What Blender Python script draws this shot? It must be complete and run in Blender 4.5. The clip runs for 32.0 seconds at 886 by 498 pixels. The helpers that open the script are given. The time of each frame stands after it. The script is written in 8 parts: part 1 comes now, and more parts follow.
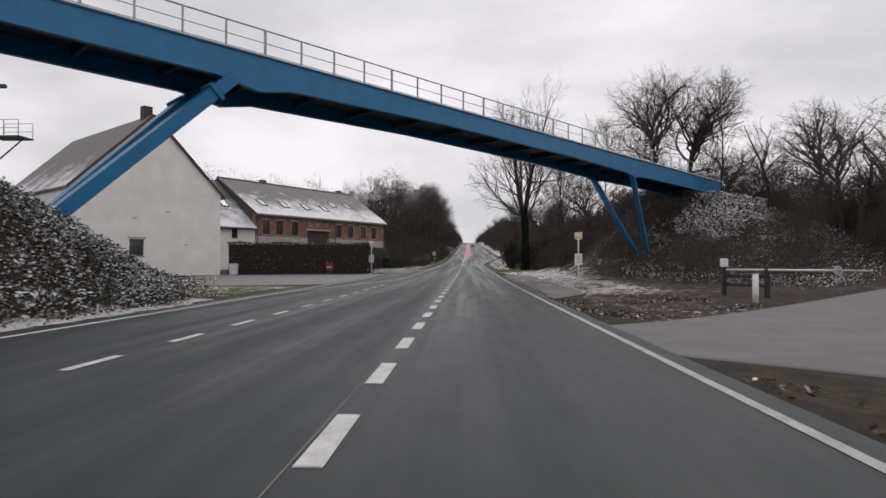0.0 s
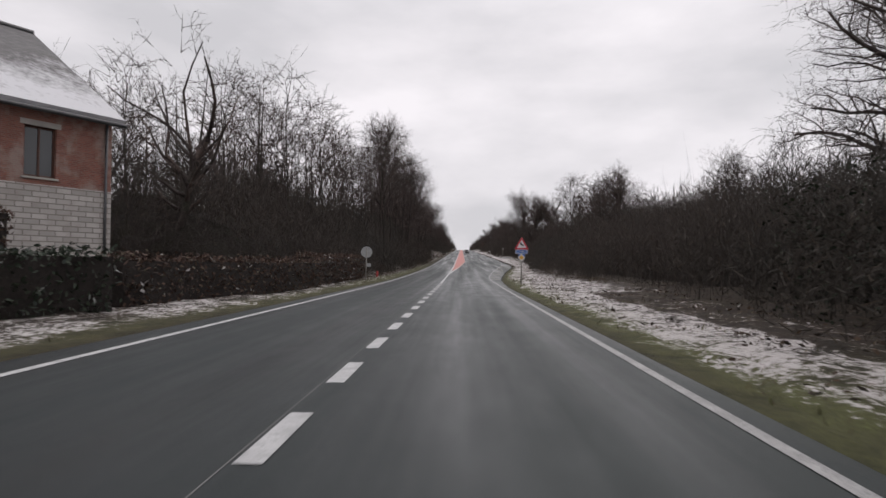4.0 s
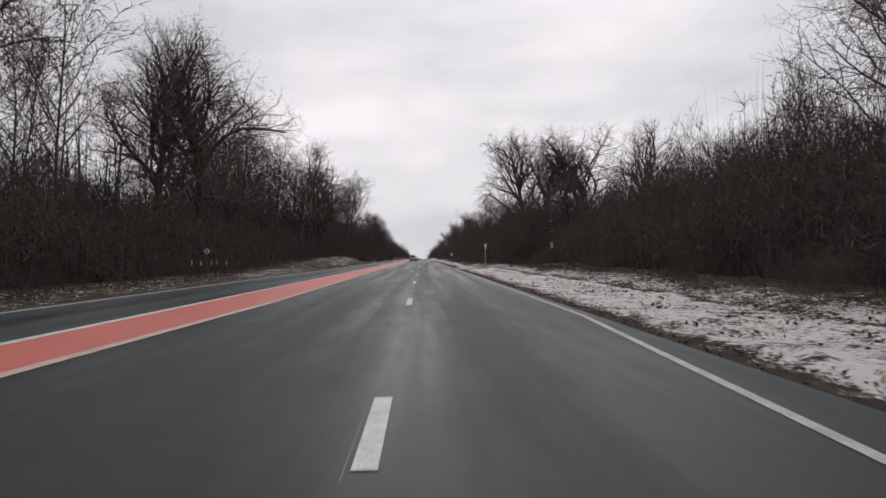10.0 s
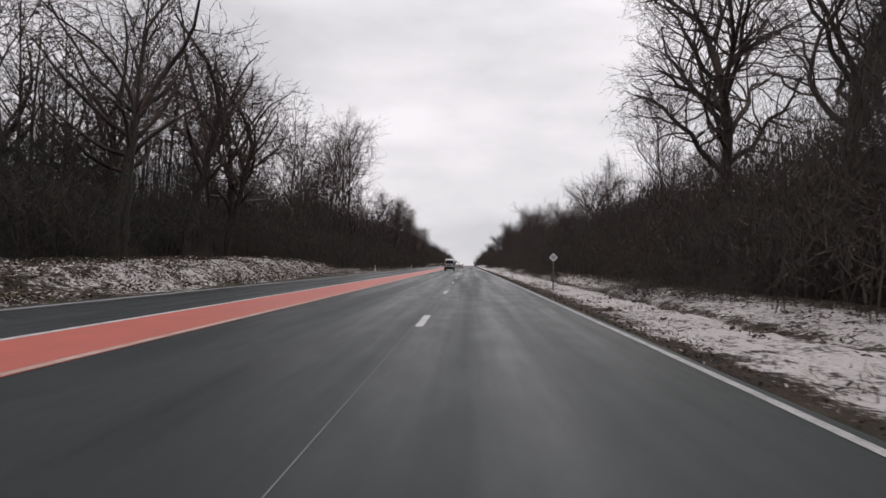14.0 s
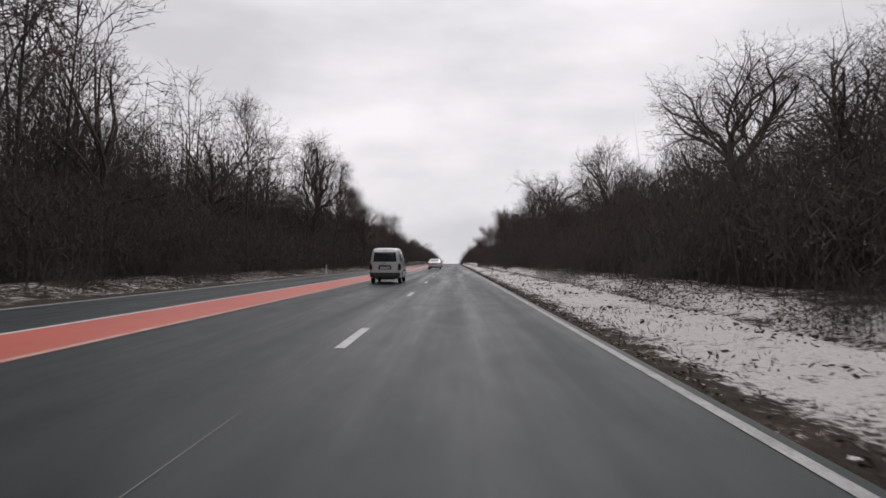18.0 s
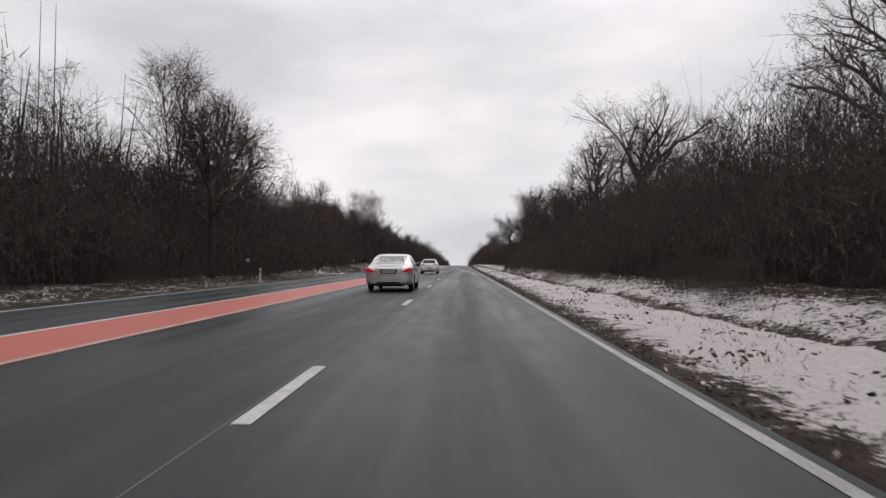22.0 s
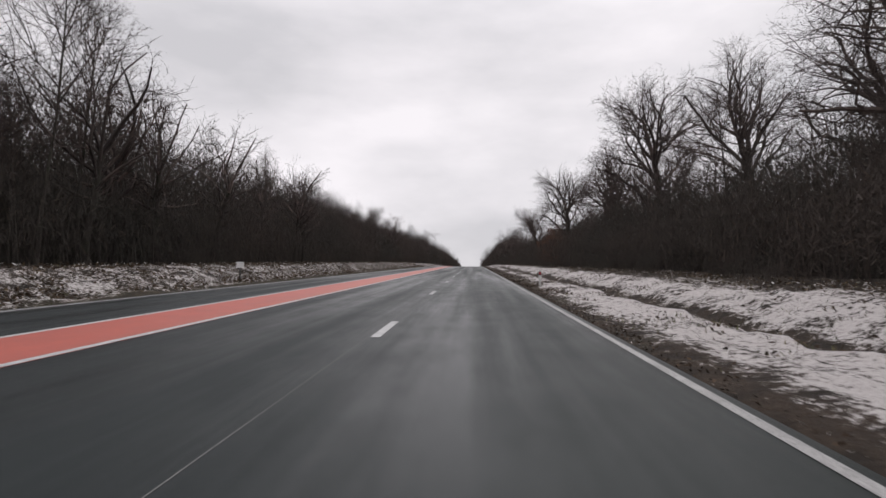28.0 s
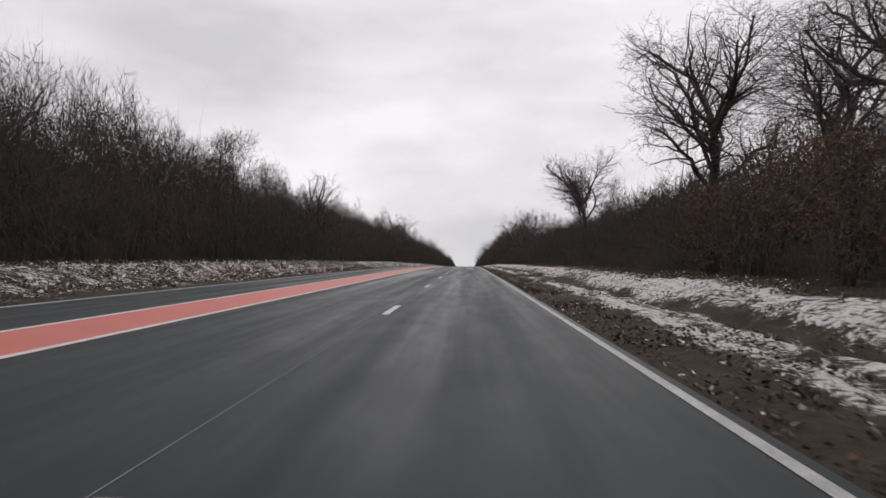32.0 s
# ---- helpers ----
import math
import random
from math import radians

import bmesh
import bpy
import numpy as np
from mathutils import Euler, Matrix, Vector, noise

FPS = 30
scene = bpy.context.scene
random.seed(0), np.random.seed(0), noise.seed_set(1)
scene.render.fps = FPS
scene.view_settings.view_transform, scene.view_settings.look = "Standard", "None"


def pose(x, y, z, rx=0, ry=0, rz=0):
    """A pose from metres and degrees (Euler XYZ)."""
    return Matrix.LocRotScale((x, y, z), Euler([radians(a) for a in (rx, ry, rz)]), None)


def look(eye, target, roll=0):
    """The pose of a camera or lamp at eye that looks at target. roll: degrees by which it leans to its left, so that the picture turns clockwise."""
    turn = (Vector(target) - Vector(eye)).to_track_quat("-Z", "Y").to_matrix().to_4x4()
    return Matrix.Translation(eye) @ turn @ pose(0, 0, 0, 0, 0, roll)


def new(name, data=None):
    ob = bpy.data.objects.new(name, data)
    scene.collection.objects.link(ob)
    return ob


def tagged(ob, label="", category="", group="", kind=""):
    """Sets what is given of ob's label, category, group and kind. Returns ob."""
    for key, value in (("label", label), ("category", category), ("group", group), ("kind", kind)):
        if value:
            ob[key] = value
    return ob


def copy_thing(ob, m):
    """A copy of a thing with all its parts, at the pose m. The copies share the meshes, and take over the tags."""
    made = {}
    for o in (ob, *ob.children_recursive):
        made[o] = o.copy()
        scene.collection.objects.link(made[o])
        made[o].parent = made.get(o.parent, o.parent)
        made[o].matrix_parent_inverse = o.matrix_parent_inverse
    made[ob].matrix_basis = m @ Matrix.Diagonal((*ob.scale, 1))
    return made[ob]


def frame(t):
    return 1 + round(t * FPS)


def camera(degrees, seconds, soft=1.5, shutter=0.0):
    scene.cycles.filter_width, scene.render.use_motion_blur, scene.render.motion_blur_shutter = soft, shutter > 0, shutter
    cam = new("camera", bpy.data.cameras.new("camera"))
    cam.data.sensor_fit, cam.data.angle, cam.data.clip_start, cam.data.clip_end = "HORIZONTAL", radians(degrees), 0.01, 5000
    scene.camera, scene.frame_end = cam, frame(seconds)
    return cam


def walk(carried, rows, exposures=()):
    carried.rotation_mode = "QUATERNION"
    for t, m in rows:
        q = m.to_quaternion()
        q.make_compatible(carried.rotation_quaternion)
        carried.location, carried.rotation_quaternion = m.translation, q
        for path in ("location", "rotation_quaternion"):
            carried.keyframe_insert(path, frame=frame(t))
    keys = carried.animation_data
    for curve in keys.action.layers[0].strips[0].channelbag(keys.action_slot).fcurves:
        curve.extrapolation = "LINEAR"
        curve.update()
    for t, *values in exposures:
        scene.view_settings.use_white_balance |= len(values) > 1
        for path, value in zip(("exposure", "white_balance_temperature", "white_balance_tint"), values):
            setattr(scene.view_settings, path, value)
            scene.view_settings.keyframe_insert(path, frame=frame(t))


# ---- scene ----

# Road frame: y runs along the road, x across it to the right, the first centre line is x = 0.
SLOPES = ((-80, -0.3), (0, -0.3), (30, 0.0), (64, 0.5), (100, 0.6), (127, 1.2), (165, 1.8), (190, 2.2), (600, 2.2), (720, 1.5), (1000, 1.0), (1700, 0.6))
_ys = np.arange(-400.0, 2600.0, 1.0)
_sl = np.tan(np.radians(np.interp(_ys, [a for a, b in SLOPES], [b for a, b in SLOPES])))
_zs = np.concatenate(([0.0], np.cumsum((_sl[1:] + _sl[:-1]) / 2)))
_zs = _zs - np.interp(0.0, _ys, _zs)


def road_z(y):
    return np.interp(y, _ys, _zs)


# seconds, distance along the road, across it, yaw, pitch, roll
PATH = (
    (0.0, -0.06, 0.92, 2.29, 1.11, -0.03), (0.5, 8.91, 0.94, 1.88, 1.21, -0.02), (1.0, 17.97, 0.96, 1.58, 1.31, -0.12),
    (1.5, 27.17, 1.06, 1.57, 1.35, -0.11), (2.0, 36.27, 1.1, 1.76, 1.39, -0.1), (2.5, 45.28, 1.12, 1.74, 1.27, -0.2),
    (3.0, 54.38, 1.14, 1.73, 1.56, -0.21), (3.5, 63.29, 1.19, 1.67, 1.98, -0.3), (5.5, 100.83, 1.35, 1.88, 1.67, -0.14),
    (6.0, 110.24, 1.44, 1.31, 1.49, -0.23), (6.5, 119.0, 1.73, 0.5, 1.87, -0.34), (7.0, 128.36, 2.07, -0.22, 2.15, -0.55),
    (7.5, 138.38, 2.56, -0.91, 2.47, -0.26), (8.0, 148.3, 3.2, -1.79, 2.6, -0.56), (8.5, 157.43, 3.83, -2.31, 2.38, -0.28),
    (9.0, 166.36, 4.56, -2.43, 2.56, 0.0), (9.5, 174.73, 5.27, -2.4, 2.89, 0.28), (10.0, 182.71, 5.88, -1.96, 2.93, 0.55),
    (10.5, 191.08, 6.35, -0.76, 3.1, 0.32), (11.0, 199.74, 6.67, 0.54, 3.28, -0.11), (11.5, 208.15, 6.72, 1.55, 3.38, -0.34),
    (12.0, 216.55, 6.8, 2.35, 3.28, -0.38), (12.5, 224.98, 6.79, 2.57, 3.45, -0.46), (13.0, 232.72, 6.7, 2.7, 3.41, -0.54),
    (13.5, 240.9, 6.57, 2.52, 3.41, -0.71), (14.0, 249.09, 6.43, 2.24, 3.51, -1.08), (14.5, 257.35, 6.35, 2.33, 3.88, -1.17),
    (15.0, 265.61, 6.3, 1.83, 3.75, -1.16), (15.5, 273.86, 6.39, 1.15, 3.62, -1.07), (17.5, 306.63, 7.0, 0.77, 3.37, -0.32),
    (18.0, 314.67, 7.08, 0.99, 3.34, -0.23), (18.5, 322.77, 7.12, 1.34, 3.31, -0.01), (19.0, 331.46, 7.23, 1.6, 3.27, -0.2),
    (19.5, 339.52, 7.21, 1.69, 3.19, -0.42), (20.0, 347.89, 7.18, 1.78, 3.3, -0.53), (20.5, 356.09, 7.16, 2.13, 3.48, -0.49),
    (21.0, 364.6, 7.14, 2.28, 3.45, -0.44), (21.5, 372.86, 7.14, 1.99, 3.5, -0.28), (22.0, 381.01, 7.14, 1.71, 3.45, -0.23),
    (22.5, 389.87, 7.16, 1.62, 3.4, -0.26), (23.0, 398.62, 7.17, 1.59, 3.35, -0.2), (23.5, 407.28, 7.18, 1.5, 3.48, -0.12),
    (24.0, 416.34, 7.19, 1.67, 3.21, -0.04), (24.5, 425.38, 7.19, 2.15, 3.12, -0.05), (25.0, 434.32, 7.18, 2.23, 3.42, -0.16),
    (25.5, 443.23, 7.18, 2.2, 3.45, -0.23), (27.5, 479.64, 7.1, 2.7, 3.43, -0.28), (28.0, 488.45, 7.06, 2.78, 3.35, -0.35),
    (28.5, 497.29, 7.04, 2.55, 3.39, -0.33), (29.0, 506.13, 7.04, 2.11, 3.33, -0.4), (29.5, 514.46, 7.11, 1.88, 3.47, -0.38),
    (30.0, 523.7, 7.19, 1.74, 3.42, -0.46), (30.5, 532.74, 7.24, 1.8, 3.26, -0.41), (31.0, 541.78, 7.28, 1.85, 3.21, -0.26),
    (31.5, 550.84, 7.29, 2.07, 3.16, -0.35), (32.0, 560.01, 7.29, 2.3, 3.12, -0.34),
)
EYE = 1.17
cam = camera(70.9, 32.0, shutter=0.1)
walk(cam, [(t, pose(x, y, float(road_z(y)) + EYE, 90 + pt, rl, yw)) for t, y, x, yw, pt, rl in PATH])

# ---- light: an overcast winter day ----
world = bpy.data.worlds.new("overcast_sky")
scene.world = world
world.use_nodes = True
wn, wl = world.node_tree.nodes, world.node_tree.links
wn.clear()
w_out, w_bg = wn.new("ShaderNodeOutputWorld"), wn.new("ShaderNodeBackground")
w_sky = wn.new("ShaderNodeTexSky")
w_sky.sky_type, w_sky.sun_disc, w_sky.sun_elevation, w_sky.sun_rotation = "NISHITA", False, radians(48), radians(20)
w_grey = wn.new("ShaderNodeHueSaturation")
w_grey.inputs["Saturation"].default_value = 0.12
w_grey.inputs["Value"].default_value = 0.09
w_co = wn.new("ShaderNodeTexCoord")
w_map = wn.new("ShaderNodeMapping")
w_map.inputs["Scale"].default_value = (1.0, 1.0, 2.6)
w_noise = wn.new("ShaderNodeTexNoise")
w_noise.inputs["Scale"].default_value, w_noise.inputs["Detail"].default_value = 2.1, 6.0
w_noise.inputs["Roughness"].default_value = 0.5
w_ramp = wn.new("ShaderNodeValToRGB")
w_ramp.color_ramp.elements[0].position, w_ramp.color_ramp.elements[0].color = 0.36, (0.64, 0.625, 0.66, 1)
w_ramp.color_ramp.elements[1].position, w_ramp.color_ramp.elements[1].color = 0.62, (0.98, 0.935, 0.975, 1)
# an overcast sky is brighter overhead
w_sep = wn.new("ShaderNodeSeparateXYZ")
w_up = wn.new("ShaderNodeMapRange")
w_up.inputs["From Min"].default_value, w_up.inputs["From Max"].default_value = 0.35, 1.0
w_up.inputs["To Min"].default_value, w_up.inputs["To Max"].default_value = 1.0, 1.7
wl.new(w_co.outputs["Generated"], w_sep.inputs[0])
wl.new(w_sep.outputs["Z"], w_up.inputs["Value"])
wl.new(w_up.outputs[0], w_bg.inputs["Strength"])
w_mix = wn.new("ShaderNodeMixRGB")
w_mix.inputs[0].default_value = 0.9
wl.new(w_co.outputs["Generated"], w_map.inputs["Vector"])
wl.new(w_map.outputs["Vector"], w_noise.inputs["Vector"])
wl.new(w_noise.outputs["Fac"], w_ramp.inputs[0])
wl.new(w_sky.outputs[0], w_grey.inputs["Color"])
wl.new(w_grey.outputs[0], w_mix.inputs[1])
wl.new(w_ramp.outputs[0], w_mix.inputs[2])
wl.new(w_mix.outputs[0], w_bg.inputs["Color"])
wl.new(w_bg.outputs[0], w_out.inputs["Surface"])

sun = new("sun", bpy.data.lights.new("sun", "SUN"))
sun.data.energy, sun.data.angle, sun.data.color = 0.5, radians(25), (1.0, 0.95, 0.9)
sun.matrix_world = look((0, 0, 0), (-math.sin(radians(20)) * math.cos(radians(48)), -math.cos(radians(20)) * math.cos(radians(48)), -math.sin(radians(48))))


# ---- helpers of this scene ----
def mesh_of(name, verts, faces, material=None, smooth=False):
    me = bpy.data.meshes.new(name)
    me.from_pydata([tuple(v) for v in verts], [], faces)
    me.update()
    if smooth:
        me.polygons.foreach_set("use_smooth", [True] * len(me.polygons))
    if material:
        me.materials.append(material)
    return me


def bm_mesh(name, bm, material=None):
    me = bpy.data.meshes.new(name)
    bm.to_mesh(me)
    bm.free()
    if material:
        me.materials.append(material)
    return me


def part(name, data, material, parent, label=""):
    """One mesh object under a thing or a part, in that parent's own axes."""
    me = data if isinstance(data, bpy.types.Mesh) else bm_mesh(name, data, material)
    if material and not me.materials:
        me.materials.append(material)
    ob = new(name, me)
    ob.parent = parent
    return tagged(ob, label)


def thing(name, label, category, m=None, group="", kind=""):
    ob = new(name)
    ob.empty_display_size = 0.2
    if m is not None:
        ob.matrix_basis = m
    return tagged(ob, label, category, group, kind)


def box(x0, x1, y0, y1, z0, z1, bevel=0.0, bm=None):
    bm = bm or bmesh.new()
    vs = [bm.verts.new((x, y, z)) for z in (z0, z1) for y in (y0, y1) for x in (x0, x1)]
    fs = [bm.faces.new([vs[i] for i in f]) for f in ((0, 2, 3, 1), (4, 5, 7, 6), (0, 1, 5, 4), (1, 3, 7, 5), (3, 2, 6, 7), (2, 0, 4, 6))]
    if bevel:
        es = {e for f in fs for e in f.edges}
        bmesh.ops.bevel(bm, geom=list(es), offset=bevel, segments=2, profile=0.6, affect="EDGES")
    return bm


def rod(p0, p1, r0, r1=None, sides=10, bm=None):
    """A round bar with closed ends from p0 to p1."""
    bm = bm or bmesh.new()
    r1 = r0 if r1 is None else r1
    p0, p1 = Vector(p0), Vector(p1)
    q = (p1 - p0).to_track_quat("Z", "Y")
    rings = []
    for p, r in ((p0, r0), (p1, r1)):
        rings.append([bm.verts.new(p + q @ Vector((r * math.cos(a), r * math.sin(a), 0))) for a in [2 * math.pi * i / sides for i in range(sides)]])
    for i in range(sides):
        j = (i + 1) % sides
        f = bm.faces.new((rings[0][i], rings[0][j], rings[1][j], rings[1][i]))
        f.smooth = sides > 6
    bm.faces.new(rings[0][::-1])
    bm.faces.new(rings[1])
    return bm


def beam(p0, p1, w, h, up=(0, 0, 1), bm=None):
    """A square bar of width w and height h from p0 to p1."""
    bm = bm or bmesh.new()
    p0, p1 = Vector(p0), Vector(p1)
    d = (p1 - p0).normalized()
    s = d.cross(Vector(up)).normalized() * (w / 2)
    u = s.cross(d).normalized() * (h / 2)
    a = [bm.verts.new(p0 + i * s + j * u) for i, j in ((-1, -1), (1, -1), (1, 1), (-1, 1))]
    b = [bm.verts.new(p1 + i * s + j * u) for i, j in ((-1, -1), (1, -1), (1, 1), (-1, 1))]
    bm.faces.new(a[::-1])
    bm.faces.new(b)
    for i in range(4):
        j = (i + 1) % 4
        bm.faces.new((a[i], a[j], b[j], b[i]))
    bmesh.ops.recalc_face_normals(bm, faces=bm.faces)
    return bm


def prism(points, y0, y1, bm=None):
    """A flat outline in x and z, drawn out from y0 to y1."""
    bm = bm or bmesh.new()
    a = [bm.verts.new((x, y0, z)) for x, z in points]
    b = [bm.verts.new((x, y1, z)) for x, z in points]
    bm.faces.new(a)
    bm.faces.new(b[::-1])
    for i in range(len(a)):
        j = (i + 1) % len(a)
        bm.faces.new((a[j], a[i], b[i], b[j]))
    bmesh.ops.recalc_face_normals(bm, faces=bm.faces)
    return bm


# ---- materials ----
class Nodes:
    """A node material with a principled shader, and short ways to add noise, ramps and bumps."""

    def __init__(self, name, color=(0.5, 0.5, 0.5), rough=0.7, metal=0.0, spec=0.5):
        self.mat = bpy.data.materials.new(name)
        self.mat.use_nodes = True
        self.n, self.l = self.mat.node_tree.nodes, self.mat.node_tree.links
        self.b = self.n["Principled BSDF"]
        self.b.inputs["Base Color"].default_value = (*color, 1)
        self.b.inputs["Roughness"].default_value = rough
        self.b.inputs["Metallic"].default_value = metal
        self.b.inputs["Specular IOR Level"].default_value = spec
        self.co = self.n.new("ShaderNodeTexCoord").outputs["Object"]

    def world(self):
        self.co = self.n.new("ShaderNodeNewGeometry").outputs["Position"]
        return self

    def noise(self, scale, detail=4.0, rough=0.55, stretch=(1, 1, 1), kind="noise"):
        mp = self.n.new("ShaderNodeMapping")
        mp.inputs["Scale"].default_value = stretch
        self.l.new(self.co, mp.inputs["Vector"])
        t = self.n.new("ShaderNodeTexNoise" if kind == "noise" else "ShaderNodeTexVoronoi")
        t.inputs["Scale"].default_value = scale
        if kind == "noise":
            t.inputs["Detail"].default_value, t.inputs["Roughness"].default_value = detail, rough
        self.l.new(mp.outputs[0], t.inputs["Vector"])
        return t.outputs["Fac" if kind == "noise" else "Distance"]

    def ramp(self, fac, *stops):
        r = self.n.new("ShaderNodeValToRGB")
        el = r.color_ramp.elements
        while len(el) < len(stops):
            el.new(0.5)
        for e, (p, c) in zip(el, stops):
            e.position = p
            e.color = (*c, 1) if not isinstance(c, (int, float)) else (c, c, c, 1)
        self.l.new(fac, r.inputs[0])
        return r.outputs[0]

    def mix(self, fac, a, b, mode="MIX"):
        m = self.n.new("ShaderNodeMixRGB")
        m.blend_type = mode
        for i, v in enumerate((fac, a, b)):
            if isinstance(v, (int, float)):
                m.inputs[i].default_value = v if i == 0 else (v, v, v, 1)
            elif isinstance(v, tuple):
                m.inputs[i].default_value = (*v, 1)
            else:
                self.l.new(v, m.inputs[i])
        return m.outputs[0]

    def math(self, op, a, b):
        m = self.n.new("ShaderNodeMath")
        m.operation = op
        for i, v in enumerate((a, b)):
            if isinstance(v, (int, float)):
                m.inputs[i].default_value = v
            else:
                self.l.new(v, m.inputs[i])
        return m.outputs[0]

    def xyz(self, axis):
        s = self.n.new("ShaderNodeSeparateXYZ")
        self.l.new(self.co, s.inputs[0])
        return s.outputs[axis]

    def random(self):
        return self.n.new("ShaderNodeObjectInfo").outputs["Random"]

    def island(self):
        return self.n.new("ShaderNodeNewGeometry").outputs["Random Per Island"]

    def color(self, c):
        self.l.new(c, self.b.inputs["Base Color"])
        return self

    def rough(self, r):
        self.l.new(r, self.b.inputs["Roughness"])
        return self

    def bump(self, h, strength=0.3, dist=0.02):
        bp = self.n.new("ShaderNodeBump")
        bp.inputs["Strength"].default_value, bp.inputs["Distance"].default_value = strength, dist
        self.l.new(h, bp.inputs["Height"])
        self.l.new(bp.outputs[0], self.b.inputs["Normal"])
        return self


def simple(name, color, rough=0.6, metal=0.0, var=0.25, scale=6.0, bump=0.1, spec=0.5):
    m = Nodes(name, color, rough, metal, spec)
    big, small = m.noise(scale, 4), m.noise(scale * 9, 3)
    dark = tuple(c * (1 - var) for c in color)
    c = m.mix(m.ramp(big, (0.35, 0.0), (0.7, 1.0)), dark, color)
    m.color(m.mix(m.ramp(small, (0.3, 0.0), (0.75, 0.35)), c, tuple(c2 * (1 - var) for c2 in color)))
    m.bump(small, bump, 0.01)
    return m.mat


m = Nodes("wet_asphalt", rough=0.5, spec=0.22).world()
_wet = m.n.new("ShaderNodeAttribute")
_wet.attribute_name = "wet"
m.l.new(_wet.outputs["Fac"], m.b.inputs["Specular IOR Level"])
m.b.inputs["Specular Tint"].default_value = (0.86, 0.99, 1.0, 1)
_grain, _mid, _band = m.noise(140, 3), m.noise(2.2, 5, stretch=(1, 0.3, 1)), m.noise(0.55, 5, stretch=(1.9, 0.035, 1))
_c = m.ramp(_grain, (0.3, (0.004, 0.0062, 0.0066)), (0.7, (0.0125, 0.0165, 0.0172)))
_c = m.mix(m.ramp(_mid, (0.35, 0.0), (0.75, 0.45)), _c, (0.007, 0.0098, 0.0102))
_c = m.mix(m.ramp(_band, (0.35, 0.0), (0.7, 0.5)), _c, (0.022, 0.0268, 0.0275))
m.color(_c).rough(m.ramp(m.mix(0.2, _band, _mid), (0.36, 0.30), (0.64, 0.60))).bump(_grain, 0.25, 0.006)
ASPHALT = m.mat

m = Nodes("worn_path_asphalt", rough=0.7).world()
_grain, _mid = m.noise(90, 3), m.noise(0.9, 6)
_c = m.ramp(_grain, (0.3, (0.042, 0.041, 0.041)), (0.7, (0.092, 0.088, 0.087)))
_c = m.mix(m.ramp(_mid, (0.45, 0.0), (0.6, 0.7)), _c, (0.10, 0.085, 0.08))
m.color(_c).bump(_mid, 0.4, 0.03)
PATHWAY = m.mat

m = Nodes("road_paint_white", rough=0.55).world()
_g, _w = m.noise(60, 3), m.noise(5, 5)
_c = m.mix(m.ramp(_w, (0.42, 0.0), (0.66, 0.55)), (0.47, 0.47, 0.47), (0.24, 0.24, 0.24))
m.color(m.mix(m.ramp(_g, (0.52, 0.0), (0.68, 0.6)), _c, (0.16, 0.16, 0.16))).bump(_g, 0.2, 0.004)
PAINT = m.mat

m = Nodes("road_paint_red", rough=0.5).world()
_g, _w, _b = m.noise(70, 3), m.noise(1.3, 5), m.noise(0.35, 3, stretch=(2, 0.2, 1))
_c = m.mix(m.ramp(_w, (0.35, 0.0), (0.7, 0.6)), (0.44, 0.085, 0.055), (0.33, 0.065, 0.045))
_c = m.mix(m.ramp(_b, (0.4, 0.0), (0.7, 0.4)), _c, (0.26, 0.075, 0.06))
m.color(m.mix(m.ramp(_g, (0.5, 0.0), (0.75, 0.4)), _c, (0.22, 0.07, 0.06))).bump(_g, 0.2, 0.004)
RED_PAINT = m.mat

m = Nodes("snowy_verge", rough=0.9, spec=0.2).world()
_s1, _s2, _s3, _s4 = m.noise(0.45, 5, 0.6), m.noise(2.2, 6, 0.66, stretch=(1.0, 0.75, 1)), m.noise(8.5, 5, 0.7), m.noise(48, 4, 0.7)
_soil = m.mix(m.ramp(_s2, (0.38, 0.0), (0.62, 1.0)), (0.018, 0.014, 0.011), (0.062, 0.043, 0.030))
_soil = m.mix(m.ramp(_s1, (0.52, 0.0), (0.64, 0.4)), _soil, (0.060, 0.052, 0.028))
_grn = m.n.new("ShaderNodeAttribute")
_grn.attribute_name = "green"
_soil = m.mix(m.math("MULTIPLY", _grn.outputs["Fac"], m.ramp(_s2, (0.3, 0.35), (0.6, 1.0))), _soil, (0.135, 0.150, 0.055))
_soil = m.mix(m.ramp(_s4, (0.35, 0.0), (0.65, 0.75)), _soil, (0.022, 0.017, 0.013))
_snow = m.mix(_s3, (0.39, 0.365, 0.355), (0.71, 0.675, 0.665))
_snow = m.mix(m.ramp(_s4, (0.50, 0.0), (0.66, 0.7)), _snow, (0.20, 0.17, 0.15))
_att = m.n.new("ShaderNodeAttribute")
_att.attribute_name = "snow"
_sum = m.math("ADD", m.math("ADD", m.math("MULTIPLY", _s1, 0.7), m.math("MULTIPLY", _s2, 1.15)), m.math("ADD", m.math("MULTIPLY", _s3, 1.55), m.math("MULTIPLY", _s4, 0.9)))
_sum = m.math("ADD", m.math("SUBTRACT", _sum, 2.15), _att.outputs["Fac"])
m.color(m.mix(m.ramp(_sum, (0.44, 0.0), (0.56, 1.0)), _soil, _snow))
m.bump(m.math("ADD", _s2, m.math("ADD", m.math("MULTIPLY", _s3, 0.6), m.math("MULTIPLY", _s4, 0.2))), 0.9, 0.12)
VERGE = m.mat

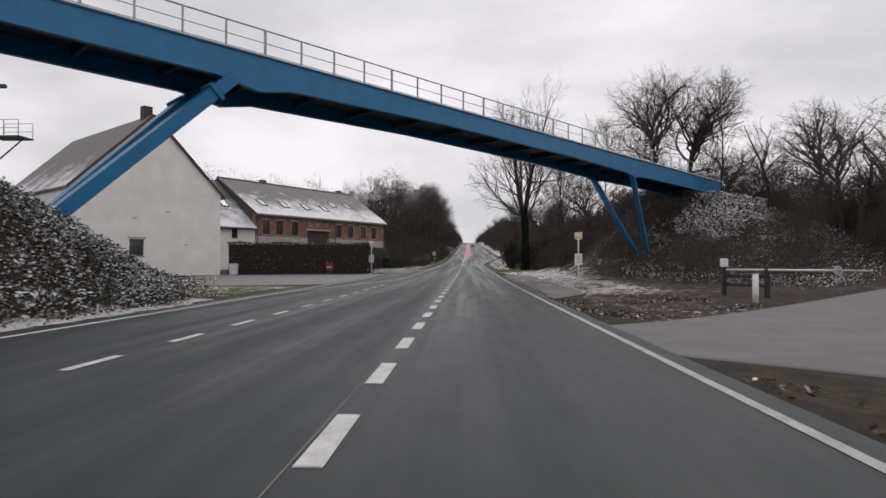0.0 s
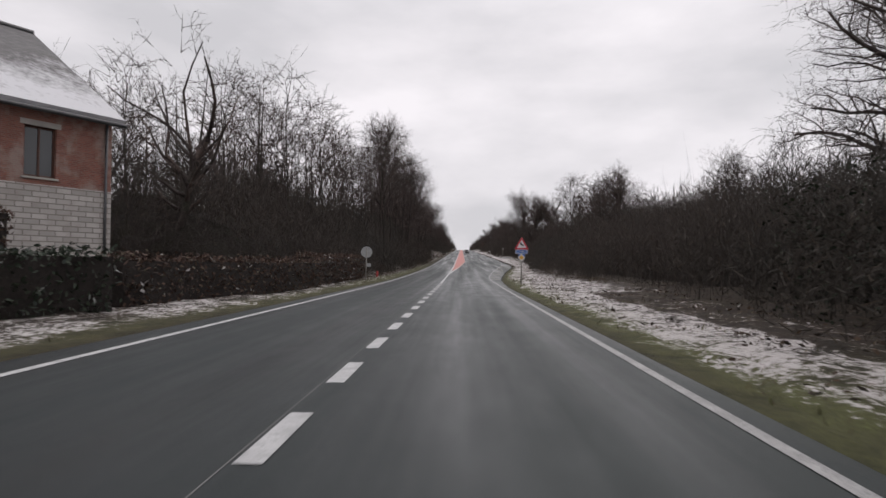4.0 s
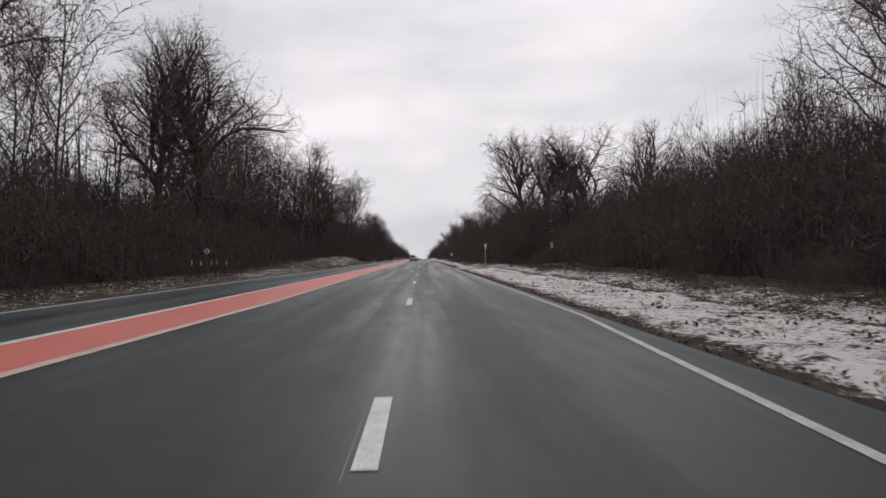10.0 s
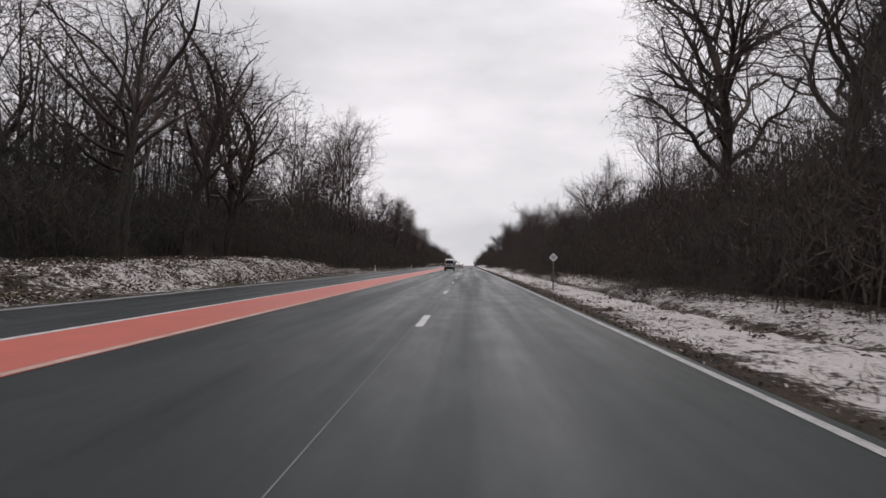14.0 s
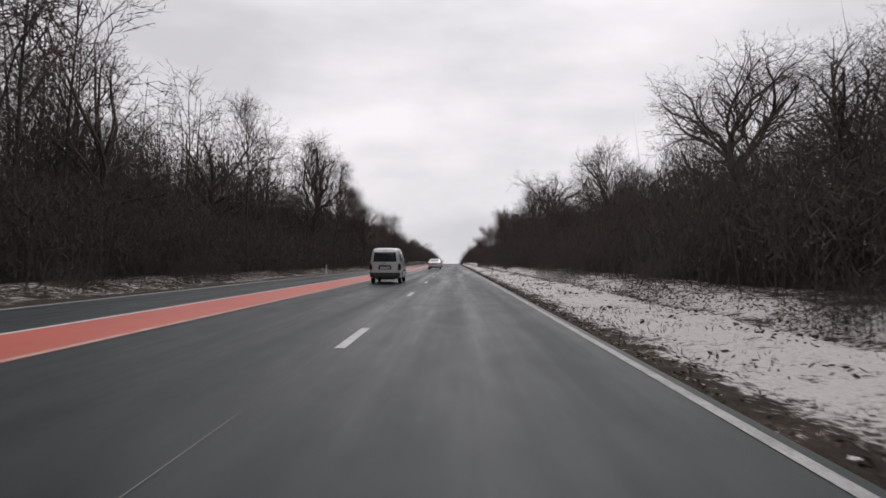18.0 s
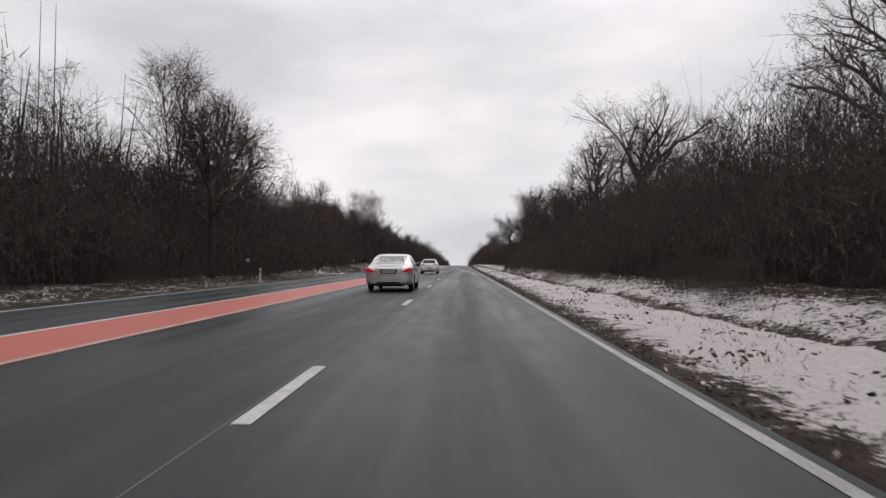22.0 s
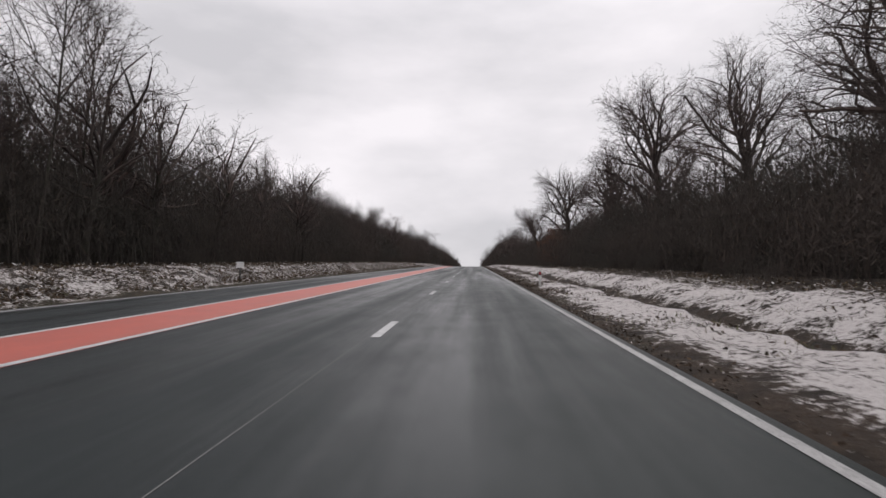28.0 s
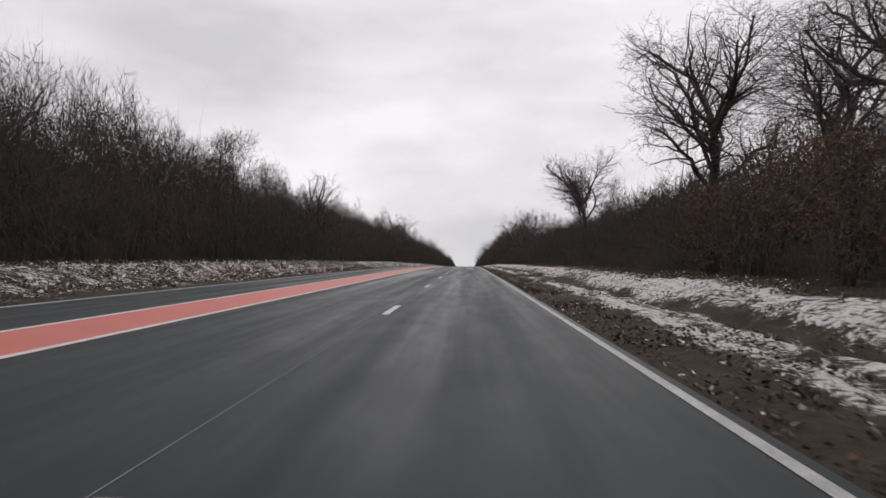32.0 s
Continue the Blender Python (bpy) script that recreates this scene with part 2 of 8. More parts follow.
m = Nodes("grey_brown_bark", rough=0.9, spec=0.2)
_f, _b2 = m.noise(14, 4, stretch=(1, 1, 0.2)), m.noise(1.2, 4)
_c = m.ramp(_f, (0.3, (0.020, 0.017, 0.015)), (0.7, (0.062, 0.052, 0.046)))
m.color(m.mix(m.ramp(_b2, (0.45, 0.0), (0.7, 0.5)), _c, (0.04, 0.048, 0.03))).bump(_f, 0.6, 0.03)
BARK = m.mat
m = Nodes("winter_twigs", rough=0.9, spec=0.15)
m.color(m.ramp(m.island(), (0.0, (0.040, 0.033, 0.031)), (0.6, (0.074, 0.060, 0.055)), (1.0, (0.11, 0.084, 0.074))))
TWIG = m.mat
m = Nodes("thicket_twigs", rough=0.9, spec=0.15)
_c = m.ramp(m.island(), (0.0, (0.036, 0.033, 0.031)), (0.6, (0.055, 0.049, 0.045)), (0.9, (0.072, 0.063, 0.055)), (1.0, (0.100, 0.075, 0.058)))
m.color(m.mix(0.35, _c, m.ramp(m.random(), (0.0, (0.046, 0.047, 0.038)), (1.0, (0.088, 0.064, 0.054)))))
THICKET = m.mat


# ---- the ground ----
def lerp(t, *nodes):
    return np.interp(t, [a for a, b in nodes], [b for a, b in nodes])


def left_edge(y):
    """Outer edge of the asphalt on the far side."""
    return lerp(y, (-80, -7.0), (20, -6.9), (58, -6.4), (76, -4.2), (120, -3.75), (200, -3.8), (800, -3.8))


def right_line(y):
    """The solid line along the near edge."""
    return lerp(y, (-80, 3.3), (116, 3.3), (124, 3.5), (141, 4.65), (160, 6.35), (172, 7.6), (195, 9.05), (246, 9.05), (256, 9.14), (800, 9.15))


def right_edge(y):
    return lerp(y, (-80, 3.65), (104, 3.6), (116, 4.0), (124, 4.55), (141, 6.05), (158, 7.9), (167, 8.8), (178, 9.30), (195, 9.30), (800, 9.32))


BX, BY = 0.676, 0.737  # the footbridge's heading


def smooth(v):
    v = np.clip(v, 0, 1)
    return v * v * (3 - 2 * v)


def lane_dist(x, y, x0, y0, x1, y1):
    """Distance from a straight lane's middle line, and how far along it."""
    dx, dy = x1 - x0, y1 - y0
    ln = math.hypot(dx, dy)
    u = ((x - x0) * dx + (y - y0) * dy) / ln
    return np.abs((x - x0) * -dy + (y - y0) * dx) / ln, u, ln


LANES = (((4.2, 7.6), (26.0, 32.4), 2.6, 2.8), ((7.5, 245.3), (46.0, 264.0), 2.2, 3.2))


def paved(x, y):
    """True where the side lanes, the bus bay and the forecourt lie."""
    out = ((x > 3.4) & (x < 5.9) & (y > 21) & (y < 51)) | ((x < -6.0) & (x > -21.5) & (y > 29) & (y < 55.5))
    for (x0, y0), (x1, y1), w, flare in LANES:
        d, u, ln = lane_dist(x, y, x0, y0, x1, y1)
        out = out | ((d < w + 0.3 + flare * np.exp(-np.clip(u, 0, 99) / 3.0)) & (u > -1) & (u < ln + 0.5))
    return out


def ditch_at(y):
    """How far the shallow ditch runs from the near edge of the road."""
    return lerp(y, (180, 4.0), (205, 4.6), (238, 4.6), (262, 3.1), (290, 3.5), (345, 4.2), (395, 3.7), (435, 3.3), (700, 3.1))


def ground_z(x, y):
    """Height of the verges, banks and woods beside the road."""
    x, y = np.asarray(x, float), np.asarray(y, float)
    base = road_z(y)
    dr, dl = x - right_edge(y), left_edge(y) - x
    d = np.maximum(dr, dl)
    out = np.where(d < 0, -0.12, -0.03)
    bank_r = lerp(y, (-50, 0.0), (180, 0.05), (210, 0.2), (330, 0.22), (420, 0.32), (480, 0.45), (800, 0.5))
    rut = ditch_at(y)
    bank_l = lerp(y, (-50, 0.0), (250, 0.1), (268, 0.8), (292, 1.25), (305, 1.0), (318, 0.3), (440, 0.2), (480, 0.8), (800, 0.9))
    s_r, s_l = smooth((dr - rut) / lerp(y, (180, 3.0), (210, 2.0), (800, 1.8))), smooth((dl - 1.5) / 2.5)
    ditch = -0.17 * np.exp(-((dr - rut) / 0.32) ** 2) * lerp(y, (180, 0.0), (205, 0.6), (345, 0.6), (400, 0.7), (440, 1.0))
    out = out + np.where(dr > 0, bank_r * s_r + ditch, 0) + np.where(dl > 0, bank_l * s_l, 0)
    out = out + np.clip(d - 8, 0, 60) * 0.02 * lerp(y, (60, 0.0), (110, 1.0))
    # the two banks that carry the footbridge
    s, n = (x + 7.5) * BX + (y - 23) * BY, -(x + 7.5) * BY + (y - 23) * BX
    out = out + 6.5 * smooth((dr - 4.0) / 8.0) * smooth((s - 29.5) / 14.5) * np.exp(-((n - 2.5) / 15.0) ** 2) * smooth((70 - s) / 20)
    r = np.hypot((x + 14.5), (y - 13.0) * 0.8)
    out = out + 3.35 * smooth(1.25 - r / 7.5) * smooth((-7.3 - x) / 2.6)
    out = out - np.where(paved(x, y) & (d > 0), 0.035, 0)
    return base + out


def gz(x, y):
    return float(ground_z(x, y))


def fine_axis(nodes):
    out = []
    for (a, b, n) in nodes:
        out += list(np.linspace(a, b, n, endpoint=False))
    return np.array(out)


def vnoise(x, y, cell, seed):
    """Smooth random heights from -1 to 1 on a square lattice."""
    tab = np.random.RandomState(seed).uniform(-1, 1, (256, 256))
    u, v = x / cell, y / cell
    i, j = np.floor(u).astype(int), np.floor(v).astype(int)
    fu, fv = smooth(u - i), smooth(v - j)
    a, b = tab[i % 256, j % 256], tab[(i + 1) % 256, j % 256]
    c, d = tab[i % 256, (j + 1) % 256], tab[(i + 1) % 256, (j + 1) % 256]
    return (a * (1 - fu) + b * fu) * (1 - fv) + (c * (1 - fu) + d * fu) * fv


_gx = fine_axis(((-3000, -300, 4), (-300, -60, 8), (-60, -16, 12), (-16, -3.2, 34), (-3.2, 3, 6), (3, 20, 74), (20, 60, 12), (60, 300, 8), (300, 3001, 4)))
_gy = fine_axis(((-400, -20, 10), (-20, 620, 1020), (620, 900, 90), (900, 2500, 40)))
_X, _Y = np.meshgrid(_gx, _gy)
_Z = ground_z(_X, _Y)
_d = np.maximum(_X - right_edge(_Y), left_edge(_Y) - _X)
_lump = 0.9 * vnoise(_X, _Y, 0.75, 3) + 1.1 * vnoise(_X + 40, _Y, 1.9, 4) + 0.35 * np.random.RandomState(3).normal(0, 1, _X.shape)
_heap = np.where(_X < 0, lerp(_Y, (245, 0.0), (268, 1.0), (300, 1.0), (318, 0.0), (440, 0.0), (452, 1.0), (640, 1.0)), lerp(_Y, (380, 0.0), (470, 0.7), (640, 0.9)))
_Z = _Z + np.where((_d > 0.15) & (_d < 20) & ~paved(_X, _Y), np.clip(_d * 0.07, 0, 0.055) * (1 + _heap), 0) * _lump
_nx, _ny = len(_gx), len(_gy)
_faces = [(r * _nx + c, r * _nx + c + 1, (r + 1) * _nx + c + 1, (r + 1) * _nx + c) for r in range(_ny - 1) for c in range(_nx - 1)]
_me = mesh_of("ground", np.stack([_X.ravel(), _Y.ravel(), _Z.ravel()], 1), _faces, VERGE, True)
# how much of the snow has stayed: thin at the road's edge and under the trees, thick on the open verge
_snow = 0.64 - 0.60 * np.exp(-(np.clip(_d, 0, 99) / lerp(_Y, (90, 0.75), (130, 0.5), (235, 0.45), (262, 0.5), (272, 0.8), (300, 0.75), (325, 0.58), (420, 0.58), (505, 0.62), (548, 1.05))) ** 2) - np.clip((_d - 5.0) / 3.0, 0, 1) * 0.35
_snow = _snow + np.where(_X < 0, lerp(_Y, (0, -0.28), (90, -0.2), (122, -0.34), (215, -0.36), (228, -0.28), (255, -0.3), (266, -0.28), (272, -0.13), (300, -0.16), (330, -0.27), (428, -0.30), (445, -0.12), (480, -0.2), (600, -0.22)), lerp(_Y, (0, -0.22), (30, -0.16), (60, -0.02), (100, -0.14), (170, -0.06), (230, -0.03), (258, -0.05), (290, -0.05), (315, 0.05), (385, 0.05), (412, 0.0), (440, 0.02), (470, 0.02), (505, -0.04), (540, -0.17), (600, -0.2)))
_snow = _snow - 0.42 * np.exp(-((_X - right_edge(_Y) - ditch_at(_Y) - 0.18) / 0.24) ** 2) * lerp(_Y, (180, 0.0), (205, 0.7), (330, 0.7), (430, 1.0))
_bench = np.where(_X > 0, np.clip((_d - 0.8) / 0.4, 0, 1) * np.clip((ditch_at(_Y) - 0.15 - _d) / 0.3, 0, 1), 0)
_snow = _snow + _bench * lerp(_Y, (195, 0.0), (210, 0.08), (330, 0.10), (505, 0.10), (530, 0.0))
_drift = np.where(_X > 0, np.exp(-((_d - 1.85 - 0.25 * vnoise(_X, _Y, 9.0, 8)) / 0.3) ** 2) + 0.7 * np.exp(-((_d - 2.75) / 0.22) ** 2) + 0.8 * np.exp(-((_d - 5.0 - 0.5 * vnoise(_X, _Y, 6.0, 9)) / 1.25) ** 2), 0)
_snow = _snow + (_drift * 0.32 - (0.07 + 0.08 * vnoise(_X, _Y, 2.4, 12)) * (_X > 0)) * lerp(_Y, (505, 0.0), (535, 1.0))
_snow = _snow - np.where((_X > 6.5) & (_Y > 66) & (_Y < 100), 0.3, 0) - np.where((_X > 3) & (_X < 6.5), lerp(_Y, (62, 0.0), (66, 0.38), (75, 0.38), (79, 0.0)), 0) - np.where((_X > 9.6) & (_Y > 56) & (_Y <= 66), 0.18, 0)
_snow = np.where((np.hypot(_X + 14.5, _Y - 13) < 11) & (_X < -8), 0.25, _snow)
_snow = _snow + np.where((_X < 0) & (_Y < 20), 1.1 * np.exp(-((_d - 0.5) / 0.35) ** 2) - 0.2, 0) - np.where((_X > 3) & (_X < 14) & (_Y < 24), 0.22, 0)
_bs, _bn = (_X + 7.5) * BX + (_Y - 23) * BY, -(_X + 7.5) * BY + (_Y - 23) * BX
_snow = np.where((_bs > 37) & (_bs < 49) & (_bn > -5.0 + 0.12 * (_bs - 37)) & (_bn < 0.2), 0.52, _snow)
_at = _me.attributes.new("snow", "FLOAT", "POINT")
_at.data.foreach_set("value", _snow.ravel().astype(np.float32))
_green = np.exp(-((_d - 0.9) / 0.8) ** 2) * np.where(_X > 0, lerp(_Y, (0, 0.08), (40, 0.1), (52, 0.4), (70, 1.0), (138, 0.95), (165, 0.3), (190, 0.0), (700, 0.0)), lerp(_Y, (0, 0.0), (18, 0.1), (22, 1.0), (30, 1.0), (60, 0.3), (110, 0.8), (160, 0.8), (200, 0.1), (700, 0.1)))
_green = np.maximum(_green, np.where((_X > 3) & (_X < 9), lerp(_Y, (60, 0.0), (66, 0.9), (76, 0.9), (82, 0.0)), 0))
_green = np.maximum(_green, np.where((_X < -6.8) & (_X > -13) & (_Y > 19) & (_Y < 31), 0.9, 0))
_at = _me.attributes.new("green", "FLOAT", "POINT")
_at.data.foreach_set("value", _green.ravel().astype(np.float32))
ground = tagged(new("ground", _me), "brown grass verges with patches of melting snow", "ground", kind="structure")


def strip(name, xa, xb, y0, y1, step, lift, material, skirt=0.0):
    """A ribbon that lies on the road's plane between two lines across."""
    n = max(1, int(math.ceil((y1 - y0) / step)))
    ys = np.linspace(y0, y1, n + 1)
    fa = xa if callable(xa) else (lambda y: xa)
    fb = xb if callable(xb) else (lambda y: xb)
    vs, fs = [], []
    for y in ys:
        z = float(road_z(y)) + lift
        a, b = float(fa(y)), float(fb(y))
        row = [(a, y, z), (b, y, z)]
        if skirt:
            row = [(a - 0.12, y, z - skirt)] + row + [(b + 0.12, y, z - skirt)]
        vs += row
    w = 4 if skirt else 2
    for i in range(n):
        for c in range(w - 1):
            fs.append((i * w + c, i * w + c + 1, (i + 1) * w + c + 1, (i + 1) * w + c))
    return mesh_of(name, vs, fs, material)


road = tagged(new("road", strip("road", left_edge, right_edge, -60, 1900, 4.0, 0.0, ASPHALT, 0.14)), "wet dark grey asphalt main road", "road", kind="structure")


def set_wet(ob, values):
    at = ob.data.attributes.new("wet", "FLOAT", "POINT")
    at.data.foreach_set("value", values)


set_wet(road, [float(lerp(v.co.y, (-60, 0.23), (30, 0.22), (100, 0.21), (180, 0.22), (280, 0.22), (320, 0.30), (385, 0.28), (430, 0.19), (500, 0.15), (600, 0.12))) for v in road.data.vertices])


def marking(name, xa, xb, y0, y1, label, step=4.0, lift=0.006, material=None):
    ob = part(name, strip(name, xa, xb, y0, y1, step, lift, material or PAINT), None, road, label)
    return ob


def around(f, w, shift=0.0):
    g = f if callable(f) else (lambda y: f)
    return (lambda y: g(y) + shift - w / 2), (lambda y: g(y) + shift + w / 2)


def red_right(y):
    return lerp(y, (134, 0.0), (200, 1.9), (1900, 1.9))


# edge lines
m = Nodes("worn_edge_paint", rough=0.6).world()
_g, _w = m.noise(45, 4), m.noise(3, 5)
_c = m.mix(m.ramp(_w, (0.40, 0.0), (0.64, 0.6)), (0.34, 0.335, 0.33), (0.17, 0.168, 0.165))
m.color(m.mix(m.ramp(_g, (0.48, 0.0), (0.64, 0.7)), _c, (0.09, 0.09, 0.09))).bump(_g, 0.2, 0.004)
EDGE_PAINT = m.mat
marking("edge_line", *around(right_line, 0.115), -60, 27.4, "", material=EDGE_PAINT)
for k in range(12):
    marking("edge_dash", *around(right_line, 0.125), 28.35 + k * 1.784, 29.4 + k * 1.784, "", 2.0)
marking("edge_line", *around(right_line, 0.115), 49.8, 242, "", material=EDGE_PAINT)
marking("edge_line", *around(right_line, 0.115), 251, 1500, "", material=EDGE_PAINT)
marking("edge_line", *around(lambda y: lerp(y, (-60, -6.4), (24, -6.4), (42, -3.5), (1500, -3.5)), 0.14), -60, 44.6, "")
marking("edge_line", *around(-3.5, 0.14), 70, 1500, "")
for k in range(-14, 18):
    if k < 4 or k > 8:
        marking("bay_dash", -3.57, -3.43, 23.85 + k * 2.465, 24.95 + k * 2.465, "", 2.0)
# centre line, then the median that opens out of it
for k in range(-8, 43):
    marking("centre_dash", -0.09, 0.09, k * 2.5 + 1.0, k * 2.5 + 2.25, "", 2.0)
marking("median_line", lambda y: -lerp(y, (126, 0.065), (140, 0.1)), lambda y: lerp(y, (126, 0.065), (140, 0.1)), 109.3, 200, "", lift=0.01)
marking("median_line", -0.075, 0.075, 200, 241.5, "", lift=0.01)
marking("median_line", -0.075, 0.075, 255, 1500, "")
m = Nodes("worn_paint_pinkish", rough=0.6).world()
_g, _w = m.noise(40, 4), m.noise(2.5, 5)
_c = m.mix(m.ramp(_w, (0.36, 0.0), (0.66, 0.8)), (0.44, 0.36, 0.315), (0.34, 0.19, 0.15))
m.color(m.mix(m.ramp(_g, (0.48, 0.0), (0.64, 0.6)), _c, (0.22, 0.09, 0.07))).bump(_g, 0.2, 0.004)
PINK_PAINT = m.mat
marking("median_line", *around(red_right, 0.2), 131, 156, "", lift=0.01)
marking("median_line", *around(red_right, 0.2), 156, 200, "worn pinkish line", lift=0.01, material=PINK_PAINT)
marking("median_line", *around(red_right, 0.13), 200, 241.5, "worn pinkish line", lift=0.01, material=PINK_PAINT)
marking("median_line", *around(red_right, 0.13), 255, 480, "worn pinkish line", lift=0.01, material=PINK_PAINT)
marking("median_line", *around(red_right, 0.15), 480, 1500, "", lift=0.01)
for k in range(5):
    marking("median_dash", -0.1, 0.1, 242.8 + k * 2.5, 243.9 + k * 2.5, "", 2.0, 0.008)
    marking("median_dash", *around(red_right, 0.15), 242.8 + k * 2.5, 243.9 + k * 2.5, "", 2.0, 0.008)
marking("red_median", 0.06, lambda y: red_right(y) + 0.05, 147, 242, "red painted median strip", material=RED_PAINT)
marking("red_median", -0.05, lambda y: red_right(y) + 0.05, 242, 254.5, "red painted median strip at the junction", lift=0.004, material=RED_PAINT)
marking("red_median", 0.075, lambda y: red_right(y) + 0.09, 254.5, 1500, "red painted median strip", material=RED_PAINT)
marking("lane_dash", 5.48, 5.63, 186.2, 188.0, "", 3.0)
for k in range(1, 70):
    marking("lane_dash", 5.48, 5.63, 185.5 + k * 12.5, 188.0 + k * 12.5, "", 3.0)
# fine sealed joint between the lanes
m = Nodes("joint_sealant", (0.12, 0.12, 0.117), 0.7)
SEAL = m.mat
marking("seam", 5.436, 5.448, 186, 900, "pale joint between two strips of asphalt", 6.0, 0.003, SEAL)
marking("seam", -0.13, -0.118, -40, 109, "pale joint between two strips of asphalt", 6.0, 0.003, SEAL)
# bars across the closed wedge
m = Nodes("worn_paint_beige", (0.42, 0.40, 0.36), 0.6).world()
m.color(m.mix(m.ramp(m.noise(6, 5), (0.45, 0.0), (0.62, 0.8)), (0.33, 0.30, 0.255), (0.13, 0.12, 0.11)))
WORN = m.mat
for k in range(13):
    y0 = 117.6 + k * 4.55
    a, b = float(right_line(y0)) + 0.12, float(right_edge(y0)) - 0.08
    if b - a > 0.25:
        vs = [(a, y0 + 0.55, 0), (b, y0, 0), (b, y0 + 0.75, 0), (a, y0 + 1.3, 0)]
        part("wedge_bar", mesh_of("wedge_bar", [(x, y, float(road_z(y)) + 0.006) for x, y, z in vs], [(0, 1, 2, 3)], WORN), None, road, "worn beige bar")

def lane_mesh(name, p0, p1, w, flare, lift, material, rising=False):
    """A side lane that leaves the road with a flared mouth; a rising one follows the ground."""
    (x0, y0), (x1, y1) = p0, p1
    ln = math.hypot(x1 - x0, y1 - y0)
    dx, dy = (x1 - x0) / ln, (y1 - y0) / ln
    vs, fs = [], []
    n = 40
    for i in range(n + 1):
        u = ln * (i / n) ** 1.5
        h = w + flare * math.exp(-u / 3.0)
        for side in (-1.12, -1, -0.5, 0, 0.5, 1, 1.12):
            x, y = x0 + dx * u - dy * h * side, y0 + dy * u + dx * h * side
            z = float(road_z(y)) + lift
            if rising and x > float(right_edge(y)):
                z = float(ground_z(x, y)) + 0.05
            vs.append((x, y, z - (0.1 if abs(side) > 1 else 0) - (0.12 if i < 2 else 0)))
        if i:
            k = (i - 1) * 7
            fs += [(k + c, k + c + 1, k + c + 8, k + c + 7)[::-1] for c in range(6)]
    return mesh_of(name, vs, fs, material)


side_path = tagged(new("side_path", lane_mesh("side_path", *LANES[0], -0.045, PATHWAY)), "worn grey asphalt cycle path joining the road", "path", kind="structure")
forest_road = tagged(new("forest_road", lane_mesh("forest_road", *LANES[1], -0.02, ASPHALT, True)), "narrow wet asphalt road into the woods", "road", kind="structure")
set_wet(forest_road, [0.24] * len(forest_road.data.vertices))


def slab(name, outline, top, depth, material):
    """A paved area with a raised edge; outline runs anticlockwise."""
    n = len(outline)
    vs = [(x, y, float(road_z(y)) + top) for x, y in outline] + [(x, y, float(road_z(y)) + top - depth) for x, y in outline]
    fs = [tuple(range(n))] + [(i, n + i, n + (i + 1) % n, (i + 1) % n) for i in range(n)]
    return mesh_of(name, vs, fs, material)


m = Nodes("brown_paving", rough=0.75).world()
_g, _w = m.noise(60, 3), m.noise(1.1, 5)
_c = m.mix(m.ramp(_w, (0.35, 0.0), (0.7, 1.0)), (0.080, 0.066, 0.058), (0.120, 0.105, 0.096))
m.color(m.mix(m.ramp(_g, (0.4, 0.0), (0.7, 0.6)), _c, (0.07, 0.06, 0.055))).bump(_g, 0.3, 0.008)
PAVING = m.mat
TAR = simple("dark_joint_tar", (0.025, 0.024, 0.023), 0.7)
CONCRETE = simple("kerb_concrete", (0.062, 0.057, 0.053), 0.85, var=0.4, bump=0.3)
def bay_right(y):
    return lerp(y, (21.5, 3.95), (23.5, 5.3), (25.5, 5.75), (42, 5.8), (47, 6.05), (50, 5.75), (51.5, 4.2))


_by = np.arange(21.5, 51.01, 0.5)
_vs = [(x, y, float(road_z(y)) + z) for y in _by for t in (0.075 * max(0.0, 1 - (y - 21.5) / 2.5),) for x, z in ((3.84, 0.03 - t), (float(bay_right(y)), 0.03 - t), (float(bay_right(y)), -0.2))]
_fs = [(3 * i + j, 3 * i + j + 1, 3 * i + j + 4, 3 * i + j + 3) for i in range(len(_by) - 1) for j in (0, 1)]
pavement = tagged(new("pavement", mesh_of("pavement", _vs, _fs, PAVING)), "brown paved bus bay beside the road", "pavement", kind="structure")
kerb = tagged(new("kerb"), "low dark concrete gutter along the bus bay", "kerb", kind="structure")
for k in range(5, 34):
    y0 = 16.6 + k * 1.0
    bm = box(3.5, 3.83, y0, y0 + 0.985, float(road_z(y0)) - 0.1, float(road_z(y0)) + 0.015 - 0.03 * max(0.0, 1 - (k - 5) / 4), 0.006)
    part("kerb_stone", bm, CONCRETE, kerb)


def bay_line(name, xa, xb, y0, y1, material, lift=0.036):
    ys = np.arange(y0, y1 + 0.01, 0.5)
    vs = [(float(f(y)), y, float(road_z(y)) + lift) for y in ys for f in (xa, xb)]
    part(name, mesh_of(name, vs, [(2 * i, 2 * i + 1, 2 * i + 3, 2 * i + 2) for i in range(len(ys) - 1)], material), None, pavement)


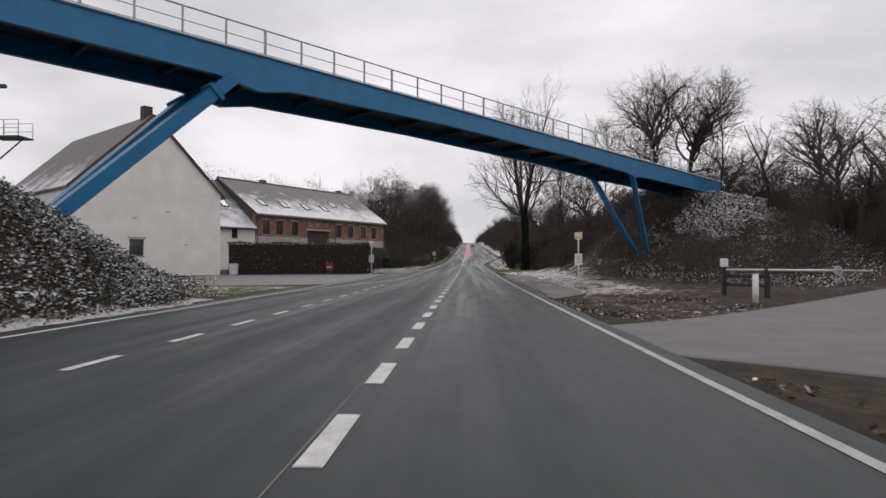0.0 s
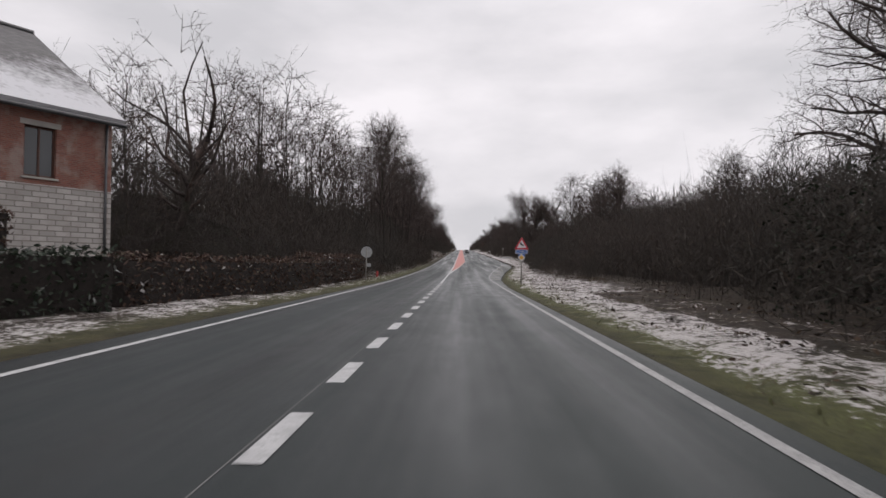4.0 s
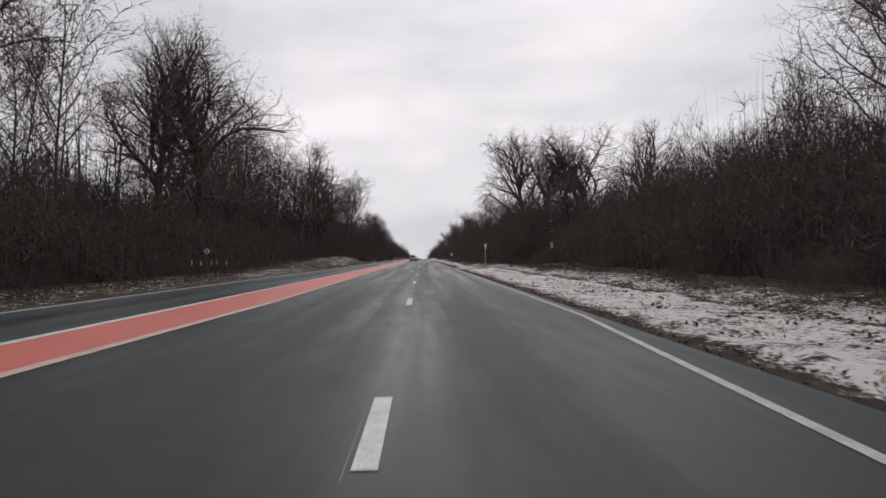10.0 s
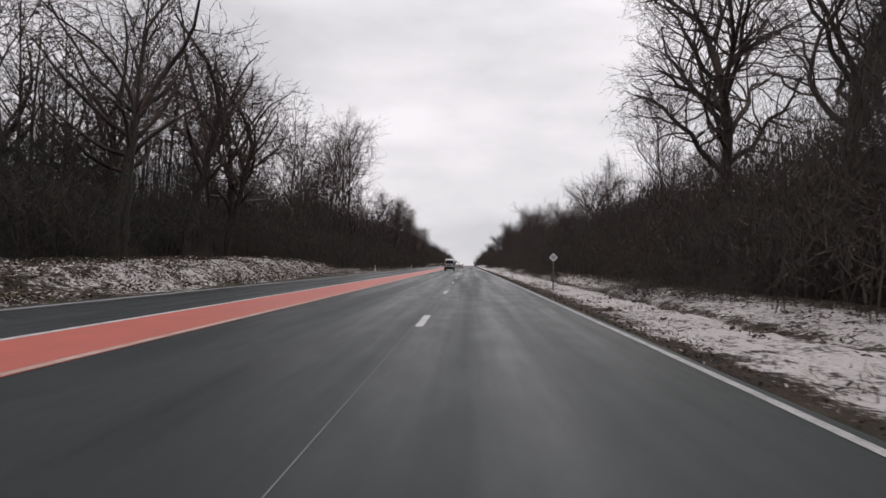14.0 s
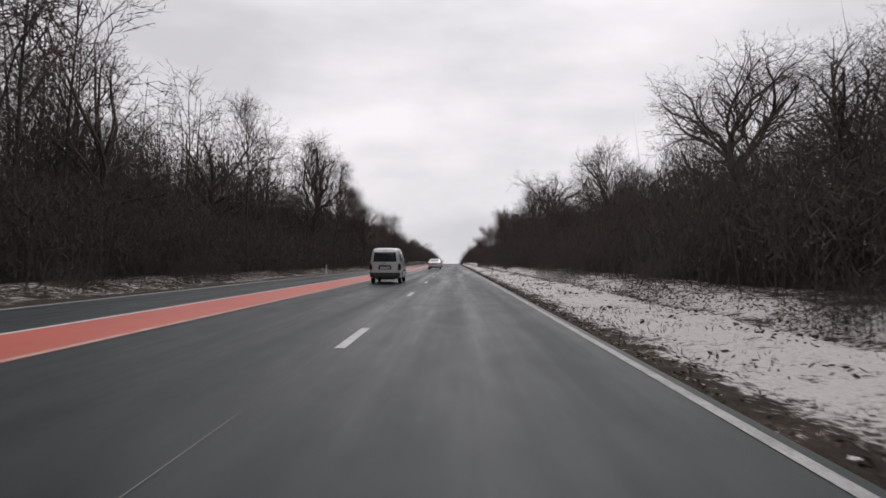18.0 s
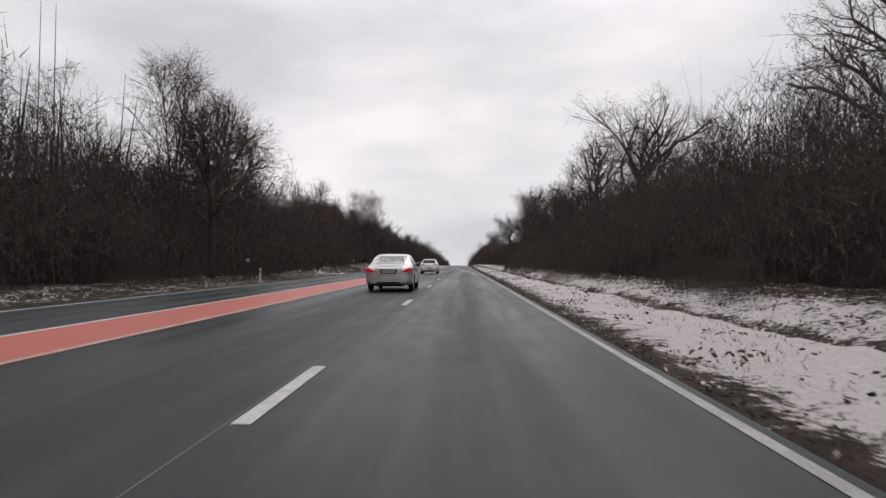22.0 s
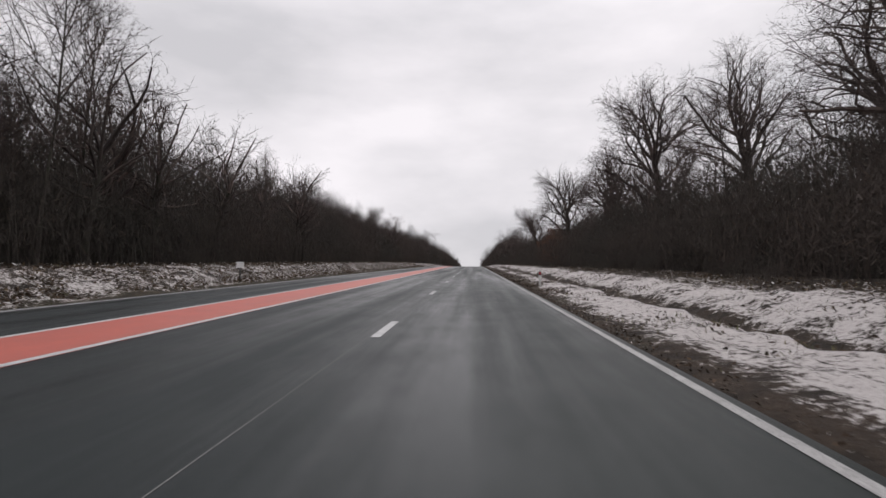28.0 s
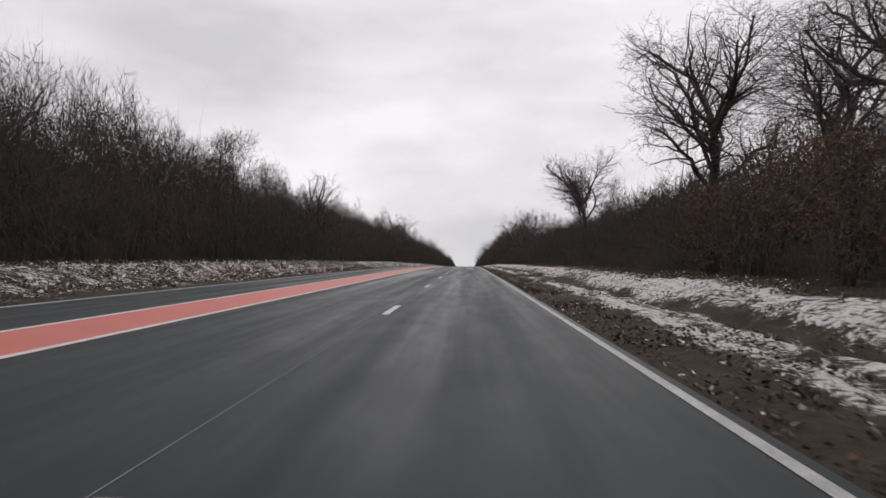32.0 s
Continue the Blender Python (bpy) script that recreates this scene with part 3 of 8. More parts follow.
bay_line("bay_edge_line", lambda y: bay_right(y) - 0.14, lambda y: bay_right(y) - 0.04, 24, 44, EDGE_PAINT)
bay_line("dark_seam", lambda y: 4.02, lambda y: 4.045, 23, 48, TAR)
for x0, x1, y0, w in ((3.95, 5.85, 25.75, 0.09), (4.0, 5.3, 25.2, 0.07), (3.9, 4.5, 24.8, 0.16), (4.3, 5.8, 24.35, 0.07), (3.95, 4.6, 23.95, 0.18), (4.0, 5.2, 23.4, 0.08)):
    vs = [(x0, y0), (x1, y0 - 0.12), (x1, y0 - 0.12 + w * 0.8), (x0, y0 + w)]
    part("worn_stroke", mesh_of("worn_stroke", [(x, y, float(road_z(y)) + 0.036) for x, y in vs], [(0, 1, 2, 3)], EDGE_PAINT), None, pavement, "worn white paint stroke")
for xa, ya, xb, yb in ((-5.95, 68.6, -4.75, 69.4), (-5.7, 69.55, -4.2, 69.95), (-5.55, 70.1, -4.05, 70.7), (-5.2, 71.0, -3.75, 71.4)):
    vs = [(xa, ya), (xb, yb), (xb, yb + 0.16), (xa, ya + 0.16)]
    part("wedge_stroke", mesh_of("wedge_stroke", [(x, y, float(road_z(y)) + 0.012) for x, y in vs], [(0, 1, 2, 3)], EDGE_PAINT), None, road, "worn white paint stroke")
m = Nodes("forecourt_asphalt", rough=0.6).world()
_g, _w = m.noise(80, 3), m.noise(0.6, 5)
m.color(m.mix(m.ramp(_w, (0.35, 0.0), (0.65, 1.0)), m.ramp(_g, (0.3, (0.06, 0.058, 0.055)), (0.7, (0.12, 0.115, 0.11))), (0.13, 0.12, 0.11))).bump(_g, 0.3, 0.01)
FORECOURT = m.mat
forecourt = tagged(new("forecourt", slab("forecourt", [(-21, 33), (-12.5, 31), (-6.3, 33.5), (-6.3, 56), (-8.5, 56.5), (-20.5, 52.8)], -0.015, 0.2, FORECOURT)), "grey asphalt forecourt in front of the farm", "pavement", kind="structure")
farm_drive = tagged(new("farm_drive", slab("farm_drive", [(-9.0, 58.5), (-5.9, 57), (-4.1, 77), (-7.0, 84), (-9.8, 86), (-11.0, 72)], -0.012, 0.2, FORECOURT)), "grey asphalt strip beside the hedges", "pavement", kind="structure")
# striped tip of the wedge where the opposite bus bay begins
for x0, y0, x1, y1 in ((-6.0, 43.75, -3.62, 44.42), (-4.95, 43.35, -3.72, 44.02), (-4.55, 42.85, -3.72, 43.5), (-4.2, 42.45, -3.72, 42.9)):
    vs = [(x0, y0), (x1, y1), (x1, y1 + 0.15), (x0, y0 + 0.1)]
    part("wedge_stroke", mesh_of("wedge_stroke", [(x, y, float(road_z(y)) + 0.012) for x, y in vs], [(0, 1, 2, 3)], EDGE_PAINT), None, road, "worn white paint stroke")

# dead grass and small stalks on the verges
m = Nodes("dead_grass", rough=0.9, spec=0.2)
m.color(m.ramp(m.island(), (0.0, (0.045, 0.036, 0.022)), (0.5, (0.11, 0.09, 0.05)), (0.8, (0.085, 0.10, 0.04)), (1.0, (0.21, 0.17, 0.10))))
_r = np.random.RandomState(8)
_n = 90000
_ty = _r.uniform(-8, 640, _n)
_side = _r.rand(_n) < 0.62
_off = 0.25 + np.abs(_r.gamma(1.6, 1.7, _n))
_tx = np.where(_side, right_edge(_ty) + _off, left_edge(_ty) - _off)
_clump = np.array([noise.noise(Vector((a * 0.9, b * 0.45, 3.0))) for a, b in zip(_tx, _ty)])
_keep = (~paved(_tx, _ty)) & (_clump > -0.12)
_tx, _ty = _tx[_keep], _ty[_keep]
_n = len(_tx)
_tz = ground_z(_tx, _ty)
_h, _a, _l = _r.uniform(0.02, 0.09, _n), _r.uniform(0, 6.28, _n), _r.uniform(0.04, 0.17, _n)
_w = _r.uniform(0.006, 0.014, _n)
_c0 = np.stack([_tx, _ty, _tz - 0.04], 1)
_sv = np.stack([np.cos(_a) * _w, np.sin(_a) * _w, 0 * _w], 1)
_top = _c0 + np.stack([-np.sin(_a) * _l, np.cos(_a) * _l, _h + 0.04], 1)
_vs = np.stack([_c0 - _sv, _c0 + _sv, _top], 1).reshape(-1, 3)
verge_grass = tagged(new("verge_grass", mesh_of("verge_grass", _vs, [(3 * i, 3 * i + 1, 3 * i + 2) for i in range(_n)], m.mat)), "short dead grass poking through the snow", "grass", kind="stuff")


# ---- trees and thickets ----
def tubes(segs, sides):
    """Open tapered tubes for rows of (p0, p1, r0, r1)."""
    vs, fs = [], []
    ang = [2 * math.pi * i / sides for i in range(sides)]
    for p0, p1, r0, r1 in segs:
        d = p1 - p0
        a = Vector((1, 0, 0)) if abs(d.x) < abs(d.z) + abs(d.y) else Vector((0, 0, 1))
        s = d.cross(a).normalized()
        u = d.cross(s).normalized()
        k = len(vs)
        for p, r in ((p0, r0), (p1, r1)):
            vs += [p + s * (r * math.cos(t)) + u * (r * math.sin(t)) for t in ang]
        fs += [(k + i, k + (i + 1) % sides, k + sides + (i + 1) % sides, k + sides + i) for i in range(sides)]
    return vs, fs


def blades(segs):
    """Thin twigs: narrow two-sided slivers."""
    vs, fs = [], []
    for p0, p1, r0, r1 in segs:
        d = p1 - p0
        s = d.cross(Vector((random.uniform(-1, 1), random.uniform(-1, 1), random.uniform(-0.3, 0.3)))).normalized()
        k = len(vs)
        vs += [p0 - s * r0, p0 + s * r0, p1]
        fs.append((k, k + 1, k + 2))
    return vs, fs


def limb(p, d, length, r, n, wander, lift, out, taper=0.80):
    """A bent limb of n pieces, collected in out; returns its points."""
    pts = [(p.copy(), d.copy(), r)]
    for i in range(n):
        d = (d + Vector((random.uniform(-1, 1), random.uniform(-1, 1), random.uniform(-1, 1))) * wander + Vector((0, 0, lift))).normalized()
        q = p + d * (length / n)
        r1 = r * taper
        out.append((p, q, r, r1))
        p, r = q, r1
        pts.append((p.copy(), d.copy(), r))
    return pts


def branch_from(d, spread):
    a = d.orthogonal().normalized()
    a.rotate(Matrix.Rotation(random.uniform(0, 2 * math.pi), 3, d))
    return (d * math.cos(spread) + a * math.sin(spread)).normalized()


def envelope(p, mid, wide, deep):
    """How far p lies out from the crown's middle: 1 on its outline."""
    q = p - mid
    return math.sqrt((q.x * q.x + q.y * q.y) / (wide * wide) + q.z * q.z / (deep * deep))


# per style: girth, bole, crown middle, half width and half depth (shares of the height), number of limbs, their crookedness
HABITS = {"broad": (0.0205, 0.27, 0.63, 0.31, 0.36, 10, 0.21), "slim": (0.0095, 0.36, 0.66, 0.17, 0.34, 17, 0.10),
          "whip": (0.0055, 0.20, 0.60, 0.12, 0.40, 13, 0.08), "ivy": (0.0195, 0.325, 0.62, 0.33, 0.42, 0, 0.11)}


KIDS = {("broad", False): (13, 7, 6, 0), ("slim", False): (6, 5, 4, 0), ("whip", False): (5, 5, 4, 0), ("ivy", False): (13, 8, 6, 0),
        ("broad", True): (6, 4, 3, 0), ("slim", True): (5, 3, 3, 0), ("whip", True): (5, 3, 2, 0)}


def make_tree(seed, height, style, lite=False):
    """style: broad (an oak with a spreading crown), slim (a forest tree), whip (a thin young tree), or ivy (a roadside veteran)."""
    random.seed(seed)
    girth, bole, high, wide, deep, n_limbs, crook = HABITS[style]
    wide, crook = wide * random.uniform(0.88, 1.12), crook * random.uniform(0.8, 1.25)
    mid, wide, deep = Vector((0, 0, height * high)), height * wide, height * deep
    k = height / 16.0
    fat = 1.45 if lite else 1.0
    trunk, heavy, light, twigs = [], [], [], []

    def shoot(p, d, length, r, level):
        """One shoot with its side shoots: a limb (0), a branch (1), a branchlet (2) or a twig (3)."""
        n = (7, 5, 3, 2)[level]
        if lite:
            n = (5, 3, 2, 1)[level]
        kids = KIDS[style, lite][level]
        wander = crook * (1.0, 1.25, 1.5, 1.6)[level]
        lift = (0.04 if style == "broad" else 0.07, 0.05, 0.03, 0.0)[level]
        due = [0.22 + 0.78 * (i + random.random() * 0.8) / max(1, kids) for i in range(kids)]
        r_end = r * (0.30, 0.30, 0.35, 0.3)[level]
        for i in range(n):
            d = (d + Vector((random.gauss(0, wander), random.gauss(0, wander), random.gauss(0, wander * 0.8) + lift))).normalized()
            q = p + d * (length / n)
            ra, rb = r + (r_end - r) * i / n, r + (r_end - r) * (i + 1) / n
            (heavy if level == 0 else light if level == 1 else twigs).append((p, q, ra, rb))
            for f in due:
                if i / n <= f < (i + 1) / n or (i == n - 1 and f >= 1):
                    a = p.lerp(q, min(1.0, f * n - i))
                    out = max(0.12, 1.12 - envelope(a, mid, wide, deep))
                    ln = (0.52 * length * (1.1 - 0.55 * f) * (0.55 + 0.6 * min(1, out * 2.2)), random.uniform(0.75, 1.3) * (1.15 - 0.4 * f) * 1.55 * k, random.uniform(0.5, 1.0) * 0.72 * k)[level]
                    ang = radians(random.uniform(28, 58) if level < 2 else random.uniform(22, 62))
                    rk = (max(ra * random.uniform(0.42, 0.62), 0.028 * k * fat), (0.0155 if not lite else 0.02) * k * fat, (0.0100 if style == "broad" else 0.0105) * k * fat)[level]
                    shoot(a, branch_from(d, ang), ln * random.uniform(0.8, 1.2), rk, level + 1)
            p = q

    r = height * girth
    trunk.append((Vector((0, 0, -0.4)), Vector((0, 0, 0.5)), r * 1.45, r * 1.04))
    if style == "ivy":
        stem = limb(Vector((0, 0, -0.3)), Vector((0, 0, 1)), height * bole, r, 9, 0.05, 0.14, trunk, 0.985)
        top = stem[-1][0]
        for lean, ln, f in (((-0.10, 0.05, 1.0), 0.62, 0.60), ((0.10, -0.06, 1.0), 0.66, 0.55), ((-0.26, 0.12, 1.0), 0.56, 0.45), ((0.26, 0.10, 1.0), 0.54, 0.42),
                            ((-0.97, -0.10, 0.38), 0.36, 0.40), ((0.02, 0.3, 1.0), 0.58, 0.4), ((-0.16, -0.22, 1.0), 0.58, 0.4), ((0.62, -0.1, 0.78), 0.34, 0.32), ((-0.45, -0.4, 0.9), 0.42, 0.32), ((0.2, 0.6, 0.9), 0.40, 0.32)):
            shoot(top + Vector((0, 0, random.uniform(-0.8, 0.1))), Vector(lean).normalized(), height * ln, r * f, 0)
    else:
        reach = {"broad": 0.52, "slim": 0.88, "whip": 0.92}[style]
        stem = limb(Vector((0, 0, -0.3)), Vector((0, 0, 1)), height * reach, r, 12, crook * 0.55, 0.12, trunk, 0.965 if style == "broad" else 0.88)
        for i in range(n_limbs if not lite else int(n_limbs * 0.8)):
            f = bole / reach + (0.99 - bole / reach) * ((i + random.random() * 0.9) / n_limbs) ** 0.85
            c = min(11, int(f * 12)) if style != "broad" else min(10, int(f * 12))
            p, d, rr = stem[c]
            p = p.lerp(stem[c + 1][0], f * 12 - c)
            up = (p.z - height * bole) / (height * (reach - bole))
            a = i * 2.4 + random.uniform(-0.5, 0.5)
            tilt = radians({"broad": 76, "slim": 50, "whip": 42}[style] * (1 - 0.55 * up) + (random.uniform(-24, 12) if style == "broad" else random.uniform(-10, 10)))
            way = Vector((math.cos(a) * math.sin(tilt), math.sin(a) * math.sin(tilt), math.cos(tilt)))
            ln = 0.2 * wide
            while ln < 2.4 * wide and envelope(p + way * ln, mid, wide, deep) < 1.0:
                ln += 0.08 * wide
            shoot(p, way, ln * (random.uniform(0.78, 1.02) if style == "broad" else random.uniform(0.85, 1.12)), max(0.032 * k, min(rr * 0.72, r * 0.5)) * random.uniform(0.8, 1.1), 0)
        if style == "broad":
            # the trunk parts into heavy leaders
            turn = random.uniform(0, 6.28)
            for i in range(4):
                tilt, a = radians(random.uniform(12, 38)), turn + i * 1.6 + random.uniform(-0.4, 0.4)
                way = Vector((math.cos(a) * math.sin(tilt), math.sin(a) * math.sin(tilt), math.cos(tilt)))
                ln = 0.3 * wide
                while ln < 2.4 * wide and envelope(stem[-1][0] + way * ln, mid, wide, deep) < 1.0:
                    ln += 0.08 * wide
                shoot(stem[-1][0], way, ln * random.uniform(0.85, 1.0), stem[-1][2] * random.uniform(0.55, 0.8), 0)
        shoot(stem[-1][0], stem[-1][1], height * (1.0 - reach) * (0.98 if style == "broad" else 1.05), stem[-1][2], 0)
    tall = max(q.z for _, q, _, _ in trunk + heavy + light + twigs)
    names = {"broad": "tall leafless winter tree with a wide dark crown", "slim": "slender leafless forest tree with dark bark", "whip": "thin young leafless tree at the wood's edge", "ivy": "large leafless roadside tree with an ivy-covered trunk"}
    t = thing("tree", names[style], "tree")
    t["tall"] = tall
    part("trunk", mesh_of("trunk", *tubes(trunk, 8 if not lite else 5), BARK, True), None, t)
    bv, bf = tubes(heavy, 5 if not lite else 3)
    if lite:
        tv, tf = blades(light + twigs)
    else:
        lv, lf = tubes(light, 3)
        bf += [tuple(i + len(bv) for i in f) for f in lf]
        bv += lv
        tv, tf = blades(twigs)
    n = len(bv)
    part("crown", mesh_of("crown", bv + tv, bf + [tuple(i + n for i in f) for f in tf], TWIG), None, t, "fine bare branches and twigs")
    if style == "ivy":
        vs, fs = [], []
        for i in range(9000):
            z = random.uniform(0.0, 1.0) ** 1.1 * height * (bole + 0.05)
            c = min(8, int(z / (height * bole) * 9))
            a = stem[c][0].lerp(stem[c + 1][0], min(1, max(0, z / (height * bole) * 9 - c)))
            th = random.uniform(0, 2 * math.pi)
            rad = stem[c][2] * random.uniform(1.0, 1.22 + 0.35 * noise.noise(Vector((math.cos(th) * 1.5, math.sin(th) * 1.5, z * 0.9)))) + (0.08 if z < 1.5 else 0.0)
            q = Vector((a.x + rad * math.cos(th), a.y + rad * math.sin(th), z))
            u = Vector((random.uniform(-1, 1), random.uniform(-1, 1), random.uniform(-1, 1))).normalized() * random.uniform(0.05, 0.1)
            v = u.orthogonal().normalized() * random.uniform(0.04, 0.08)
            m0 = len(vs)
            vs += [q - u, q + v, q + u, q - v]
            fs.append((m0, m0 + 1, m0 + 2, m0 + 3))
        part("ivy", mesh_of("ivy", vs, fs, IVYDARK), None, t, "dark green ivy leaves")
    return t


def make_thicket(seed, n, length, depth, top, wide, stems, bent=False):
    """A block of bare twigs and saplings: low and open in front (x = 0), taller behind."""
    random.seed(seed)
    segs = []
    for i in range(n):
        x, y = random.uniform(0, 1) ** 0.8 * depth, random.uniform(-length / 2, length / 2)
        x += 1.5 * noise.noise(Vector((y * 0.33, seed * 1.7, 0.5))) + 0.5 * noise.noise(Vector((y * 1.1, seed * 2.3, 1.5)))
        h = top * (0.50 + 0.50 * min(1, x / (depth * 0.5))) * (0.82 + 0.45 * noise.noise(Vector((x * 0.4, y * 0.3, seed * 3.7))))
        z = random.uniform(0, 1) ** 0.5 * h
        d = Vector((random.gauss(0, 0.5), random.gauss(0, 0.5), random.uniform(0.0, 1.0))).normalized()
        ln = random.uniform(0.30, 0.95) * wide
        w = random.uniform(0.007, 0.022) * wide
        p, q = Vector((x, y, z - 0.3)), Vector((x, y, z - 0.1)) + d * ln
        if bent:
            k = p.lerp(q, 0.5) + Vector((random.gauss(0, 0.1), random.gauss(0, 0.1), random.gauss(0, 0.06)))
            segs += [(p, k, w, 0), (k - (q - k) * 0.12, q, w * 0.8, 0)]
        else:
            segs.append((p, q, w, 0))
    for i in range(stems):
        x, y = random.uniform(0.3, depth), random.uniform(-length / 2, length / 2)
        d = Vector((random.gauss(0, 0.14), random.gauss(0, 0.14), 1.0)).normalized()
        segs.append((Vector((x, y, -0.3)), Vector((x, y, 0)) + d * top * random.uniform(0.6, 1.15), random.uniform(0.012, 0.028) * wide, 0))
    vs, fs = blades(segs)
    if bent:
        return mesh_of("thicket", vs, fs, THICKET)
    # solid lumpy core added behind the twigs, for the shaded depth
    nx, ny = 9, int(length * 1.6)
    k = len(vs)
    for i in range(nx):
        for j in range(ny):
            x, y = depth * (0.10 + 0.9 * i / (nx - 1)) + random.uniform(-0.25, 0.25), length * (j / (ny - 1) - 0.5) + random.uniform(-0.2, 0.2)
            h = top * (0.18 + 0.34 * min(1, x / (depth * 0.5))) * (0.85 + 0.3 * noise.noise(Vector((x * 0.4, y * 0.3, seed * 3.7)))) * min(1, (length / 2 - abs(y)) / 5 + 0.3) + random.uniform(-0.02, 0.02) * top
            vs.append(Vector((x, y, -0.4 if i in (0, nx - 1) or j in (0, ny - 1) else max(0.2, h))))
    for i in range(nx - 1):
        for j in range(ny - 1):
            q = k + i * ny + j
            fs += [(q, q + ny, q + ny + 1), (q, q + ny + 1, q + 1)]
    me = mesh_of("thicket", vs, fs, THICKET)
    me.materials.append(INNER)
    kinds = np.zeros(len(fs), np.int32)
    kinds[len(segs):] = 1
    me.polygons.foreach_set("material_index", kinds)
    return me


# core colour: dark brown standing in for shade deep in the brush
m = Nodes("brush_core_shade", rough=0.95, spec=0.1)
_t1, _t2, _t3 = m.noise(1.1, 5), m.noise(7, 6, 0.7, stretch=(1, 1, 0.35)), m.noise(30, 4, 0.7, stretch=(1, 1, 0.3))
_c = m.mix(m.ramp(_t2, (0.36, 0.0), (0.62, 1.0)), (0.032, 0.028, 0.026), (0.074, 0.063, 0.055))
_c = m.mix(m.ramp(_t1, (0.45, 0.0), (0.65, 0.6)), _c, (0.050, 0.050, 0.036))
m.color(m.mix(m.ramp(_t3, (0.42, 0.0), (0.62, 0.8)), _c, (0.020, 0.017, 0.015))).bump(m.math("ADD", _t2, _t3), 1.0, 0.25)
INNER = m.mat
# ivy on the trunk, and the leaves that darken the scrub
m = Nodes("dark_ivy_and_scrub_shade", rough=0.8, spec=0.15)
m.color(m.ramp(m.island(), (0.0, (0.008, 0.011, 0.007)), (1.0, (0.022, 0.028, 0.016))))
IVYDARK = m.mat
rng = random.Random(11)
protos = {"broad": [make_tree(s, 15, "broad") for s in (1, 2, 3, 4, 5)], "slim": [make_tree(s, 15, "slim") for s in (21, 22, 23, 24)],
          "whip": [make_tree(s, 9, "whip") for s in (31, 32)], "ivy": [make_tree(41, 19, "ivy")]}
lites = {"broad": [make_tree(s, 15, "broad", True) for s in (51, 52, 53)], "slim": [make_tree(s, 15, "slim", True) for s in (54, 55)], "whip": [make_tree(s, 9, "whip", True) for s in (56, 57)]}
edges = [make_thicket(s, 1900, 12.0, 5.0, 4.8, 1.1, 30, True) for s in (5, 6, 7, 8)]
deeps = [make_thicket(s, 9500, 24.0, 10.0, 9.2, 1.35, 90) for s in (15, 16, 17)]


def thicket_at(x, y, side, sx=1.0, sz=1.0, deep=False):
    ob = new("thicket", rng.choice(deeps if deep else edges))
    flip = 1 if rng.random() < 0.5 else -1
    ob.matrix_basis = Matrix.Translation((x, y, gz(x, y))) @ Matrix.Diagonal((side * sx, flip * sx, sz, 1))
    return tagged(ob, "dense dark leafless undergrowth at the wood's edge", "undergrowth", "roadside undergrowth", "stuff")


def left_front(y):
    return lerp(y, (60, -15.0), (95, -14.0), (104, -10.0), (121, -6.0), (150, -5.3), (215, -5.5), (250, -9.6), (300, -9.6), (320, -6.0), (440, -5.7), (453, -6.6), (468, -8.4), (482, -10.2), (700, -10.5))


def right_front(y):
    return lerp(y, (30, 12.5), (50, 11.5), (66, 9.0), (80, 8.0), (100, 10.0), (130, 10.3), (145, 11.0), (165, 13.0), (180, 14.0), (215, 15.5), (240, 16.5), (260, 13.6), (282, 13.6), (300, 14.8), (330, 14.1), (358, 14.3), (376, 16.0), (404, 15.3), (427, 13.6), (455, 13.8), (490, 16.2), (525, 18.0), (550, 17.2), (575, 15.2), (600, 16.2), (700, 16.5))


def plant(style, x, y, h):
    p = rng.choice(protos[style])
    s = h / p["tall"]
    w = s * rng.uniform(0.9, 1.15)
    return copy_thing(p, Matrix.Translation((x, y, gz(x, y) - 0.05)) @ Matrix.Rotation(0.0 if style == "ivy" else rng.uniform(0, 6.28), 4, "Z") @ Matrix.Diagonal((w, w, s, 1)))


def open_lane(x, y, r):
    """True where a side lane has to stay free of plants."""
    for (x0, y0), (x1, y1), w, flare in LANES:
        d, u, ln = lane_dist(x, y, x0, y0, x1, y1)
        if d < w + r and -4 < u < ln + 8:
            return True
    return False


# low brush on the face of the bank above the side path
for x, y, k in ((8.7, 59.6, 0.5), (8.9, 62.2, 0.6), (9.6, 60.4, 0.55), (11.0, 60.0, 0.5), (12.6, 58.3, 0.5), (8.3, 64.8, 0.6), (7.9, 67.2, 0.55), (14.2, 57.0, 0.45), (10.6, 58.8, 0.45), (9.8, 63.6, 0.6), (10.2, 66.4, 0.5), (9.4, 68.6, 0.5), (12.0, 61.4, 0.42), (12.2, 64.4, 0.45), (12.4, 67.4, 0.5), (14.0, 59.2, 0.36), (14.4, 62.2, 0.36), (14.4, 65.4, 0.4), (16.4, 57.6, 0.34), (16.6, 60.6, 0.34), (11.0, 62.4, 0.42), (13.0, 60.4, 0.36)):
    brush = new("thicket", edges[int(x * 7 + y * 3) % 4])
    brush.matrix_basis = Matrix.Translation((x, y, gz(x, y) + 0.15)) @ Matrix.Diagonal((0.62, 0.36, k * 1.15, 1))
    tagged(brush, "low brown brush on a steep bank", "undergrowth", "roadside undergrowth", "stuff")
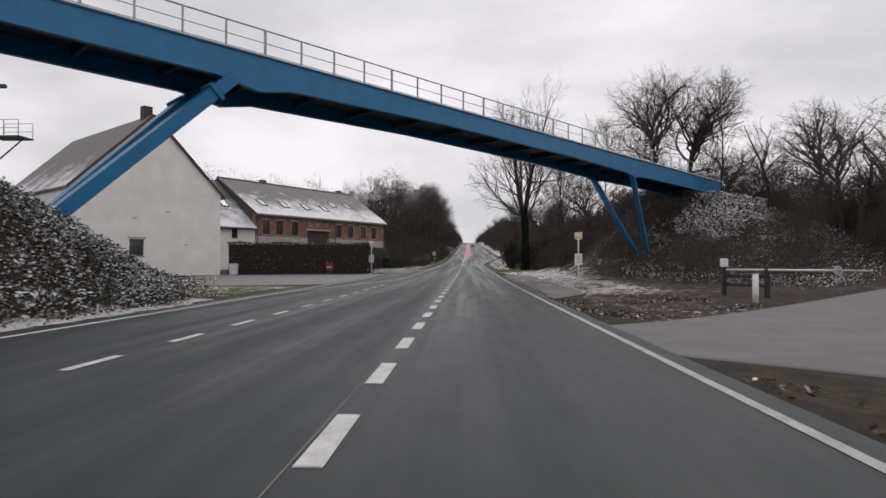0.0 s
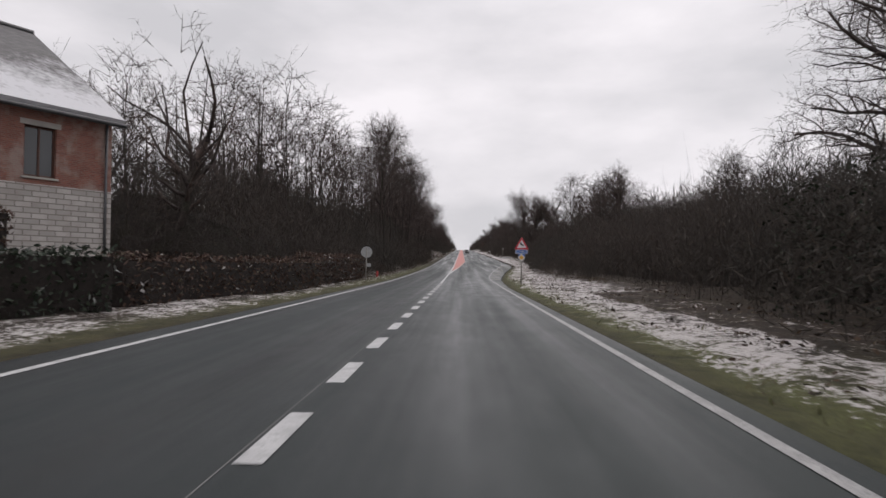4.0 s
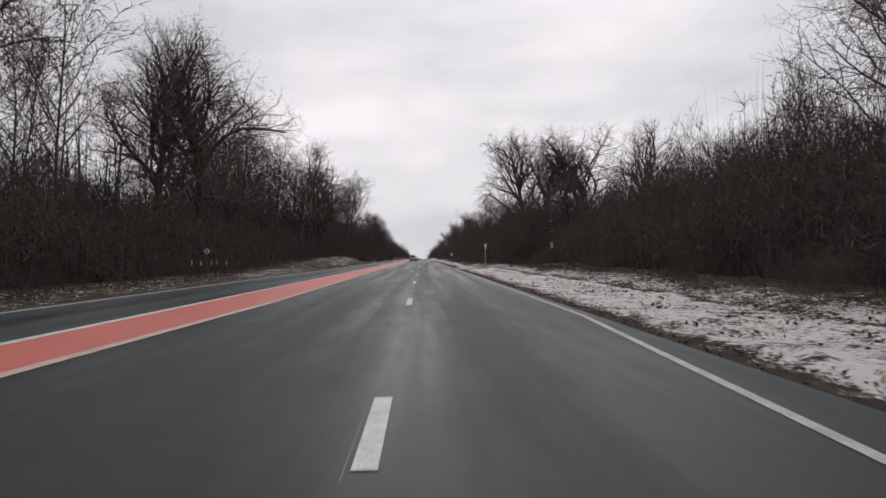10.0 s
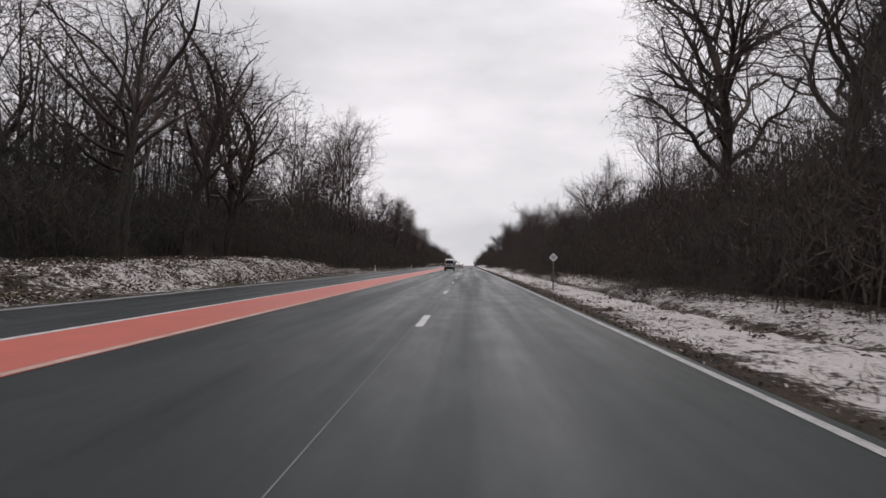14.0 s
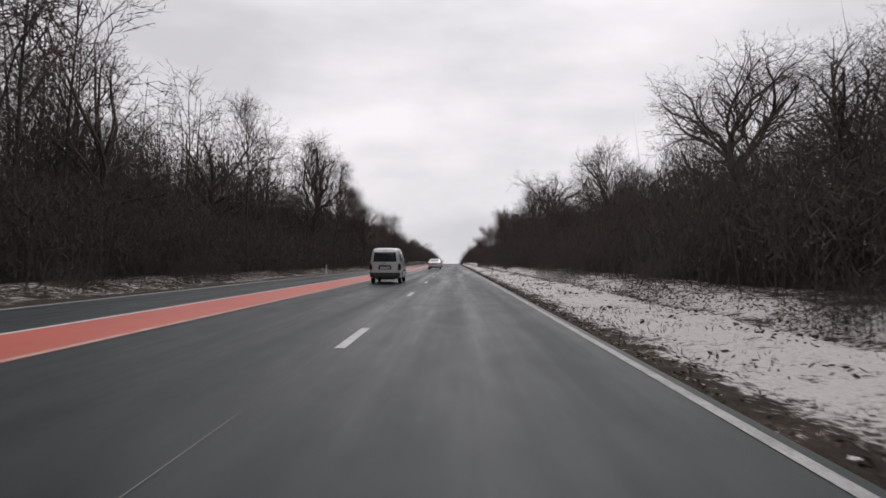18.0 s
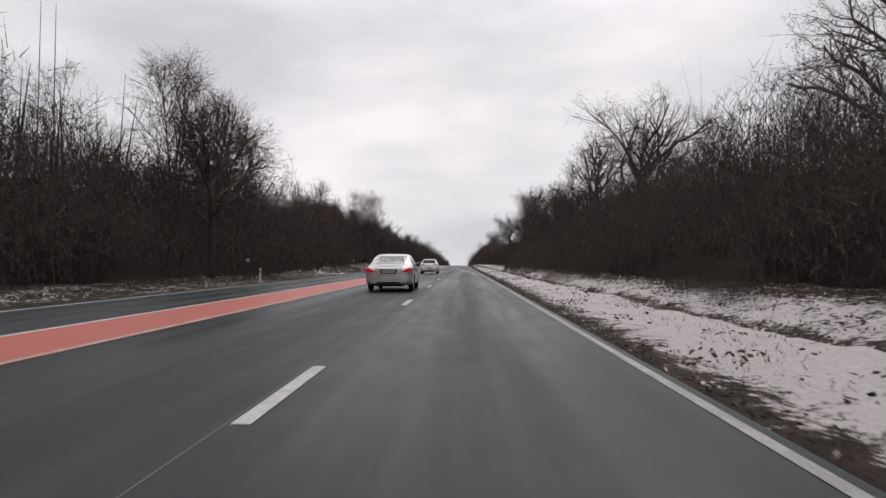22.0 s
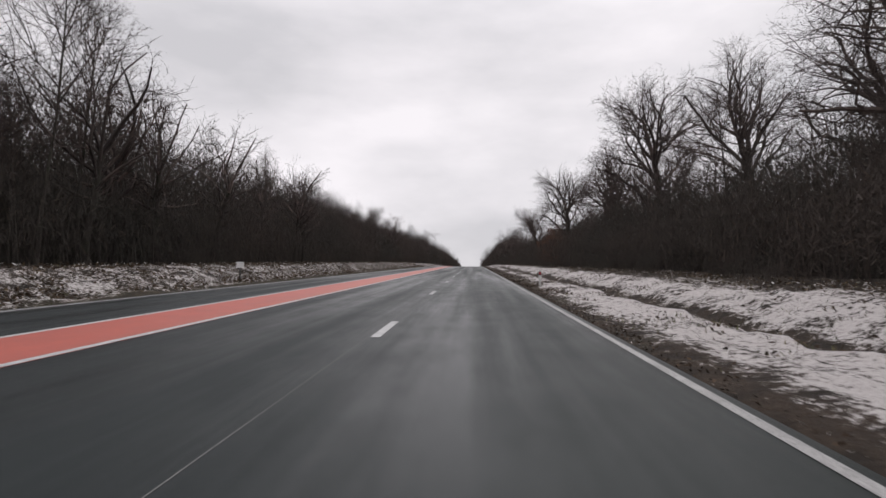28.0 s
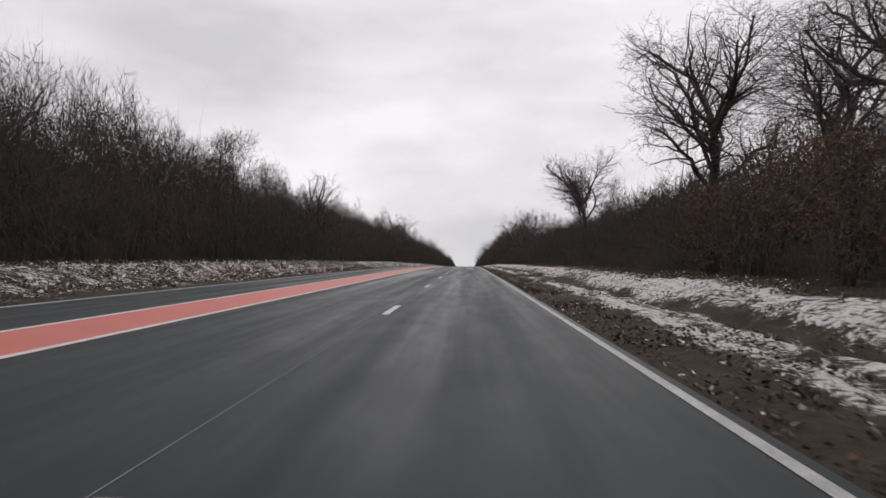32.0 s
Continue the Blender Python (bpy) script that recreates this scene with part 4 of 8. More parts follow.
# dense scrub round the ivied tree
for x, y, k in ((6.2, 78, 0.62), (8.2, 76.5, 0.75), (10.6, 75, 0.95), (13.6, 74, 1.1), (17.0, 73, 1.2), (9.0, 84, 1.0), (13.0, 84, 1.2), (8.4, 91, 1.0), (9.4, 71.5, 0.75), (12.4, 70.5, 0.95), (15.6, 70, 1.1), (19.0, 69.5, 1.15), (22.5, 69.5, 1.2)):
    thicket_at(x, y, 1, 0.8, k)
for x, y, k in ((13.0, 82, 0.85), (20.5, 76, 0.85), (27.0, 68, 0.75), (19.0, 90, 0.9), (29, 84, 0.9)):
    thicket_at(x, y, 1, 0.62, k, True)
for x, y, k in ((9.2, 78, 0.5), (12.5, 76, 0.62), (16.5, 75, 0.7), (21.0, 73, 0.75)):
    thicket_at(x, y, 1, 0.4, k, True)
y = 123.0
while y < 760:
    thicket_at(left_front(y) + rng.uniform(-0.6, 0.3), y, -1, 1.0, rng.uniform(0.85, 1.2) * float(lerp(y, (446, 1.0), (490, 1.3))))
    y += 10.0
y = 62.0
while y < 760:
    if not open_lane(float(right_front(y)) + 3, y, 7.0):
        thicket_at(float(right_front(y)) + rng.uniform(-0.3, 0.6), y, 1, 1.0, rng.uniform(0.85, 1.2))
    y += 10.0
for side, front in ((-1, left_front), (1, right_front)):
    for back, sz in ((3.6, 0.95), (10.5, 1.25)):
        y = 84.0 if side > 0 else 116.0 + back
        while y < 760:
            if not (side > 0 and open_lane(float(front(y)) + back + 5, y, 12.0)):
                thicket_at(float(front(y)) + side * back, y, side, 1.0, sz * rng.uniform(0.9, 1.12) * (float(lerp(y, (205, 1.15), (222, 0.9), (250, 0.95), (275, 1.15), (430, 1.15), (445, 1.0), (465, 1.05), (495, 1.4))) if side < 0 else float(lerp(y, (150, 0.9), (175, 1.0), (225, 1.05), (262, 1.1), (320, 1.08), (345, 1.08), (480, 1.12), (560, 1.0), (700, 0.9)))), True)
            y += 20.0 if back < 5 else 24.0
    y = 780.0
    while y < 1500:
        thicket_at(float(front(700)), y, side, 1.7, rng.uniform(1.4, 1.9), True)
        y += 38
clump_rng = random.Random(77)
for k in range(210):
    y = clump_rng.uniform(112, 640)
    right = clump_rng.random() < 0.62
    x = float(right_front(y)) - clump_rng.uniform(-0.6, 2.0) if right else float(left_front(y)) + clump_rng.uniform(-0.6, 0.9)
    if open_lane(x, y, 3.0):
        continue
    tuft = new("low_brush", clump_rng.choice(edges))
    w, side = clump_rng.uniform(0.16, 0.34), 1 if right else -1
    tuft.matrix_basis = Matrix.Translation((x, y, gz(x, y))) @ Matrix.Diagonal((side * w, w * 0.9, clump_rng.uniform(0.14, 0.36), 1))
    tagged(tuft, "low brown brush at the wood's edge", "undergrowth", "roadside undergrowth", "stuff")
# both sides of the forest road
for u in (11, 16, 22, 28, 34):
    for off in (9.0 if u < 25 else 5.5, -4.8):
        if not (u < 18 and off < 0) and not (u < 14):
            thicket_at(7.5 + 0.9 * u - 0.437 * off - 1.5, 245.3 + 0.437 * u + 0.9 * off, 1, 0.55, rng.uniform(0.8, 1.0))
for x, y, k in ((20.5, 229, 0.9), (21.5, 240, 0.85), (30, 231, 1.05), (31, 245, 1.0), (42, 249, 1.0), (41, 236, 1.1), (17, 267, 0.95), (27, 272, 1.05), (38, 278, 1.1), (50, 284, 1.1), (60, 266, 1.2), (62, 278, 1.2), (56, 254, 1.1)):
    thicket_at(x, y, 1, 0.62, k * 1.2, True)
# brush on the bank of the footbridge
for x, y, k in ((27, 41, 0.9), (31, 37, 0.9), (35, 34, 0.95), (31, 45, 1.0), (37, 41, 1.0), (25, 49, 0.9), (42, 36, 1.1), (41, 46, 1.1), (15.5, 53, 0.6), (19, 56, 0.7), (13.5, 58, 0.65), (23, 56, 0.9), (29, 53, 1.0), (22.5, 44, 0.7), (24.5, 47, 0.7), (27, 50, 0.8), (21.2, 41.5, 0.6)):
    if not open_lane(x, y, 1.0):
        thicket_at(x, y, 1, 0.5, k)
for x, y, k in ((33, 45, 0.62), (38, 41, 0.7), (43, 50, 0.75), (30, 53, 0.55), (36, 56, 0.7), (48, 42, 0.8), (52, 52, 0.85), (44, 34, 0.7)):
    if not open_lane(x + 3, y, 3.0):
        thicket_at(x, y, 1, 0.6, k, True)
for k in range(44):
    x, y = rng.uniform(24, 50), rng.uniform(37, 64)
    if (x + 7.5) * BY - (y - 23) * BX > 9.0 and not open_lane(x + 2, y, 2.5):
        thicket_at(x, y, 1, 0.5, rng.uniform(0.7, 1.1))


# ---- the footbridge ----
BLUE = simple("blue_bridge_paint", (0.006, 0.17, 0.37), 0.45, var=0.25, scale=1.2, bump=0.08)
STEEL = simple("galvanised_steel", (0.36, 0.37, 0.38), 0.45, 0.6, var=0.3)
DECKSNOW = simple("old_snow", (0.72, 0.71, 0.73), 0.9, var=0.15, bump=0.4)
DARKSTEEL = simple("dark_blue_grey_steel", (0.03, 0.045, 0.06), 0.6, var=0.4)

# chimney brick; the same dark colour also fills the shaded barn opening
m = Nodes("sooty_brick_and_shade", rough=0.9)
m.color(m.ramp(m.noise(9, 5), (0.35, (0.035, 0.030, 0.028)), (0.7, (0.11, 0.075, 0.06))))
SOOT_AND_SHADE = m.mat
bridge = thing("footbridge", "blue steel footbridge with slanted legs and wire railings", "footbridge", Matrix.Translation((-7.5, 23.0, 0)) @ Matrix.Rotation(math.atan2(BY, BX), 4, "Z"))
# in the bridge's own axes: x along, y across (0 = front girder), z up
BW = 3.2


def deck_top(s):
    return 9.0 - 0.0165 * s


def girder_depth(s):
    return float(lerp(s, (-34, 0.95), (-8, 1.0), (-1.2, 1.05), (0.6, 1.35), (2.0, 1.05), (11, 0.85), (22, 0.9), (29.0, 1.1), (30.0, 1.3), (31.5, 1.15), (46, 1.15)))


SS = [-34, -26, -18, -12, -8, -4, -1.2, 0.6, 2.0, 6, 11, 16, 22, 26, 29.0, 30.0, 31.5, 36, 41, 46]
for y0, y1 in ((-0.12, 0.12), (BW - 0.12, BW + 0.12)):
    bm = bmesh.new()
    rows = [[bm.verts.new((s, yy, deck_top(s) - (girder_depth(s) if low else 0))) for yy, low in ((y0, 1), (y1, 1), (y1, 0), (y0, 0))] for s in SS]
    for a, b in zip(rows, rows[1:]):
        for i in range(4):
            bm.faces.new((a[i], a[(i + 1) % 4], b[(i + 1) % 4], b[i]))
    bm.faces.new(rows[0][::-1])
    bm.faces.new(rows[-1])
    bmesh.ops.recalc_face_normals(bm, faces=bm.faces)
    part("girder", bm, BLUE, bridge)
    part("flange", beam((-34, (y0 + y1) / 2, deck_top(-34) + 0.02), (46, (y0 + y1) / 2, deck_top(46) + 0.02), 0.34, 0.05), BLUE, bridge)
# deck plate and cross beams are coloured darker than the girders
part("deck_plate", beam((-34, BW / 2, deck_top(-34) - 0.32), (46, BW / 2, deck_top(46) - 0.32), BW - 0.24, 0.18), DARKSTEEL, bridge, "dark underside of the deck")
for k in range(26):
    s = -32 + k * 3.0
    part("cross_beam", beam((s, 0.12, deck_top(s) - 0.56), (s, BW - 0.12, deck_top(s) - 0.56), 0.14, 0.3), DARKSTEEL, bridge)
for y0 in (-0.1, BW + 0.1):
    part("snow_strip", beam((-34, y0, deck_top(-34) + 0.065), (46, y0, deck_top(46) + 0.065), 0.22, 0.04), DECKSNOW, bridge, "thin strip of snow on the edge")
    for k in range(49):
        s = -31.2 + k * 1.6
        z = deck_top(s)
        part("railing_post", box(s - 0.03 - (0.03 if k % 4 == 0 else 0), s + 0.03, y0 - 0.03, y0 + 0.03, z, z + 1.08), STEEL, bridge)
    for h, r in ((1.08, 0.032), (0.58, 0.018), (0.15, 0.014)):
        part("railing_bar", rod((-33, y0, deck_top(-33) + h), (46, y0, deck_top(46) + h), r, sides=8), STEEL, bridge)
for s, along, base_z, w in ((-0.5, -7.2, 0.9, 0.85), (29.9, 5.4, 0.7, 0.34)):
    for y0 in (0.0, BW):
        bm = bmesh.new()
        top, low = Vector((s, y0, deck_top(s) - girder_depth(s) + 0.15)), Vector((s + along, BW / 2 + (0.22 if y0 else -0.22), base_z))
        beam(top, low, w * 0.55, w, (0, 1, 0), bm)
        part("leg", bm, BLUE, bridge)
        d = (low - top).normalized()
        part("leg_joint", beam(top + d * 0.9, top + d * 1.05, w * 0.8, w * 1.25, (0, 1, 0)), BLUE, bridge)
    part("leg_footing", box(s + along - 0.5, s + along + 0.5, BW / 2 - 0.6, BW / 2 + 0.6, -0.8, base_z - 0.02, 0.03), CONCRETE, bridge)
for s in (-34.5, 45.2):
    part("abutment", box(s - 0.6, s + 0.9, -0.5, BW + 0.5, 2.0, deck_top(s) - girder_depth(s) - 0.01, 0.04), CONCRETE, bridge)

# ---- the houses ----
m = Nodes("white_limewash", rough=0.9)
_a, _b = m.noise(0.7, 5), m.noise(9, 5)
_c = m.mix(m.ramp(_a, (0.35, 0.0), (0.7, 1.0)), (0.72, 0.70, 0.655), (0.82, 0.80, 0.755))
m.color(m.mix(m.ramp(_b, (0.62, 0.0), (0.72, 0.5)), _c, (0.45, 0.42, 0.38))).bump(_b, 0.35, 0.02)
LIME = m.mat


def slates(name, snowy):
    m = Nodes(name, rough=0.65)
    br = m.n.new("ShaderNodeTexBrick")
    br.inputs["Scale"].default_value = 1.0
    br.inputs["Brick Width"].default_value, br.inputs["Row Height"].default_value = 0.33, 0.16
    br.inputs["Mortar Size"].default_value = 0.012
    br.inputs["Color1"].default_value, br.inputs["Color2"].default_value = (0.085, 0.08, 0.08, 1), (0.13, 0.125, 0.125, 1)
    br.inputs["Mortar"].default_value = (0.035, 0.033, 0.033, 1)
    uv = m.n.new("ShaderNodeUVMap")
    m.l.new(uv.outputs[0], br.inputs["Vector"])
    sx = m.n.new("ShaderNodeSeparateXYZ")
    m.l.new(uv.outputs[0], sx.inputs[0])
    s1, s2 = m.noise(0.5, 6, 0.65), m.noise(5, 4)
    low = m.ramp(sx.outputs[1], (0.0, 0.42), (1.0, 0.0))
    m.l.new(m.math("MULTIPLY", sx.outputs[1], 0.14), low.node.inputs[0])
    s = m.math("ADD", m.math("ADD", m.math("MULTIPLY", s1, 0.7), m.math("MULTIPLY", s2, 0.3)), low)
    m.color(m.mix(m.ramp(s, (0.74 - snowy, 0.0), (0.98 - snowy, 0.9)), br.outputs["Color"], (0.60, 0.60, 0.62)))
    m.bump(br.outputs["Fac"], 0.4, 0.01)
    return m.mat


ROOF_A, ROOF_B = slates("grey_roof_tiles", 0.0), slates("snow_dusted_slates", 0.12)
m = Nodes("red_brickwork", rough=0.85)
_br = m.n.new("ShaderNodeTexBrick")
_br.inputs["Scale"].default_value = 1.0
_br.inputs["Brick Width"].default_value, _br.inputs["Row Height"].default_value, _br.inputs["Mortar Size"].default_value = 0.2, 0.065, 0.008
_br.inputs["Color1"].default_value, _br.inputs["Color2"].default_value, _br.inputs["Mortar"].default_value = (0.19, 0.072, 0.052, 1), (0.27, 0.105, 0.075, 1), (0.22, 0.16, 0.135, 1)
_mp = m.n.new("ShaderNodeMapping")
_mp.inputs["Rotation"].default_value = (radians(-90), 0, 0)
m.l.new(m.co, _mp.inputs["Vector"])
m.l.new(_mp.outputs[0], _br.inputs["Vector"])
_wear = m.noise(0.9, 6, 0.65)
m.color(m.mix(m.ramp(_wear, (0.50, 0.0), (0.62, 0.6)), _br.outputs["Color"], (0.36, 0.30, 0.265))).bump(_br.outputs["Fac"], 0.4, 0.01)
BRICK = m.mat
WHITESTONE = simple("pale_stone_base", (0.50, 0.47, 0.43), 0.85, var=0.35, scale=2.0, bump=0.4)
m = Nodes("pale_stone_courses", rough=0.9)
_br = m.n.new("ShaderNodeTexBrick")
_br.inputs["Scale"].default_value = 1.0
_br.inputs["Brick Width"].default_value, _br.inputs["Row Height"].default_value, _br.inputs["Mortar Size"].default_value = 0.52, 0.19, 0.02
_br.inputs["Color1"].default_value, _br.inputs["Color2"].default_value, _br.inputs["Mortar"].default_value = (0.40, 0.375, 0.35, 1), (0.56, 0.53, 0.50, 1), (0.24, 0.22, 0.20, 1)
_mp = m.n.new("ShaderNodeMapping")
_mp.inputs["Rotation"].default_value = (radians(-90), 0, 0)
m.l.new(m.co, _mp.inputs["Vector"])
m.l.new(_mp.outputs[0], _br.inputs["Vector"])
m.color(m.mix(m.ramp(m.noise(1.3, 6, 0.65), (0.45, 0.0), (0.65, 0.5)), _br.outputs["Color"], (0.33, 0.29, 0.26))).bump(_br.outputs["Fac"], 0.6, 0.02)
STONEWALL = m.mat
DARKWOOD = simple("dark_window_wood", (0.095, 0.042, 0.028), 0.6)
GUTTER = simple("dark_zinc", (0.10, 0.10, 0.105), 0.5, 0.5)
m = Nodes("window_glass", (0.03, 0.035, 0.04), 0.06, 0.0, 0.7)
m.b.inputs["Transmission Weight"].default_value = 0.0
PANE = m.mat


def roof_plane(name, p, parent, material, thick=0.16):
    """A sloped slab from four corners: eave left, eave right, ridge right, ridge left; its uv runs in metres."""
    a, b, c, d = [Vector(v) for v in p]
    nrm = (b - a).cross(d - a).normalized() * thick
    vs = [a, b, c, d, a - nrm, b - nrm, c - nrm, d - nrm]
    me = mesh_of(name, vs, [(0, 1, 2, 3), (7, 6, 5, 4), (0, 4, 5, 1), (1, 5, 6, 2), (2, 6, 7, 3), (3, 7, 4, 0)], material)
    uvl = me.uv_layers.new(name="UVMap")
    along, up = (b - a).normalized(), (d - a - (b - a).normalized() * (d - a).dot((b - a).normalized())).normalized()
    for poly in me.polygons:
        for li in poly.loop_indices:
            v = vs[me.loops[li].vertex_index] - a
            uvl.data[li].uv = (v.dot(along), v.dot(up))
    return part(name, me, None, parent)


def wall_with_holes(x0, x1, z0, z1, y0, y1, holes):
    """A wall in x and z with rectangular openings right through it; y0 is the outside."""
    xs = sorted({x0, x1, *[h[0] for h in holes], *[h[1] for h in holes]})
    zs = sorted({z0, z1, *[h[2] for h in holes], *[h[3] for h in holes]})
    bm = bmesh.new()
    for xa, xb in zip(xs, xs[1:]):
        for za, zb in zip(zs, zs[1:]):
            if not any(h[0] < (xa + xb) / 2 < h[1] and h[2] < (za + zb) / 2 < h[3] for h in holes):
                box(xa, xb, y0, y1, za, zb, bm=bm)
    bmesh.ops.remove_doubles(bm, verts=bm.verts, dist=0.001)
    return bm


def house_window(parent, x, z0, z1, w, y, name="window", bars=2):
    """A wooden window set 0.12 m back in its opening, with a pale lintel and a sill."""
    fr = bmesh.new()
    for a, b, c, d in ((x - w / 2, x + w / 2, z0, z0 + 0.07), (x - w / 2, x + w / 2, z1 - 0.07, z1), (x - w / 2, x - w / 2 + 0.07, z0 + 0.07, z1 - 0.07), (x + w / 2 - 0.07, x + w / 2, z0 + 0.07, z1 - 0.07)):
        box(a, b, y + 0.12, y + 0.19, c, d, bm=fr)
    if bars > 1:
        box(x - 0.035, x + 0.035, y + 0.125, y + 0.185, z0 + 0.07, z1 - 0.07, bm=fr)
    win = part(name, fr, DARKWOOD, parent)
    part("pane", box(x - w / 2 + 0.07, x + w / 2 - 0.07, y + 0.15, y + 0.16, z0 + 0.07, z1 - 0.07), PANE, win)
    part("lintel", box(x - w / 2 - 0.14, x + w / 2 + 0.14, y - 0.012, y + 0.11, z1 + 0.002, z1 + 0.19), WHITESTONE, win)
    part("sill", box(x - w / 2 - 0.08, x + w / 2 + 0.08, y - 0.05, y + 0.13, z0 - 0.08, z0 - 0.002, 0.008), WHITESTONE, win)
    return win


# white house: its gable runs from corner to corner along x, the ridge along y
gl = 11.6
white_house = thing("white_house", "white limewashed house with a grey tiled gable roof", "house", Matrix.Translation((-27.5, 43.4, 0.05)) @ Matrix.Rotation(math.atan2(0.785, 0.62), 4, "Z"))
EA, AP, LG = 6.7, 12.5, 17.0
part("gable_wall", wall_with_holes(0, gl, -0.5, EA, 0, 0.4, [(4.05, 5.15, 1.5, 2.8)]), LIME, white_house)
part("gable_peak", prism([(0, EA), (gl, EA), (gl / 2, AP)], 0, 0.4), LIME, white_house)
part("side_wall", box(gl - 0.4, gl, 0.4, LG, -0.5, EA), LIME, white_house)
part("side_wall", box(0, 0.4, 0.4, LG, -0.5, EA), LIME, white_house)
part("back_wall", box(0.4, gl - 0.4, LG - 0.4, LG, -0.5, EA), LIME, white_house)
part("back_peak", prism([(0, EA), (gl, EA), (gl / 2, AP)], LG - 0.4, LG), LIME, white_house)
sl = (AP - EA) / (gl / 2)
roof_plane("roof", [(-0.35, LG + 0.2, EA - 0.35 * sl + 0.2), (-0.35, -0.12, EA - 0.35 * sl + 0.2), (gl / 2, -0.12, AP + 0.2), (gl / 2, LG + 0.2, AP + 0.2)], white_house, ROOF_A)
roof_plane("roof", [(gl + 0.35, -0.12, EA - 0.35 * sl + 0.2), (gl + 0.35, LG + 0.2, EA - 0.35 * sl + 0.2), (gl / 2, LG + 0.2, AP + 0.2), (gl / 2, -0.12, AP + 0.2)], white_house, ROOF_A)
for sgn, x0 in ((1, -0.37), (-1, gl + 0.37)):
    part("verge_board", beam((x0, -0.14, EA - 0.37 * sl + 0.12), (gl / 2, -0.14, AP + 0.12), 0.05, 0.2), DARKWOOD, white_house)
part("chimney", box(gl / 2 - 0.35, gl / 2 + 0.35, 0.9, 1.6, AP - 0.6, AP + 1.0, 0.02), SOOT_AND_SHADE, white_house, "dark brick chimney")
house_window(white_house, 4.6, 1.5, 2.8, 1.1, 0.0, bars=1)
for x, z in ((6.9, 5.0), (8.4, 2.4), (4.3, 4.4)):
    part("wall_anchor", box(x, x + 0.3, -0.02, -0.001, z, z + 0.06), DARKWOOD, white_house)
part("vent_frame", wall_with_holes(8.0, 8.5, 3.2, 3.9, -0.03, -0.002, [(8.06, 8.44, 3.26, 3.84)]), LIME, white_house)

# brick farmhouse, in its own axes: x along the front from its left corner, y into the house
FL, FD, FE, FR = 25.1, 13.6, 6.85, 11.35
farm_m = Matrix.Translation((-24.6, 73.7, 0.15)) @ Matrix.Rotation(1.046, 4, "Z")
farm = thing("farmhouse", "long red brick farmhouse with a snow-dusted slate roof and roof windows", "house", farm_m)
holes = [(u - 0.52, u + 0.52, 4.3, 6.05) for u in (1.7, 3.85, 6.45, 14.85, 17.3, 20.1, 22.6)] + [(8.7, 12.8, 2.2, 5.05)]
part("front_wall", wall_with_holes(0, FL, 4.05, FE, 0, 0.4, [h if h[2] > 4.05 else (h[0], h[1], 4.05, h[3]) for h in holes]), BRICK, farm)
part("base_wall", wall_with_holes(0, FL, -0.5, 4.05, -0.03, 0.4, [(8.7, 12.8, 2.2, 4.05)]), STONEWALL, farm, "pale stone lower wall")
part("gable_wall", prism([(0.4, -0.5), (FD - 0.4, -0.5), (FD - 0.4, FE), (FD / 2, FR - 0.1), (0.4, FE)], 0, 0.4), BRICK, farm).matrix_local = Matrix(((0, 1, 0, FL - 0.4), (1, 0, 0, 0), (0, 0, 1, 0), (0, 0, 0, 1)))
part("gable_wall", prism([(0.4, -0.5), (FD - 0.4, -0.5), (FD - 0.4, FE), (FD / 2, FR - 0.1), (0.4, FE)], 0, 0.4), GUTTER, farm, "dark slate-hung gable").matrix_local = Matrix(((0, 1, 0, 0), (1, 0, 0, 0), (0, 0, 1, 0), (0, 0, 0, 1)))
part("back_wall", box(0, FL, FD - 0.4, FD, -0.5, FE), BRICK, farm)
fs = (FR - FE) / (FD / 2)
roof_plane("roof", [(-0.25, -0.45, FE - 0.45 * fs + 0.22), (FL + 0.25, -0.45, FE - 0.45 * fs + 0.22), (FL + 0.25, FD / 2, FR + 0.22), (-0.25, FD / 2, FR + 0.22)], farm, ROOF_B)
roof_plane("roof", [(FL + 0.25, FD + 0.45, FE - 0.45 * fs + 0.22), (-0.25, FD + 0.45, FE - 0.45 * fs + 0.22), (-0.25, FD / 2, FR + 0.22), (FL + 0.25, FD / 2, FR + 0.22)], farm, ROOF_B)
part("ridge", rod((-0.25, FD / 2, FR + 0.22), (FL + 0.25, FD / 2, FR + 0.22), 0.13, sides=8), GUTTER, farm)
part("gutter", rod((-0.25, -0.52, FE - 0.32), (FL + 0.25, -0.52, FE - 0.32), 0.08, sides=8), GUTTER, farm)
part("verge_board", beam((-0.28, -0.5, FE - 0.5 * fs + 0.1), (-0.28, FD / 2, FR + 0.1), 0.06, 0.34), DARKWOOD, farm)
for x in (0.25, 14.0, FL - 0.25):
    part("downpipe", rod((x, -0.09, -0.4), (x, -0.09, FE - 0.3), 0.05, sides=8), GUTTER, farm)
for u in (1.7, 3.85, 6.45, 14.85, 17.3, 20.1, 22.6):
    house_window(farm, u, 4.3, 6.05, 1.04, 0.0)
# no door here: a dark panel stands for the shaded inside
part("barn_door", box(8.7, 12.8, 0.3, 0.36, 2.2, 5.05), SOOT_AND_SHADE, farm, "dark panel for the shade inside the barn opening")
part("door_lintel", box(8.4, 13.1, -0.05, 0.3, 5.052, 5.3), WHITESTONE, farm)
SKYGLASS = simple("roof_window_glass", (0.45, 0.48, 0.52), 0.12, 0.0, var=0.1)
up = Vector((0, 1, fs)).normalized()
nr = Vector((0, -fs, 1)).normalized()
